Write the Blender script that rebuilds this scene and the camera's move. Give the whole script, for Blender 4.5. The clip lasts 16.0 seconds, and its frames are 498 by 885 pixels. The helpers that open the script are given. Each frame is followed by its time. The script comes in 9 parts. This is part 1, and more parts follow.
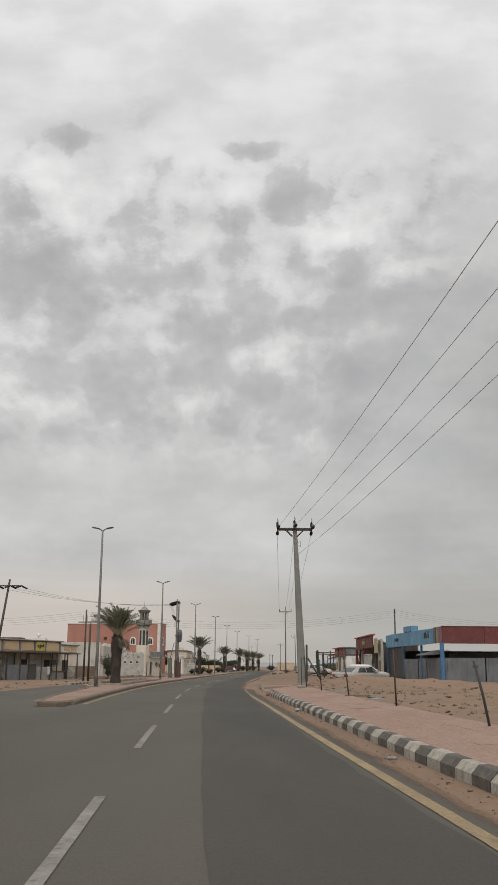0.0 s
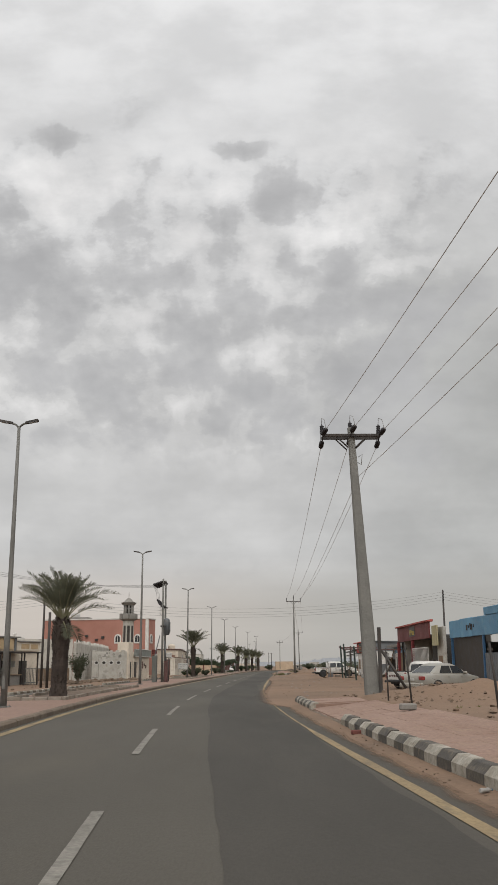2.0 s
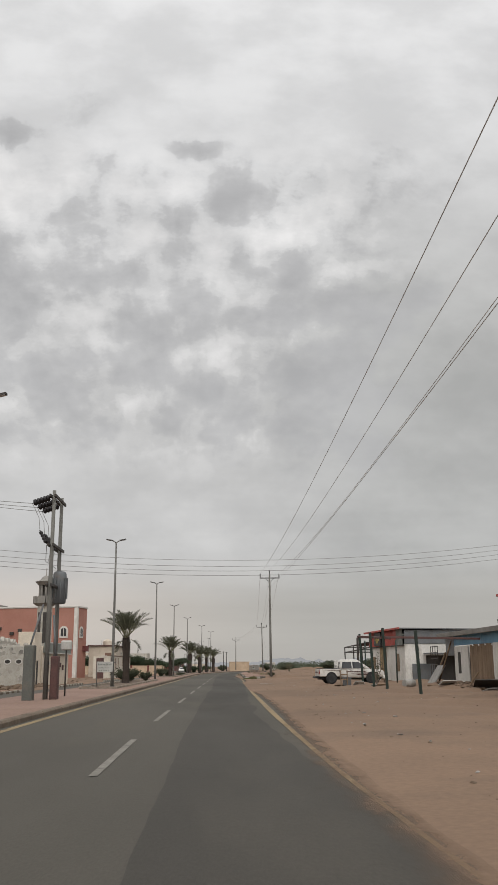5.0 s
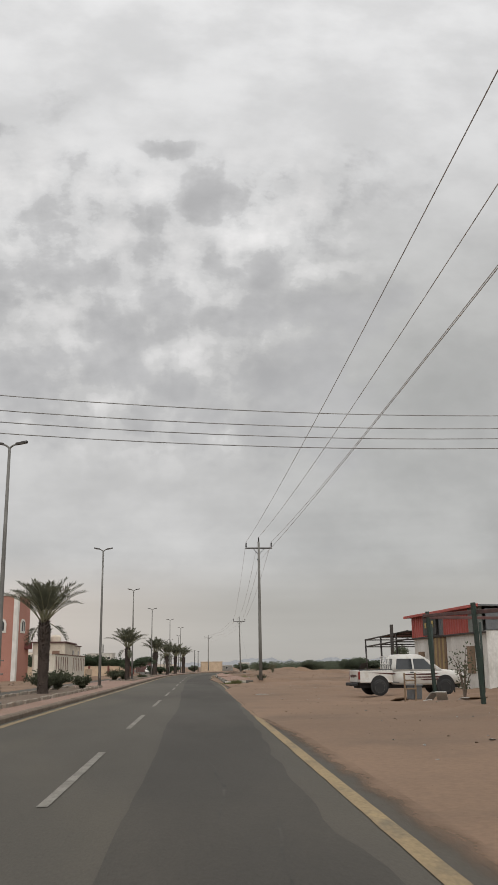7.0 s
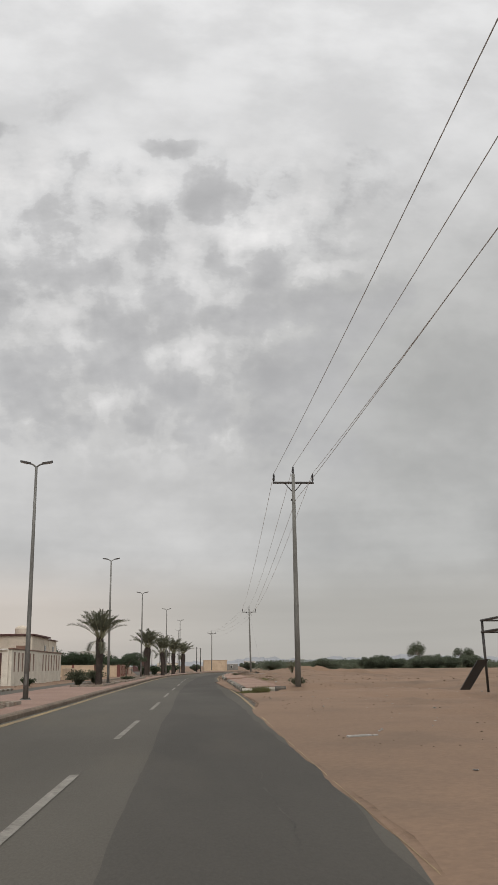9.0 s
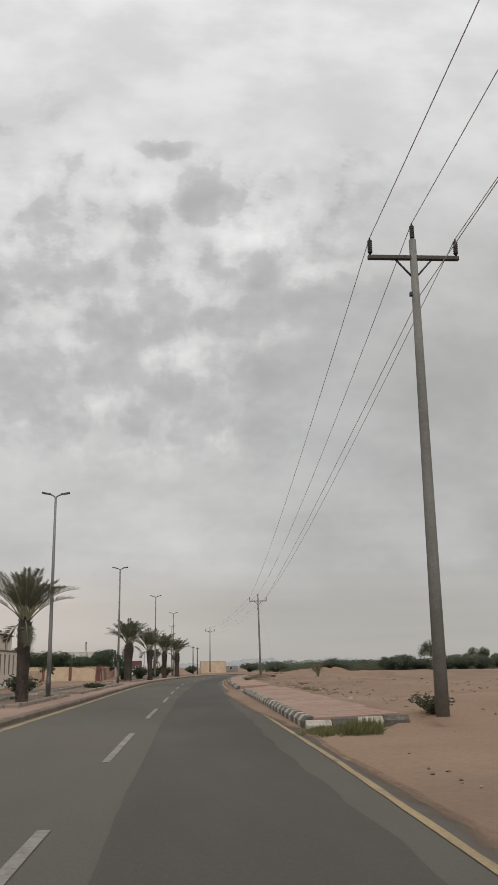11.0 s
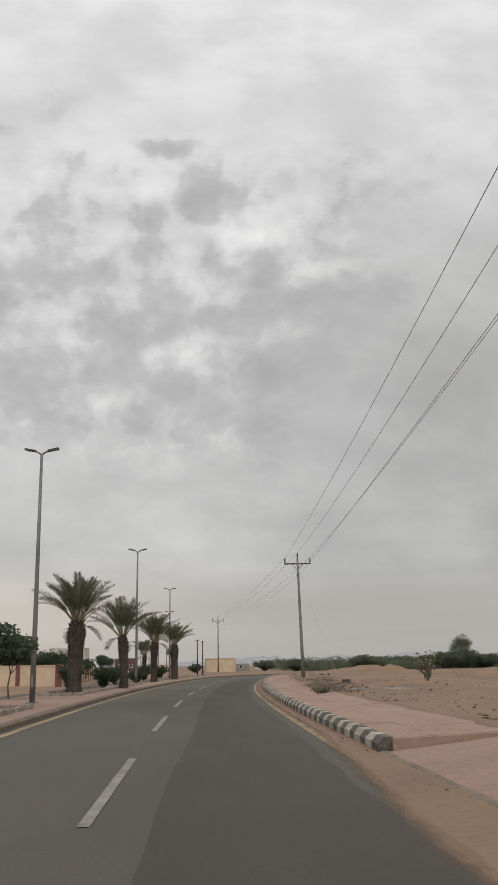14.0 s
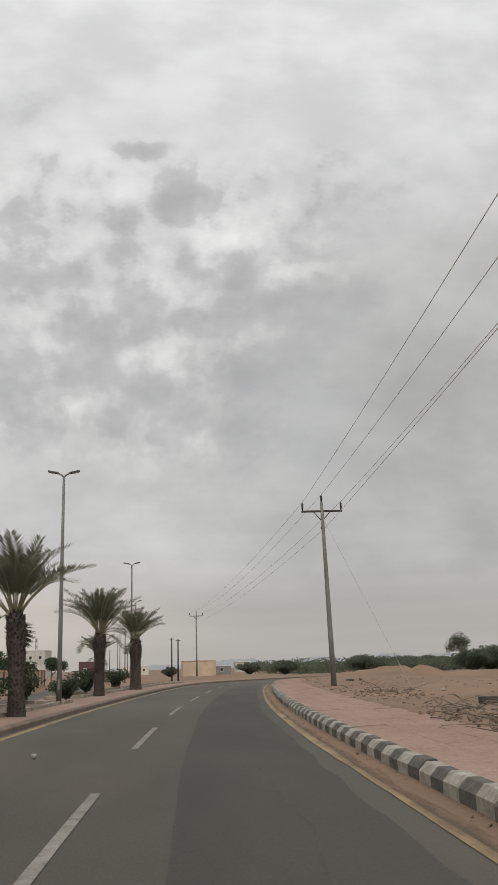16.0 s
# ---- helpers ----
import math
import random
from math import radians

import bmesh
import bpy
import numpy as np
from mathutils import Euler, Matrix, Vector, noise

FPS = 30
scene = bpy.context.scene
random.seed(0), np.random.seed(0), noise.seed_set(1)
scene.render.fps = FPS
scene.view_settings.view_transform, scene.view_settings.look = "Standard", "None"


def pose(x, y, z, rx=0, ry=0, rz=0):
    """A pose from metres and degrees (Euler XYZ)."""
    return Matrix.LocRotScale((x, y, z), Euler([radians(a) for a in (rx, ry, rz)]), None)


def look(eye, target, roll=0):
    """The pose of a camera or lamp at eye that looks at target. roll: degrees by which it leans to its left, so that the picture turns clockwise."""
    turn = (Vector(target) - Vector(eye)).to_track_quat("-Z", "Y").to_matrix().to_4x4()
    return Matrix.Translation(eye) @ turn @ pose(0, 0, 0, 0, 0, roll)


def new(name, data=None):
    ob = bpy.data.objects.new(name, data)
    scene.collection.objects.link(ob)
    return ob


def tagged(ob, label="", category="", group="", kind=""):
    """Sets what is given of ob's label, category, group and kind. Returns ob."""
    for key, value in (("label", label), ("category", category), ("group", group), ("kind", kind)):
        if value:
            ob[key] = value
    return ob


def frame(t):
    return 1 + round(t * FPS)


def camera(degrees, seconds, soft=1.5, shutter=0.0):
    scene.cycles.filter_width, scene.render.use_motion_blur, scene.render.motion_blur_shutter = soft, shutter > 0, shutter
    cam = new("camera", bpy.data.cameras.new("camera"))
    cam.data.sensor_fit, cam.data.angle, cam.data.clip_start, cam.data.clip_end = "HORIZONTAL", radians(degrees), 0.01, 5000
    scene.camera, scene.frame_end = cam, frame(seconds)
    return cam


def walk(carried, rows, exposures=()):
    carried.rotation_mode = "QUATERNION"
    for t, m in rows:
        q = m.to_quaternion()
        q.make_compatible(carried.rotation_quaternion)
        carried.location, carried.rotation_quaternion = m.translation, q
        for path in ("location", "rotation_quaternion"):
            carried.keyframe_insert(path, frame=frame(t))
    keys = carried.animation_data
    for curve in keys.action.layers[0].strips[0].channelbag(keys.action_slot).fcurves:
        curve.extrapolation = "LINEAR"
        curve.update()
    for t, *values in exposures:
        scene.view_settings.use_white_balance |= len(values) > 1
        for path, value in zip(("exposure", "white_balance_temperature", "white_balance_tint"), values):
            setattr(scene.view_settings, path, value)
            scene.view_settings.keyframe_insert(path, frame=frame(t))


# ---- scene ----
cam = camera(30.5, 16.0)
PATH = [
    (0, (0.0, 0.0, 1.357), (0.0, 1.942, 1.833), 0.4),
    (0.5, (-0.335, 6.236, 1.363), (-0.332, 8.179, 1.838), 0.1),
    (1, (-0.695, 12.39, 1.36), (-0.687, 14.333, 1.836), 0.0),
    (1.5, (-1.029, 18.527, 1.36), (-1.016, 20.47, 1.836), -0.2),
    (2, (-1.317, 24.762, 1.361), (-1.298, 26.704, 1.836), -0.3),
    (2.5, (-1.624, 31.089, 1.359), (-1.594, 33.03, 1.837), -0.4),
    (3, (-1.898, 37.51, 1.371), (-1.851, 39.452, 1.848), -0.4),
    (3.5, (-2.082, 43.947, 1.358), (-2.014, 45.889, 1.833), -0.4),
    (4, (-2.168, 50.43, 1.361), (-2.08, 52.371, 1.836), -0.3),
    (6.5, (-1.653, 83.1, 1.359), (-1.478, 85.034, 1.835), -0.5),
    (7, (-1.346, 89.789, 1.36), (-1.158, 91.723, 1.836), -0.5),
    (7.5, (-0.981, 96.573, 1.357), (-0.786, 98.506, 1.833), -0.5),
    (8, (-0.693, 103.389, 1.37), (-0.498, 105.321, 1.847), -0.6),
    (8.5, (-0.47, 110.197, 1.356), (-0.279, 112.13, 1.832), -0.5),
    (9, (-0.199, 117.077, 1.353), (-0.016, 119.012, 1.827), -0.5),
    (11.5, (0.906, 151.863, 1.359), (1.102, 153.795, 1.838), -0.7),
    (12, (1.164, 158.814, 1.365), (1.36, 160.745, 1.846), -0.6),
    (12.5, (1.389, 165.749, 1.358), (1.579, 167.681, 1.838), -0.4),
    (13, (1.659, 172.727, 1.357), (1.843, 174.661, 1.833), -0.4),
    (13.5, (1.889, 179.665, 1.361), (2.071, 181.6, 1.835), -0.5),
    (14, (2.06, 186.543, 1.356), (2.248, 188.477, 1.829), -0.9),
    (14.5, (2.268, 193.352, 1.348), (2.466, 195.285, 1.824), -1.2),
    (15, (2.623, 200.226, 1.357), (2.832, 202.157, 1.834), -1.1),
    (15.5, (2.995, 207.032, 1.362), (3.219, 208.961, 1.839), -1.4),
    (16, (3.386, 213.809, 1.371), (3.627, 215.736, 1.848), -1.5),
]
walk(cam, [(t, look(eye, target, roll)) for t, eye, target, roll in PATH])

# ---- light: overcast sky with broken cloud, a weak veiled sun ----
SUN_ELEV, SUN_TURN = radians(48), radians(172)


def build_world():
    w = bpy.data.worlds.new("overcast_sky")
    scene.world = w
    w.use_nodes = True
    nt = w.node_tree
    N, L = nt.nodes, nt.links
    N.clear()
    out = N.new("ShaderNodeOutputWorld")
    bg = N.new("ShaderNodeBackground")
    L.new(bg.outputs[0], out.inputs[0])

    def math_(op, a, b=None, c=None, clamp=False):
        n = N.new("ShaderNodeMath")
        n.operation, n.use_clamp = op, clamp
        for i, v in enumerate((a, b, c)):
            if v is None:
                continue
            if isinstance(v, (int, float)):
                n.inputs[i].default_value = v
            else:
                L.new(v, n.inputs[i])
        return n.outputs[0]

    def vmath(op, a, b):
        n = N.new("ShaderNodeVectorMath")
        n.operation = op
        for i, v in enumerate((a, b)):
            if isinstance(v, tuple):
                n.inputs[i].default_value = v
            else:
                L.new(v, n.inputs[i])
        return n

    def noise_(vec, scale, detail, rough, dist=0.0):
        n = N.new("ShaderNodeTexNoise")
        n.noise_dimensions = "3D"
        n.inputs["Scale"].default_value = scale
        n.inputs["Detail"].default_value = detail
        n.inputs["Roughness"].default_value = rough
        n.inputs["Distortion"].default_value = dist
        L.new(vec, n.inputs["Vector"])
        return n.outputs["Fac"]

    def smooth(v, lo, hi, a=0.0, b=1.0):
        n = N.new("ShaderNodeMapRange")
        n.interpolation_type = "SMOOTHSTEP"
        for i, x in enumerate((v, lo, hi, a, b)):
            if isinstance(x, (int, float)):
                n.inputs[i].default_value = x
            else:
                L.new(x, n.inputs[i])
        return n.outputs[0]

    tc = N.new("ShaderNodeTexCoord")
    d = tc.outputs["Generated"]
    sep = N.new("ShaderNodeSeparateXYZ")
    L.new(d, sep.inputs[0])
    # the cloud deck as seen ahead: bearing and slope of each direction, on an upright plane to the north
    ahead = math_("MAXIMUM", sep.outputs[1], 0.05)
    comb = N.new("ShaderNodeCombineXYZ")
    L.new(math_("DIVIDE", sep.outputs[0], ahead), comb.inputs[0])
    L.new(math_("DIVIDE", sep.outputs[2], ahead), comb.inputs[1])
    deck = comb.outputs[0]

    def fray(vec, scale, detail, amount):
        n = N.new("ShaderNodeTexNoise")
        n.inputs["Scale"].default_value = scale
        n.inputs["Detail"].default_value = detail
        n.inputs["Roughness"].default_value = 0.58
        L.new(vec, n.inputs["Vector"])
        w_ = vmath("SCALE", vmath("SUBTRACT", n.outputs["Color"], (0.5, 0.5, 0.5)).outputs[0], (0, 0, 0))
        w_.inputs["Scale"].default_value = amount
        return vmath("ADD", vec, w_.outputs[0]).outputs[0]

    # the edges of the clouds fray and billow
    frayed = fray(fray(deck, 15.0, 2.0, 0.042), 48.0, 5.0, 0.026)

    def lump_sum(lumps):
        total = None
        for u_, v_, ru, rv, weight in lumps:
            n = N.new("ShaderNodeVectorMath")
            n.operation = "MULTIPLY_ADD"
            L.new(frayed, n.inputs[0])
            n.inputs[1].default_value = (1 / ru, 1 / rv, 0)
            n.inputs[2].default_value = (-u_ / ru, -v_ / rv, 0)
            ln = N.new("ShaderNodeVectorMath")
            ln.operation = "LENGTH"
            L.new(n.outputs[0], ln.inputs[0])
            bump = smooth(ln.outputs["Value"], 1.85, 0.1, 0.0, weight)
            total = bump if total is None else math_("ADD", total, bump)
        return total

    flat = vmath("MULTIPLY", fray(deck, 42.0, 4.0, 0.012), (1.0, 1.35, 1.0)).outputs[0]
    broad = noise_(flat, 9.0, 3.0, 0.5)
    puff = noise_(flat, 19.0, 6.0, 0.53)
    fine = noise_(flat, 75.0, 4.0, 0.6)
    cells = N.new("ShaderNodeTexVoronoi")
    cells.feature = "SMOOTH_F1"
    cells.inputs["Scale"].default_value = 24.0
    cells.inputs["Smoothness"].default_value = 0.45
    L.new(frayed, cells.inputs["Vector"])
    billow = math_("SUBTRACT", 0.40, cells.outputs["Distance"])
    # the deck breaks up to the north-west and closes to a smooth sheet to the east, low down and overhead
    open_az = smooth(sep.outputs[0], 0.30, 0.14)
    open_low = smooth(sep.outputs[2], 0.15, 0.27)
    open_high = smooth(sep.outputs[2], 0.56, 0.48, 0.20, 1.0)
    broken = math_("MULTIPLY", math_("MULTIPLY", open_az, open_low), open_high)
    loose = math_("MAXIMUM", broken, 0.34)
    # lower down the clouds stand one behind another and cover more
    cover = math_("MULTIPLY", math_("MULTIPLY", open_az, smooth(sep.outputs[2], 0.47, 0.27)), 0.13)
    grain = math_("ADD", math_("MULTIPLY", math_("SUBTRACT", puff, 0.5), 1.55), math_("MULTIPLY", math_("SUBTRACT", fine, 0.5), 0.45))
    grain = math_("ADD", grain, math_("MULTIPLY", math_("SUBTRACT", broad, 0.5), 0.55))
    grain = math_("ADD", grain, math_("MULTIPLY", billow, 0.55))
    density = math_("ADD", math_("MULTIPLY", lump_sum(CLOUDS_ALOFT + CLOUDS_LOW), 0.80), math_("MULTIPLY", grain, loose))
    density = math_("ADD", density, cover)
    density = math_("SUBTRACT", density, math_("MULTIPLY", lump_sum(CLOUD_GAPS), 0.35))
    # firm rims round soft bodies
    body = math_("ADD", smooth(density, 0.14, 0.42, 0.0, 0.40), smooth(density, 0.1, 1.0, 0.0, 0.58))
    thin = math_("ADD", smooth(density, 0.10, -0.60, 0.0, 0.60), smooth(density, 0.14, -0.02, 0.0, 0.22))
    shade = body
    gap = math_("MULTIPLY", thin, math_("MAXIMUM", broken, 0.16))

    def blend(f, a, b):
        n = N.new("ShaderNodeMix")
        n.data_type = "RGBA"
        L.new(f, n.inputs[0])
        for k, x in ((6, a), (7, b)):
            if isinstance(x, tuple):
                n.inputs[k].default_value = (*x, 1)
            else:
                L.new(x, n.inputs[k])
        return n.outputs[2]

    # the veil behind: light aloft, greyer to the east and lower down
    veil_c = blend(smooth(sep.outputs[2], 0.60, 0.20), SKY_TOP, SKY_MID)
    veil_c = blend(math_("MULTIPLY", smooth(sep.outputs[0], 0.0, 0.28), smooth(sep.outputs[2], 0.55, 0.30)), veil_c, SKY_EAST)
    c1 = blend(shade, veil_c, SKY_DARK)
    c1 = blend(gap, c1, SKY_GAP)
    # faint folds in the sheet itself
    fold = noise_(vmath("MULTIPLY", deck, (1.0, 1.6, 1.0)).outputs[0], 7.0, 5.0, 0.55)
    soft = vmath("SCALE", c1, (0, 0, 0))
    L.new(smooth(fold, 0.30, 0.70, 0.90, 1.09), soft.inputs["Scale"])
    c1 = soft.outputs[0]
    # the low haze: a pale warm band to the north-west, greyer to the east
    haze = blend(smooth(sep.outputs[0], -0.20, 0.16), HAZE_WARM, HAZE_GREY)
    band = noise_(vmath("MULTIPLY", d, (3.0, 3.0, 40.0)).outputs[0], 1.0, 3.0, 0.5)
    c2 = blend(math_("MULTIPLY", smooth(sep.outputs[2], 0.125, 0.055), 0.92), c1, haze)
    c2 = blend(math_("MULTIPLY", smooth(sep.outputs[2], 0.03, 0.0), 0.5), c2, HAZE_LOW)
    streak = math_("MULTIPLY", math_("SUBTRACT", band, 0.5), smooth(sep.outputs[2], 0.26, 0.12, 0.0, 0.22))
    lift = vmath("SCALE", c2, (0, 0, 0))
    L.new(math_("ADD", 1.0, streak), lift.inputs["Scale"])
    sky_out = lift.outputs[0]
    # the whole layer grows brighter towards the zenith, as overcast skies do
    zen = smooth(sep.outputs[2], 0.50, 1.0, 1.0, 1.5)
    # thinner cloud round the veiled sun, which stands behind the camera
    glow = smooth(sep.outputs[1], 0.25, -0.55, 1.0, 1.75)
    sky = N.new("ShaderNodeTexSky")
    sky.sky_type = "NISHITA"
    sky.sun_disc = False
    sky.sun_elevation, sky.sun_rotation = SUN_ELEV, SUN_TURN
    veil = N.new("ShaderNodeMix")
    veil.data_type = "RGBA"
    veil.inputs[0].default_value = 0.975
    bright = vmath("SCALE", sky.outputs[0], (0, 0, 0))
    bright.inputs["Scale"].default_value = 0.10
    L.new(bright.outputs[0], veil.inputs[6])
    L.new(sky_out, veil.inputs[7])
    L.new(veil.outputs[2], bg.inputs["Color"])
    L.new(math_("MULTIPLY", math_("MULTIPLY", zen, glow), SKY_LEVEL), bg.inputs["Strength"])


# each cloud: bearing, slope, half-width, half-height (as tangents), weight
CLOUDS_ALOFT = [
    (-0.225, 0.628, 0.04, 0.02, 0.8), (-0.282, 0.544, 0.031, 0.029, 0.8), (0.004, 0.616, 0.029, 0.012, 0.8), (0.053, 0.554, 0.038, 0.039, 1.15),
    (-0.133, 0.664, 0.043, 0.032, 0.35), (-0.106, 0.577, 0.025, 0.02, 0.55), (-0.124, 0.547, 0.026, 0.02, 0.5), (-0.054, 0.582, 0.022, 0.011, 0.4),
    (-0.045, 0.553, 0.01, 0.026, 0.4), (-0.137, 0.505, 0.035, 0.033, 0.75), (-0.013, 0.52, 0.022, 0.015, 0.75), (-0.017, 0.486, 0.023, 0.018, 0.55),
    (0.055, 0.476, 0.015, 0.019, 0.6), (0.075, 0.45, 0.011, 0.012, 0.4), (0.118, 0.461, 0.028, 0.017, 0.85), (-0.243, 0.47, 0.056, 0.037, 0.75),
    (-0.206, 0.406, 0.055, 0.036, 0.8), (-0.117, 0.444, 0.04, 0.027, 0.7), (-0.065, 0.446, 0.027, 0.017, 0.6), (-0.007, 0.44, 0.031, 0.03, 0.7),
]
CLOUDS_LOW = [
    (0.119, 0.416, 0.034, 0.033, 0.8), (0.087, 0.389, 0.033, 0.024, 0.65), (0.18, 0.416, 0.03, 0.03, 0.75), (0.229, 0.397, 0.036, 0.025, 0.65),
    (0.27, 0.427, 0.021, 0.019, 0.65), (0.219, 0.448, 0.017, 0.009, 0.5), (0.203, 0.484, 0.037, 0.009, 0.4), (-0.046, 0.386, 0.038, 0.027, 0.65),
    (-0.229, 0.336, 0.047, 0.033, 0.5), (-0.144, 0.334, 0.04, 0.029, 0.6), (-0.159, 0.292, 0.045, 0.022, 0.55), (-0.017, 0.313, 0.037, 0.031, 0.65),
    (-0.063, 0.341, 0.036, 0.025, 0.5), (0.041, 0.282, 0.039, 0.03, 0.55), (0.105, 0.308, 0.045, 0.037, 0.65), (0.158, 0.339, 0.04, 0.034, 0.55),
    (-0.268, 0.438, 0.033, 0.029, 0.6), (-0.09, 0.26, 0.057, 0.02, 0.35), (0.225, 0.309, 0.078, 0.055, 0.4), (0.264, 0.567, 0.103, 0.069, 0.3),
    (-0.243, 0.253, 0.057, 0.02, 0.3), (0.165, 0.242, 0.095, 0.033, 0.35), (0.025, 0.397, 0.026, 0.021, 0.5),
]
CLOUD_GAPS = [
    (-0.15, 0.395, 0.016, 0.014, 1.0), (-0.271, 0.594, 0.039, 0.014, 0.5), (-0.221, 0.548, 0.041, 0.027, 0.55), (-0.073, 0.482, 0.031, 0.028, 0.6),
    (-0.027, 0.561, 0.018, 0.021, 0.5), (-0.104, 0.4, 0.022, 0.011, 0.5), (0.031, 0.456, 0.017, 0.026, 0.4), (0.072, 0.342, 0.022, 0.011, 0.8),
    (0.047, 0.332, 0.012, 0.008, 0.6), (-0.077, 0.292, 0.013, 0.009, 0.9), (-0.099, 0.337, 0.009, 0.007, 0.6), (-0.129, 0.265, 0.026, 0.005, 0.5),
    (-0.013, 0.237, 0.028, 0.004, 0.5), (0.11, 0.363, 0.016, 0.01, 0.5), (-0.232, 0.76, 0.05, 0.05, 0.4), (0.165, 0.454, 0.027, 0.014, 0.4),
    (-0.176, 0.46, 0.017, 0.017, 0.4), (0.018, 0.355, 0.016, 0.01, 0.4), (-0.27, 0.367, 0.026, 0.011, 0.4), (-0.2, 0.286, 0.026, 0.009, 0.5),
    (0.078, 0.498, 0.034, 0.015, 0.4),
]
SKY_LEVEL = 1.01
SKY_TOP, SKY_MID, SKY_EAST = (0.693, 0.692, 0.693), (0.575, 0.570, 0.563), (0.448, 0.448, 0.437)
SKY_DARK, SKY_GAP = (0.452, 0.450, 0.453), (0.83, 0.818, 0.810)
HAZE_WARM, HAZE_GREY, HAZE_LOW = (0.575, 0.518, 0.468), (0.430, 0.416, 0.390), (0.432, 0.412, 0.386)
build_world()

sun_data = bpy.data.lights.new("veiled_sun", "SUN")
sun_data.energy, sun_data.angle, sun_data.color = 0.9, radians(30), (1.0, 0.96, 0.9)
sun = new("veiled_sun", sun_data)
sun.matrix_world = look((0, 0, 50), (-math.sin(SUN_TURN) * math.cos(SUN_ELEV), -math.cos(SUN_TURN) * math.cos(SUN_ELEV), 50 - math.sin(SUN_ELEV)))

# ---- materials ----
def mat(name, col, col2=None, rough=0.8, scale=1.5, fine=30.0, bump=0.25, metal=0.0, dirt=None, dirt_amt=0.35,
        spec=0.3, vary=0.10, world=False, stretch=(1, 1, 1), detail=5.0):
    """A weathered surface: two colours mixed by broad blotches, fine grain with relief, and patches of dirt."""
    m = bpy.data.materials.new(name)
    m.use_nodes = True
    nt = m.node_tree
    N, L = nt.nodes, nt.links
    b = N["Principled BSDF"]
    b.inputs["Roughness"].default_value = rough
    b.inputs["Metallic"].default_value = metal
    b.inputs["Specular IOR Level"].default_value = spec
    if world:
        src = N.new("ShaderNodeNewGeometry").outputs["Position"]
    else:
        tc, oi = N.new("ShaderNodeTexCoord"), N.new("ShaderNodeObjectInfo")
        sh = N.new("ShaderNodeVectorMath")
        sh.operation = "MULTIPLY_ADD"
        L.new(oi.outputs["Random"], sh.inputs[0])
        sh.inputs[1].default_value = (37.0, 17.0, 29.0)
        L.new(tc.outputs["Object"], sh.inputs[2])
        src = sh.outputs[0]
    mp = N.new("ShaderNodeMapping")
    mp.inputs["Scale"].default_value = stretch
    L.new(src, mp.inputs["Vector"])
    vec = mp.outputs[0]

    def noise_(s, dt=detail, ro=0.6):
        n = N.new("ShaderNodeTexNoise")
        n.inputs["Scale"].default_value = s
        n.inputs["Detail"].default_value = dt
        n.inputs["Roughness"].default_value = ro
        L.new(vec, n.inputs["Vector"])
        return n.outputs["Fac"]

    def span(v, lo, hi, a=0.0, c=1.0):
        n = N.new("ShaderNodeMapRange")
        L.new(v, n.inputs[0])
        for i, x in enumerate((lo, hi, a, c)):
            n.inputs[i + 1].default_value = x
        return n.outputs[0]

    def mix(f, a, c, kind="MIX"):
        n = N.new("ShaderNodeMix")
        n.data_type, n.blend_type = "RGBA", kind
        if isinstance(f, float):
            n.inputs[0].default_value = f
        else:
            L.new(f, n.inputs[0])
        for i, x in ((6, a), (7, c)):
            if isinstance(x, tuple):
                n.inputs[i].default_value = (*x, 1)
            else:
                L.new(x, n.inputs[i])
        return n.outputs[2]

    col2 = col2 or tuple(c * 0.72 for c in col)
    broad = noise_(scale)
    grain = noise_(fine, 4.0, 0.65)
    c = mix(span(broad, 0.35, 0.65), col, col2)
    if dirt:
        c = mix(span(noise_(scale * 2.7), 0.52, 0.72, 0.0, dirt_amt), c, dirt)
    g = span(grain, 0.25, 0.75, 1.0 - vary * 2, 1.0 + vary)
    cc = N.new("ShaderNodeCombineColor")
    for i in range(3):
        L.new(g, cc.inputs[i])
    c = mix(1.0, c, cc.outputs[0], "MULTIPLY")
    if not world:
        hue = N.new("ShaderNodeHueSaturation")
        L.new(span(oi.outputs["Random"], 0, 1, 0.9, 1.08), hue.inputs["Value"])
        L.new(c, hue.inputs["Color"])
        c = hue.outputs[0]
    L.new(c, b.inputs["Base Color"])
    L.new(span(broad, 0.3, 0.7, max(0.05, rough - 0.08), min(1.0, rough + 0.1)), b.inputs["Roughness"])
    if bump:
        bp = N.new("ShaderNodeBump")
        bp.inputs["Strength"].default_value = bump
        bp.inputs["Distance"].default_value = 0.02
        L.new(grain, bp.inputs["Height"])
        L.new(bp.outputs[0], b.inputs["Normal"])
    return m


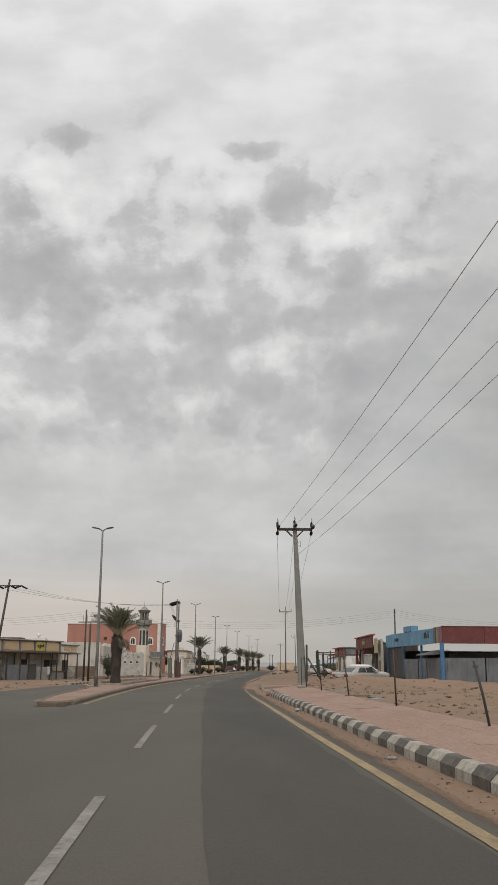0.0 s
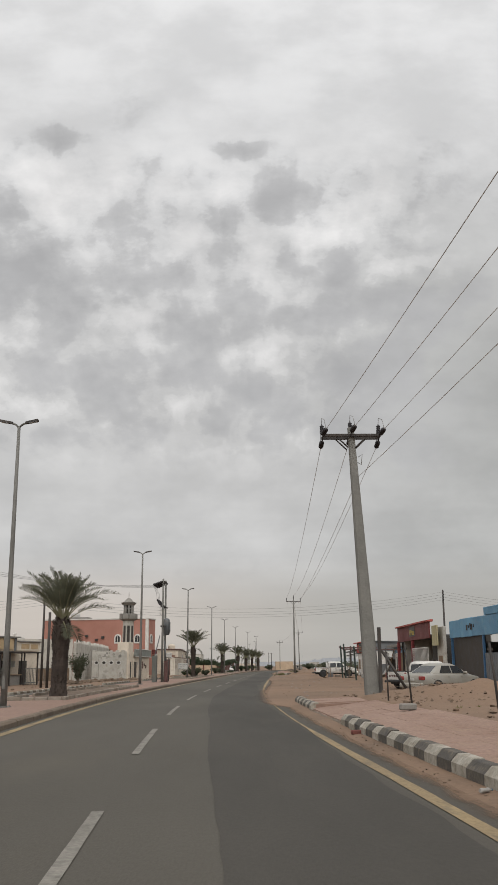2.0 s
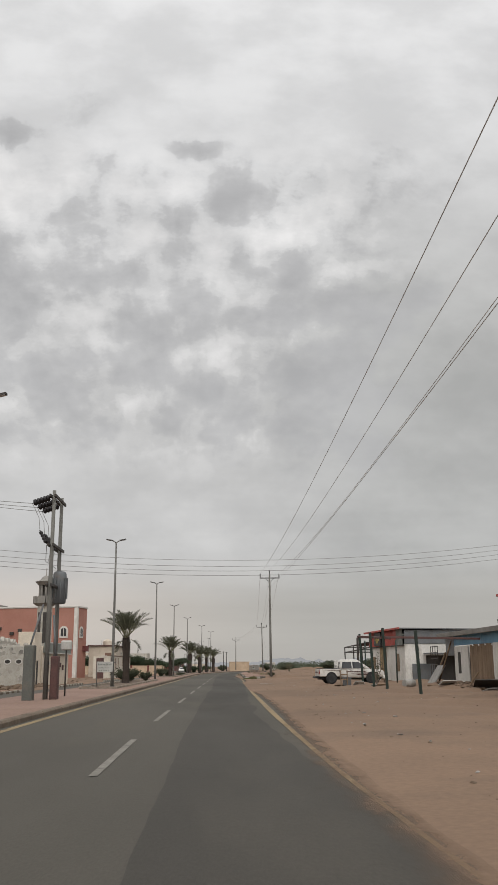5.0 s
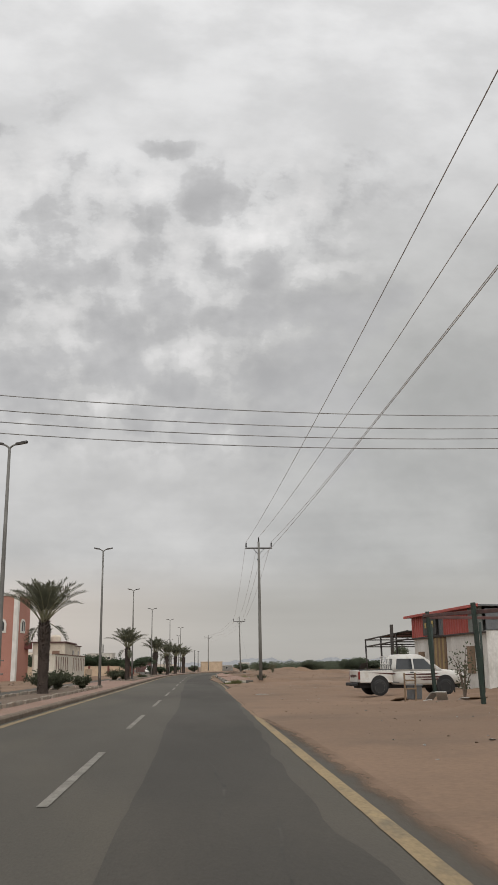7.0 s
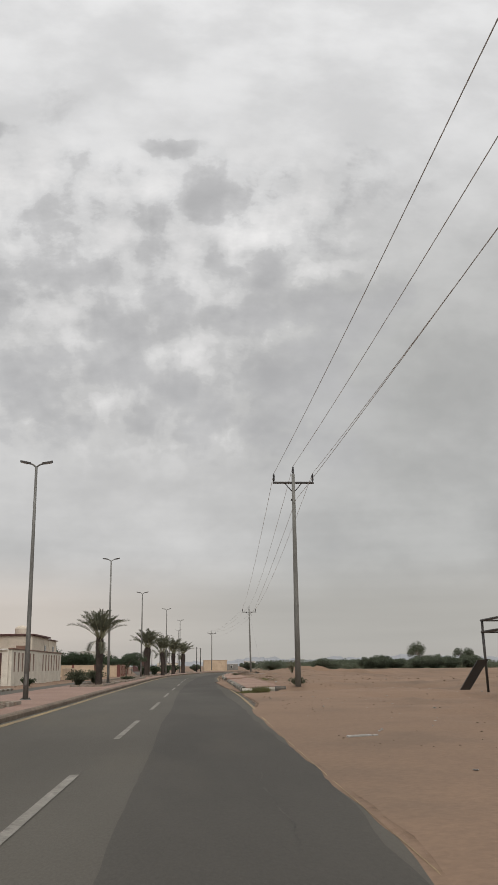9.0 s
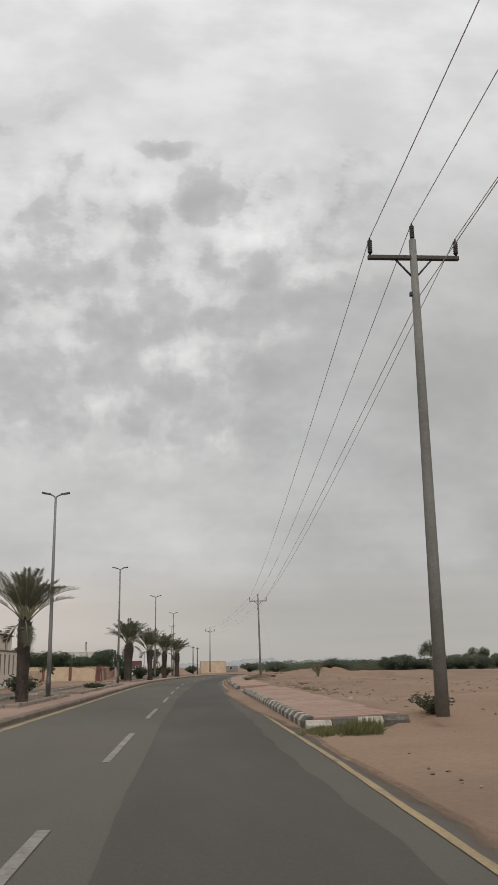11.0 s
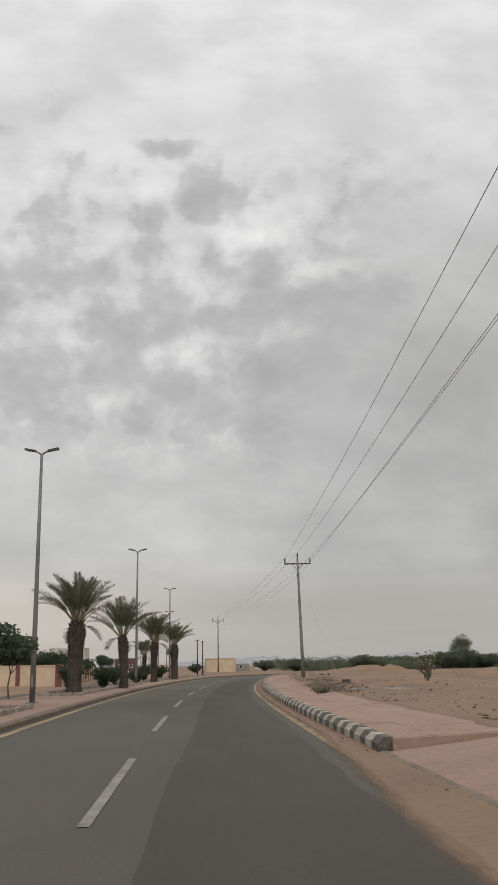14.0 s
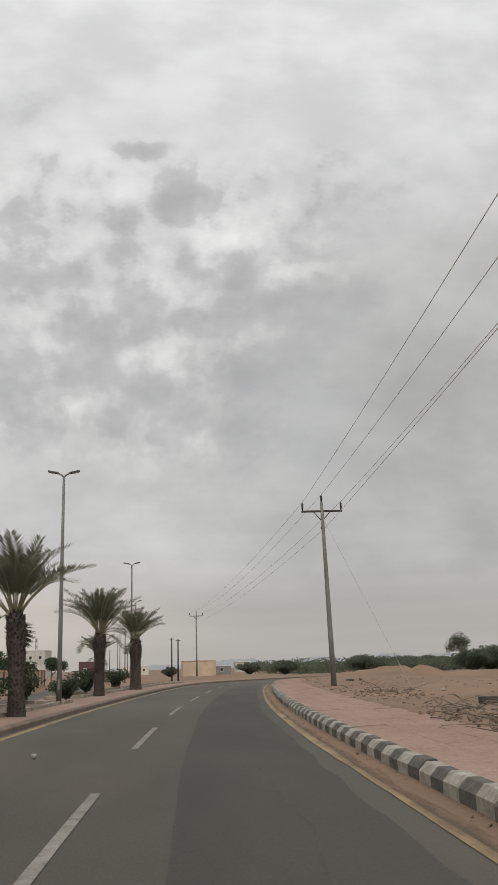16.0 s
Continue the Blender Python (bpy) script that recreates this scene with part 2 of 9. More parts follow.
SAND = mat("sand", (0.216, 0.139, 0.090), (0.163, 0.108, 0.072), 0.95, 0.07, 11.0, 0.2, dirt=(0.132, 0.091, 0.062), dirt_amt=1.0, world=True, vary=0.10, detail=12)
CLOD = mat("earth_clod", (0.200, 0.138, 0.096), (0.158, 0.109, 0.076), 0.95, 0.6, 14.0, 0.5, world=True, vary=0.15)
ASPHALT = mat("worn_asphalt", (0.079, 0.070, 0.056), (0.060, 0.054, 0.044), 0.85, 0.14, 45.0, 0.35, dirt=(0.096, 0.083, 0.062), dirt_amt=0.5, world=True, vary=0.10, stretch=(1, 0.25, 1), detail=7)
ASPHALT_DARK = mat("dark_asphalt_overlay", (0.054, 0.048, 0.039), (0.041, 0.037, 0.031), 0.85, 0.16, 45.0, 0.35, dirt=(0.072, 0.063, 0.050), dirt_amt=0.6, world=True, vary=0.10, stretch=(1, 0.22, 1), detail=7)
TAR = mat("crack_filler", (0.068, 0.062, 0.052), (0.039, 0.037, 0.033), 0.9, 1.2, 20.0, 0.3, world=True)
YELLOW = mat("worn_yellow_paint", (0.289, 0.214, 0.112), (0.215, 0.162, 0.096), 0.85, 0.9, 25.0, 0.2, dirt=(0.120, 0.100, 0.074), dirt_amt=0.9, detail=9, vary=0.14, world=True, stretch=(1, 0.4, 1))
WHITELINE = mat("worn_white_paint", (0.235, 0.218, 0.188), (0.165, 0.153, 0.130), 0.8, 1.6, 25.0, 0.2, dirt=(0.075, 0.068, 0.057), dirt_amt=0.8, world=True, detail=9, vary=0.15)
PAVER = mat("pink_paver", (0.280, 0.188, 0.146), (0.238, 0.153, 0.115), 0.9, 0.9, 18.0, 0.3, dirt=(0.275, 0.191, 0.136), dirt_amt=1.0, vary=0.14, world=True, stretch=(1.0, 0.4, 1.0), detail=8)
PAVER_FLAT = mat("pink_paving", (0.253, 0.167, 0.133), (0.217, 0.140, 0.106), 0.92, 0.22, 8.0, 0.4, dirt=(0.224, 0.150, 0.103), dirt_amt=0.7, world=True, vary=0.12)
KERB_W = mat("kerb_white", (0.37, 0.345, 0.295), (0.25, 0.226, 0.182), 0.85, 3.2, 22.0, 0.4, dirt=(0.165, 0.130, 0.090), dirt_amt=0.9, vary=0.14, detail=9)
KERB_B = mat("kerb_black", (0.057, 0.053, 0.048), (0.108, 0.096, 0.080), 0.85, 3.2, 22.0, 0.4, dirt=(0.20, 0.162, 0.118), dirt_amt=0.75, vary=0.14, detail=9)
EDGING = mat("dusty_edging_stone", (0.27, 0.235, 0.195), (0.19, 0.155, 0.120), 0.9, 1.2, 22.0, 0.4, dirt=(0.23, 0.17, 0.12), dirt_amt=0.9, detail=8)
KERB_BROWN = mat("dusty_kerb_stone", (0.152, 0.118, 0.087), (0.118, 0.091, 0.068), 0.9, 1.5, 20.0, 0.35, dirt=(0.228, 0.163, 0.114), dirt_amt=0.5)
SOIL = mat("bed_soil", (0.152, 0.110, 0.080), (0.114, 0.084, 0.061), 0.97, 0.8, 14.0, 0.6, world=True)
CONCRETE = mat("pole_concrete", (0.184, 0.178, 0.161), (0.147, 0.144, 0.130), 0.85, 0.8, 18.0, 0.25, dirt=(0.110, 0.105, 0.095))
GALV = mat("galvanised_steel", (0.19, 0.184, 0.168), (0.145, 0.140, 0.128), 0.6, 1.5, 20.0, 0.1, metal=0.25)
DARKSTEEL = mat("dark_steel", (0.045, 0.042, 0.04), (0.065, 0.055, 0.047), 0.6, 2.0, 25.0, 0.15, metal=0.2)
RUBBER = mat("rubber", (0.022, 0.022, 0.023), (0.035, 0.034, 0.033), 0.75, 3.0, 30.0, 0.2)
INSUL = mat("dark_insulator", (0.022, 0.019, 0.02), None, 0.45, 3.0, 30.0, 0.05)
WIRE = mat("wire", (0.30, 0.295, 0.285), None, 0.6, 3.0, 30.0, 0.0)
LINEWIRE = mat("aluminium_conductor", (0.62, 0.61, 0.60), None, 0.55, 3.0, 30.0, 0.0)
WHITEWALL = mat("white_render", (0.50, 0.475, 0.425), (0.38, 0.36, 0.315), 0.9, 0.7, 14.0, 0.35, dirt=(0.27, 0.235, 0.19), dirt_amt=0.75, stretch=(1, 1, 0.8), detail=9)
CREAM = mat("cream_render", (0.63, 0.555, 0.455), (0.55, 0.48, 0.39), 0.9, 0.5, 12.0, 0.3, dirt=(0.30, 0.25, 0.19), dirt_amt=0.45)
TAN = mat("tan_render", (0.49, 0.375, 0.265), (0.42, 0.32, 0.225), 0.9, 0.5, 12.0, 0.3, dirt=(0.29, 0.22, 0.155), dirt_amt=0.5)
YELLOWWALL = mat("faded_yellow_panel", (0.50, 0.365, 0.215), (0.43, 0.31, 0.18), 0.85, 0.6, 14.0, 0.15, dirt=(0.42, 0.32, 0.2), dirt_amt=0.4)
PINK = mat("salmon_render", (0.40, 0.200, 0.155), (0.35, 0.170, 0.130), 0.9, 0.25, 10.0, 0.25, dirt=(0.33, 0.18, 0.14), dirt_amt=0.35)
CLEANWHITE = mat("fresh_white_render", (0.68, 0.66, 0.62), (0.54, 0.515, 0.47), 0.85, 0.5, 12.0, 0.3, dirt=(0.36, 0.33, 0.28), dirt_amt=0.7, stretch=(1, 1, 0.5))
TRIMWHITE = mat("white_trim", (0.62, 0.60, 0.56), (0.52, 0.5, 0.46), 0.8, 1.0, 20.0, 0.15)
GREYPLASTER = mat("grey_plaster", (0.251, 0.236, 0.213), (0.190, 0.179, 0.160), 0.9, 0.7, 14.0, 0.4, dirt=(0.129, 0.118, 0.106))
MAROON = mat("maroon_paint", (0.15, 0.042, 0.04), (0.115, 0.036, 0.034), 0.65, 1.0, 25.0, 0.1, dirt=(0.18, 0.10, 0.08))
RED = mat("faded_red_sheet", (0.40, 0.085, 0.07), (0.33, 0.075, 0.06), 0.6, 1.0, 25.0, 0.1, dirt=(0.30, 0.14, 0.11))
REDPOST = mat("red_steel", (0.22, 0.04, 0.042), (0.16, 0.032, 0.035), 0.55, 2.0, 25.0, 0.1, dirt=(0.12, 0.07, 0.06))
BLUE = mat("light_blue_sheet", (0.125, 0.28, 0.40), (0.105, 0.23, 0.345), 0.6, 0.8, 25.0, 0.1, dirt=(0.22, 0.27, 0.30))
BLUEPOST = mat("blue_paint", (0.06, 0.15, 0.27), (0.048, 0.115, 0.21), 0.55, 2.0, 25.0, 0.1)
GREENPOST = mat("dark_green_paint", (0.020, 0.036, 0.028), (0.03, 0.040, 0.033), 0.6, 2.0, 25.0, 0.1, dirt=(0.06, 0.055, 0.045))
# shade inside rooms and openings put into a dark colour; also dark doors
OPEN = mat("interior_shade_and_dark_doors", (0.05, 0.046, 0.042), (0.07, 0.063, 0.056), 0.95, 1.0, 10.0, 0.0)
SHEET = mat("grey_sheet_metal", (0.17, 0.18, 0.185), (0.13, 0.135, 0.14), 0.55, 1.0, 20.0, 0.1, metal=0.3, dirt=(0.18, 0.13, 0.09), dirt_amt=0.4)
WOOD = mat("weathered_wood", (0.24, 0.165, 0.105), (0.17, 0.12, 0.08), 0.9, 2.0, 20.0, 0.3, stretch=(1, 1, 0.2), dirt=(0.11, 0.08, 0.06))
CARWHITE = mat("white_car_paint", (0.58, 0.565, 0.53), (0.52, 0.50, 0.46), 0.35, 1.0, 15.0, 0.0, dirt=(0.40, 0.34, 0.27), dirt_amt=0.6, spec=0.5, vary=0.03)
CARSILVER = mat("champagne_car_paint", (0.312, 0.296, 0.258), (0.273, 0.257, 0.223), 0.35, 1.0, 15.0, 0.0, metal=0.2, dirt=(0.296, 0.242, 0.185), spec=0.5, vary=0.03)
CARGLASS = mat("tinted_glass", (0.03, 0.033, 0.036), None, 0.08, 1.0, 15.0, 0.0, spec=0.6)
REDLAMP = mat("red_lens", (0.22, 0.03, 0.025), None, 0.25, 3.0, 20.0, 0.0, spec=0.5)
CLEARLAMP = mat("clear_lens", (0.45, 0.46, 0.47), None, 0.15, 3.0, 20.0, 0.0, spec=0.6)
MAROONSTRIPE = mat("maroon_stripe", (0.10, 0.045, 0.04), None, 0.4, 3.0, 20.0, 0.0)
BARK = mat("palm_trunk_bark", (0.066, 0.050, 0.041), (0.042, 0.033, 0.028), 0.95, 2.0, 22.0, 0.6, dirt=(0.10, 0.078, 0.062))
TWIG = mat("bark", (0.17, 0.135, 0.105), (0.12, 0.095, 0.075), 0.95, 4.0, 25.0, 0.4)
FROND = mat("palm_leaf", (0.140, 0.142, 0.098), (0.098, 0.102, 0.068), 0.7, 1.2, 20.0, 0.0, vary=0.15, dirt=(0.15, 0.135, 0.085), dirt_amt=0.45)
PETIOLE = mat("pale_petiole", (0.21, 0.20, 0.115), (0.16, 0.15, 0.09), 0.7, 1.5, 20.0, 0.0)
FROND_DRY = mat("dry_palm_leaf", (0.19, 0.145, 0.09), (0.14, 0.105, 0.07), 0.85, 1.5, 20.0, 0.0)
LEAF = mat("dull_green_leaf", (0.075, 0.098, 0.056), (0.05, 0.07, 0.04), 0.75, 1.5, 20.0, 0.0, vary=0.2)
LEAF_GREY = mat("grey_green_leaf", (0.12, 0.13, 0.085), (0.085, 0.095, 0.06), 0.8, 1.5, 20.0, 0.0, vary=0.2)
# far foliage: lighter than LEAF, aerial haze mixed into the colour
LEAF_FAR = mat("haze_paled_leaf", (0.165, 0.186, 0.130), (0.120, 0.140, 0.096), 0.85, 0.4, 6.0, 0.0, vary=0.2, world=True)
LEAF_PALE = mat("withered_leaf", (0.20, 0.20, 0.13), (0.14, 0.14, 0.09), 0.8, 1.5, 20.0, 0.0, vary=0.2)
GRASS = mat("dry_grass", (0.20, 0.185, 0.085), (0.13, 0.14, 0.06), 0.9, 2.0, 20.0, 0.0, vary=0.2)
PALEPLASTIC = mat("pale_plastic", (0.30, 0.32, 0.27), (0.24, 0.26, 0.22), 0.45, 5.0, 20.0, 0.2)
LITTER = mat("litter", (0.319, 0.304, 0.281), (0.228, 0.217, 0.198), 0.7, 3.0, 20.0, 0.0)
LITTER_BROWN = mat("cardboard_and_stone", (0.167, 0.116, 0.078), (0.114, 0.083, 0.059), 0.9, 3.0, 20.0, 0.3)
# hill colour with the blue-grey of distant air painted in
HAZED_ROCK = mat("haze_tinted_mountain", (0.262, 0.268, 0.277), (0.24, 0.247, 0.257), 1.0, 0.01, 0.2, 0.0, world=True, vary=0.05)
SIGNWHITE = mat("sign_white", (0.48, 0.47, 0.44), (0.40, 0.39, 0.36), 0.6, 2.0, 20.0, 0.0, dirt=(0.35, 0.30, 0.24))
SIGNDARK = mat("sign_dark", (0.05, 0.052, 0.05), None, 0.5, 2.0, 20.0, 0.0)
GOLD = mat("gold_lettering", (0.50, 0.38, 0.10), None, 0.5, 2.0, 20.0, 0.0)
INK = mat("dark_lettering", (0.03, 0.025, 0.022), None, 0.6, 2.0, 20.0, 0.0)
MAROONBEAM = mat("rusty_maroon_beam", (0.12, 0.058, 0.052), (0.085, 0.05, 0.045), 0.75, 2.0, 20.0, 0.2)
GREYGREEN = mat("grey_green_panel", (0.22, 0.235, 0.215), (0.17, 0.18, 0.165), 0.7, 1.0, 15.0, 0.1)
CREAMWHITE = mat("cream_white_render", (0.66, 0.61, 0.52), (0.57, 0.52, 0.44), 0.9, 0.6, 12.0, 0.3, dirt=(0.36, 0.30, 0.23), dirt_amt=0.5)
BROWNSLOT = mat("brown_trim_paint", (0.21, 0.125, 0.09), (0.165, 0.10, 0.075), 0.8, 1.0, 20.0, 0.15, dirt=(0.26, 0.18, 0.13))
BRICKRED = mat("dark_red_pillar_paint", (0.165, 0.062, 0.050), (0.13, 0.05, 0.042), 0.8, 1.0, 20.0, 0.15, dirt=(0.22, 0.13, 0.10))
GREYWASH = mat("grey_limewash", (0.38, 0.36, 0.32), (0.31, 0.29, 0.255), 0.92, 0.9, 14.0, 0.3, dirt=(0.24, 0.21, 0.17))
SIGNYELLOW = mat("faded_yellow_sign", (0.42, 0.38, 0.22), (0.36, 0.32, 0.19), 0.7, 1.0, 20.0, 0.1, dirt=(0.40, 0.37, 0.31))
CABINET = mat("dusty_cabinet_paint", (0.125, 0.128, 0.115), (0.10, 0.102, 0.092), 0.7, 1.0, 20.0, 0.1, dirt=(0.19, 0.15, 0.11))
PURPLE = mat("faded_purple_sheet", (0.075, 0.058, 0.085), (0.06, 0.05, 0.07), 0.65, 1.0, 20.0, 0.1, dirt=(0.14, 0.11, 0.12))
MAUVE = mat("faded_mauve_sheet", (0.23, 0.11, 0.13), (0.19, 0.095, 0.11), 0.65, 1.0, 20.0, 0.1, dirt=(0.26, 0.18, 0.17))
GOLDWOOD = mat("striped_panel_tan", (0.36, 0.26, 0.12), (0.28, 0.2, 0.1), 0.8, 2.0, 20.0, 0.1)


def leafy(m, amount):
    """Let light through a leaf: part of it scatters out on the far side."""
    nt = m.node_tree
    N, L = nt.nodes, nt.links
    out = [n for n in N if n.type == "OUTPUT_MATERIAL"][0]
    b = [n for n in N if n.type == "BSDF_PRINCIPLED"][0]
    tl, mx = N.new("ShaderNodeBsdfTranslucent"), N.new("ShaderNodeMixShader")
    L.new(b.inputs["Base Color"].links[0].from_socket, tl.inputs["Color"])
    mx.inputs[0].default_value = amount
    L.new(b.outputs[0], mx.inputs[1])
    L.new(tl.outputs[0], mx.inputs[2])
    L.new(mx.outputs[0], out.inputs[0])


for leaf_ in (FROND, LEAF, LEAF_GREY, LEAF_FAR, GRASS):
    leafy(leaf_, 0.5)


# ---- mesh helpers ----
def link_mesh(name, bm, material, parent=None, label="", smooth=False):
    me = bpy.data.meshes.new(name)
    bm.to_mesh(me)
    bm.free()
    for m in material if isinstance(material, (list, tuple)) else [material]:
        me.materials.append(m)
    if smooth:
        for p in me.polygons:
            p.use_smooth = True
    ob = new(name, me)
    if parent:
        ob.parent = parent
    if label:
        ob["label"] = label
    return ob


def part(name, bm, material, parent, label="", smooth=False):
    return link_mesh(name, bm, material, parent, label, smooth)


def thing(name, x, y, z, rz=0.0, label="", category="", group="", kind=""):
    ob = new(name)
    ob.empty_display_size = 0.2
    ob.matrix_basis = pose(x, y, z, 0, 0, rz)
    return tagged(ob, label, category, group, kind)


def box(bm, x0, x1, y0, y1, z0, z1, ch=0.0, m=None):
    """An upright box with chamfered edges of width ch."""
    if ch <= 0:
        pts = [(x, y, z) for x in (x0, x1) for y in (y0, y1) for z in (z0, z1)]
    else:
        ch = min(ch, (x1 - x0) * 0.45, (y1 - y0) * 0.45, (z1 - z0) * 0.45)
        pts = []
        for x, sx in ((x0, 1), (x1, -1)):
            for y, sy in ((y0, 1), (y1, -1)):
                for z, sz in ((z0, 1), (z1, -1)):
                    pts += [(x, y + sy * ch, z + sz * ch), (x + sx * ch, y, z + sz * ch), (x + sx * ch, y + sy * ch, z)]
    vs = [bm.verts.new(m @ Vector(p) if m else p) for p in pts]
    res = bmesh.ops.convex_hull(bm, input=vs)
    return vs


def hexa(bm, bottom, top):
    """A solid between two quads given as four corners each."""
    v = [bm.verts.new(p) for p in (*bottom, *top)]
    for f in ((3, 2, 1, 0), (4, 5, 6, 7), (0, 1, 5, 4), (1, 2, 6, 5), (2, 3, 7, 6), (3, 0, 4, 7)):
        bm.faces.new([v[i] for i in f])


def tube(bm, pts, r, n=8, r_end=None, caps=True, material_index=0):
    """A round bar along the given points, its radius running from r to r_end."""
    pts = [Vector(p) for p in pts]
    r_end = r if r_end is None else r_end
    rings = []
    side = None
    for i, p in enumerate(pts):
        d = (pts[min(i + 1, len(pts) - 1)] - pts[max(i - 1, 0)]).normalized()
        if side is None:
            side = d.orthogonal().normalized()
        side = (side - d * side.dot(d)).normalized()
        up = d.cross(side)
        rr = r + (r_end - r) * i / max(1, len(pts) - 1)
        rings.append([bm.verts.new(p + (side * math.cos(2 * math.pi * k / n) + up * math.sin(2 * math.pi * k / n)) * rr) for k in range(n)])
    for a, b in zip(rings, rings[1:]):
        for k in range(n):
            f = bm.faces.new((a[k], a[(k + 1) % n], b[(k + 1) % n], b[k]))
            f.smooth, f.material_index = n > 5, material_index
    if caps:
        for ring, rev in ((rings[0], True), (rings[-1], False)):
            f = bm.faces.new(ring[::-1] if rev else ring)
            f.material_index = material_index


def lathe(bm, profile, n=16, axis="z", centre=(0, 0, 0)):
    """A solid of revolution from (radius, height) pairs."""
    c = Vector(centre)
    rings = []
    for r, h in profile:
        ring = []
        for k in range(n):
            a = 2 * math.pi * k / n
            p = (r * math.cos(a), r * math.sin(a), h)
            if axis == "y":
                p = (p[0], p[2], p[1])
            elif axis == "x":
                p = (p[2], p[0], p[1])
            ring.append(bm.verts.new(c + Vector(p)))
        rings.append(ring)
    for a, b in zip(rings, rings[1:]):
        for k in range(n):
            bm.faces.new((a[k], a[(k + 1) % n], b[(k + 1) % n], b[k])).smooth = True
    bm.faces.new(rings[0][::-1])
    bm.faces.new(rings[-1])
    bmesh.ops.recalc_face_normals(bm, faces=bm.faces[:])


def sag(a, b, drop, n=18):
    a, b = Vector(a), Vector(b)
    return [a.lerp(b, i / n) - Vector((0, 0, 4 * drop * (i / n) * (1 - i / n))) for i in range(n + 1)]

# ---- the road's line: the lane divider, x by y, then a bend to the right ----
LINE_Y = [-80, -40, -10, 9.5, 19, 31, 42, 55, 66.7, 79, 91, 102, 115, 127, 139, 150, 163, 175, 186, 198, 210, 222, 234, 247, 257, 272, 288]
LINE_X = [3.54, 0.94, -0.56, -1.56, -2.06, -2.61, -3.11, -3.51, -3.56, -3.26, -2.86, -2.41, -1.91, -1.41, -0.91, -0.41, 0.04, 0.54, 1.04, 1.49, 2.04, 2.69, 3.54, 4.74, 5.94, 7.84, 10.34]


def make_line():
    ys = np.arange(-80.0, 288.0, 1.0)
    xs = np.interp(ys, LINE_Y, LINE_X)
    k = np.exp(-0.5 * (np.arange(-9, 10) / 4.0) ** 2)
    k /= k.sum()
    xs = np.convolve(np.pad(xs, 9, mode="reflect", reflect_type="odd"), k, "valid")
    pts = [(float(a), float(b)) for a, b in zip(xs, ys)]
    head = math.atan2(pts[-1][0] - pts[-6][0], pts[-1][1] - pts[-6][1])
    while len(pts) < 620:
        if head < radians(78):
            head += 1 / 62.0
        x, y = pts[-1]
        pts.append((x + math.sin(head), y + math.cos(head)))
    p = np.array(pts)
    d = np.gradient(p, axis=0)
    d /= np.hypot(d[:, 0], d[:, 1])[:, None]
    return p, d


LINE, LINE_D = make_line()


def at(u, off, z=0.0):
    """A place on the road: u metres along (equal to y before the bend), off metres to the right of the lane divider."""
    i = min(max(u + 80.0, 0), len(LINE) - 1.001)
    k, f = int(i), i - int(i)
    p = LINE[k] * (1 - f) + LINE[k + 1] * f
    d = LINE_D[k] * (1 - f) + LINE_D[k + 1] * f
    return Vector((p[0] + d[1] * off, p[1] - d[0] * off, z))


def turn(u):
    """The road's direction at u, in degrees to the left of +y."""
    i = int(min(max(u + 80, 0), len(LINE) - 1))
    return -math.degrees(math.atan2(LINE_D[i][0], LINE_D[i][1]))


def line_x(y):
    return float(np.interp(y, LINE[:368, 1], LINE[:368, 0]))


OPP_Y = [-80, 240, 262, 285, 310, 345, 380, 450, 900]
OPP_X = [None, None, -3.6, -2.6, -2.6, -3.9, -5.2, -8.0, -26.0]


def opp_x(y):
    """The middle of the opposite carriageway, which runs straight on where the near one bends."""
    if y <= 262:
        return line_x(y) - 10.0
    return float(np.interp(y, OPP_Y[2:], OPP_X[2:]))


ROAD_LOW = -0.35      # the opposite carriageway lies lower
KERB_A, KERB_B_OFF = 4.22, 3.72   # road face of the right-hand kerb, before and after the open lot
BACK_A, BACK_B = 6.45, 5.85       # back of the pavement
LOT0, LOT1 = 60.6, 166.5          # the open sandy lot between the two pavements


def step(a, b, x):
    t = np.clip((x - a) / (b - a), 0, 1)
    return t * t * (3 - 2 * t)


def rough_field(x, y, size, seed):
    """Soft random relief, about -1 to 1."""
    out = np.zeros_like(x)
    rng = np.random.RandomState(seed)
    for k in range(14):
        a, f, p = rng.uniform(0, 6.28), rng.uniform(0.6, 2.4) / size, rng.uniform(0, 6.28)
        out += np.sin((x * math.cos(a) + y * math.sin(a)) * f * 6.28 + p) / 3.6
    return out


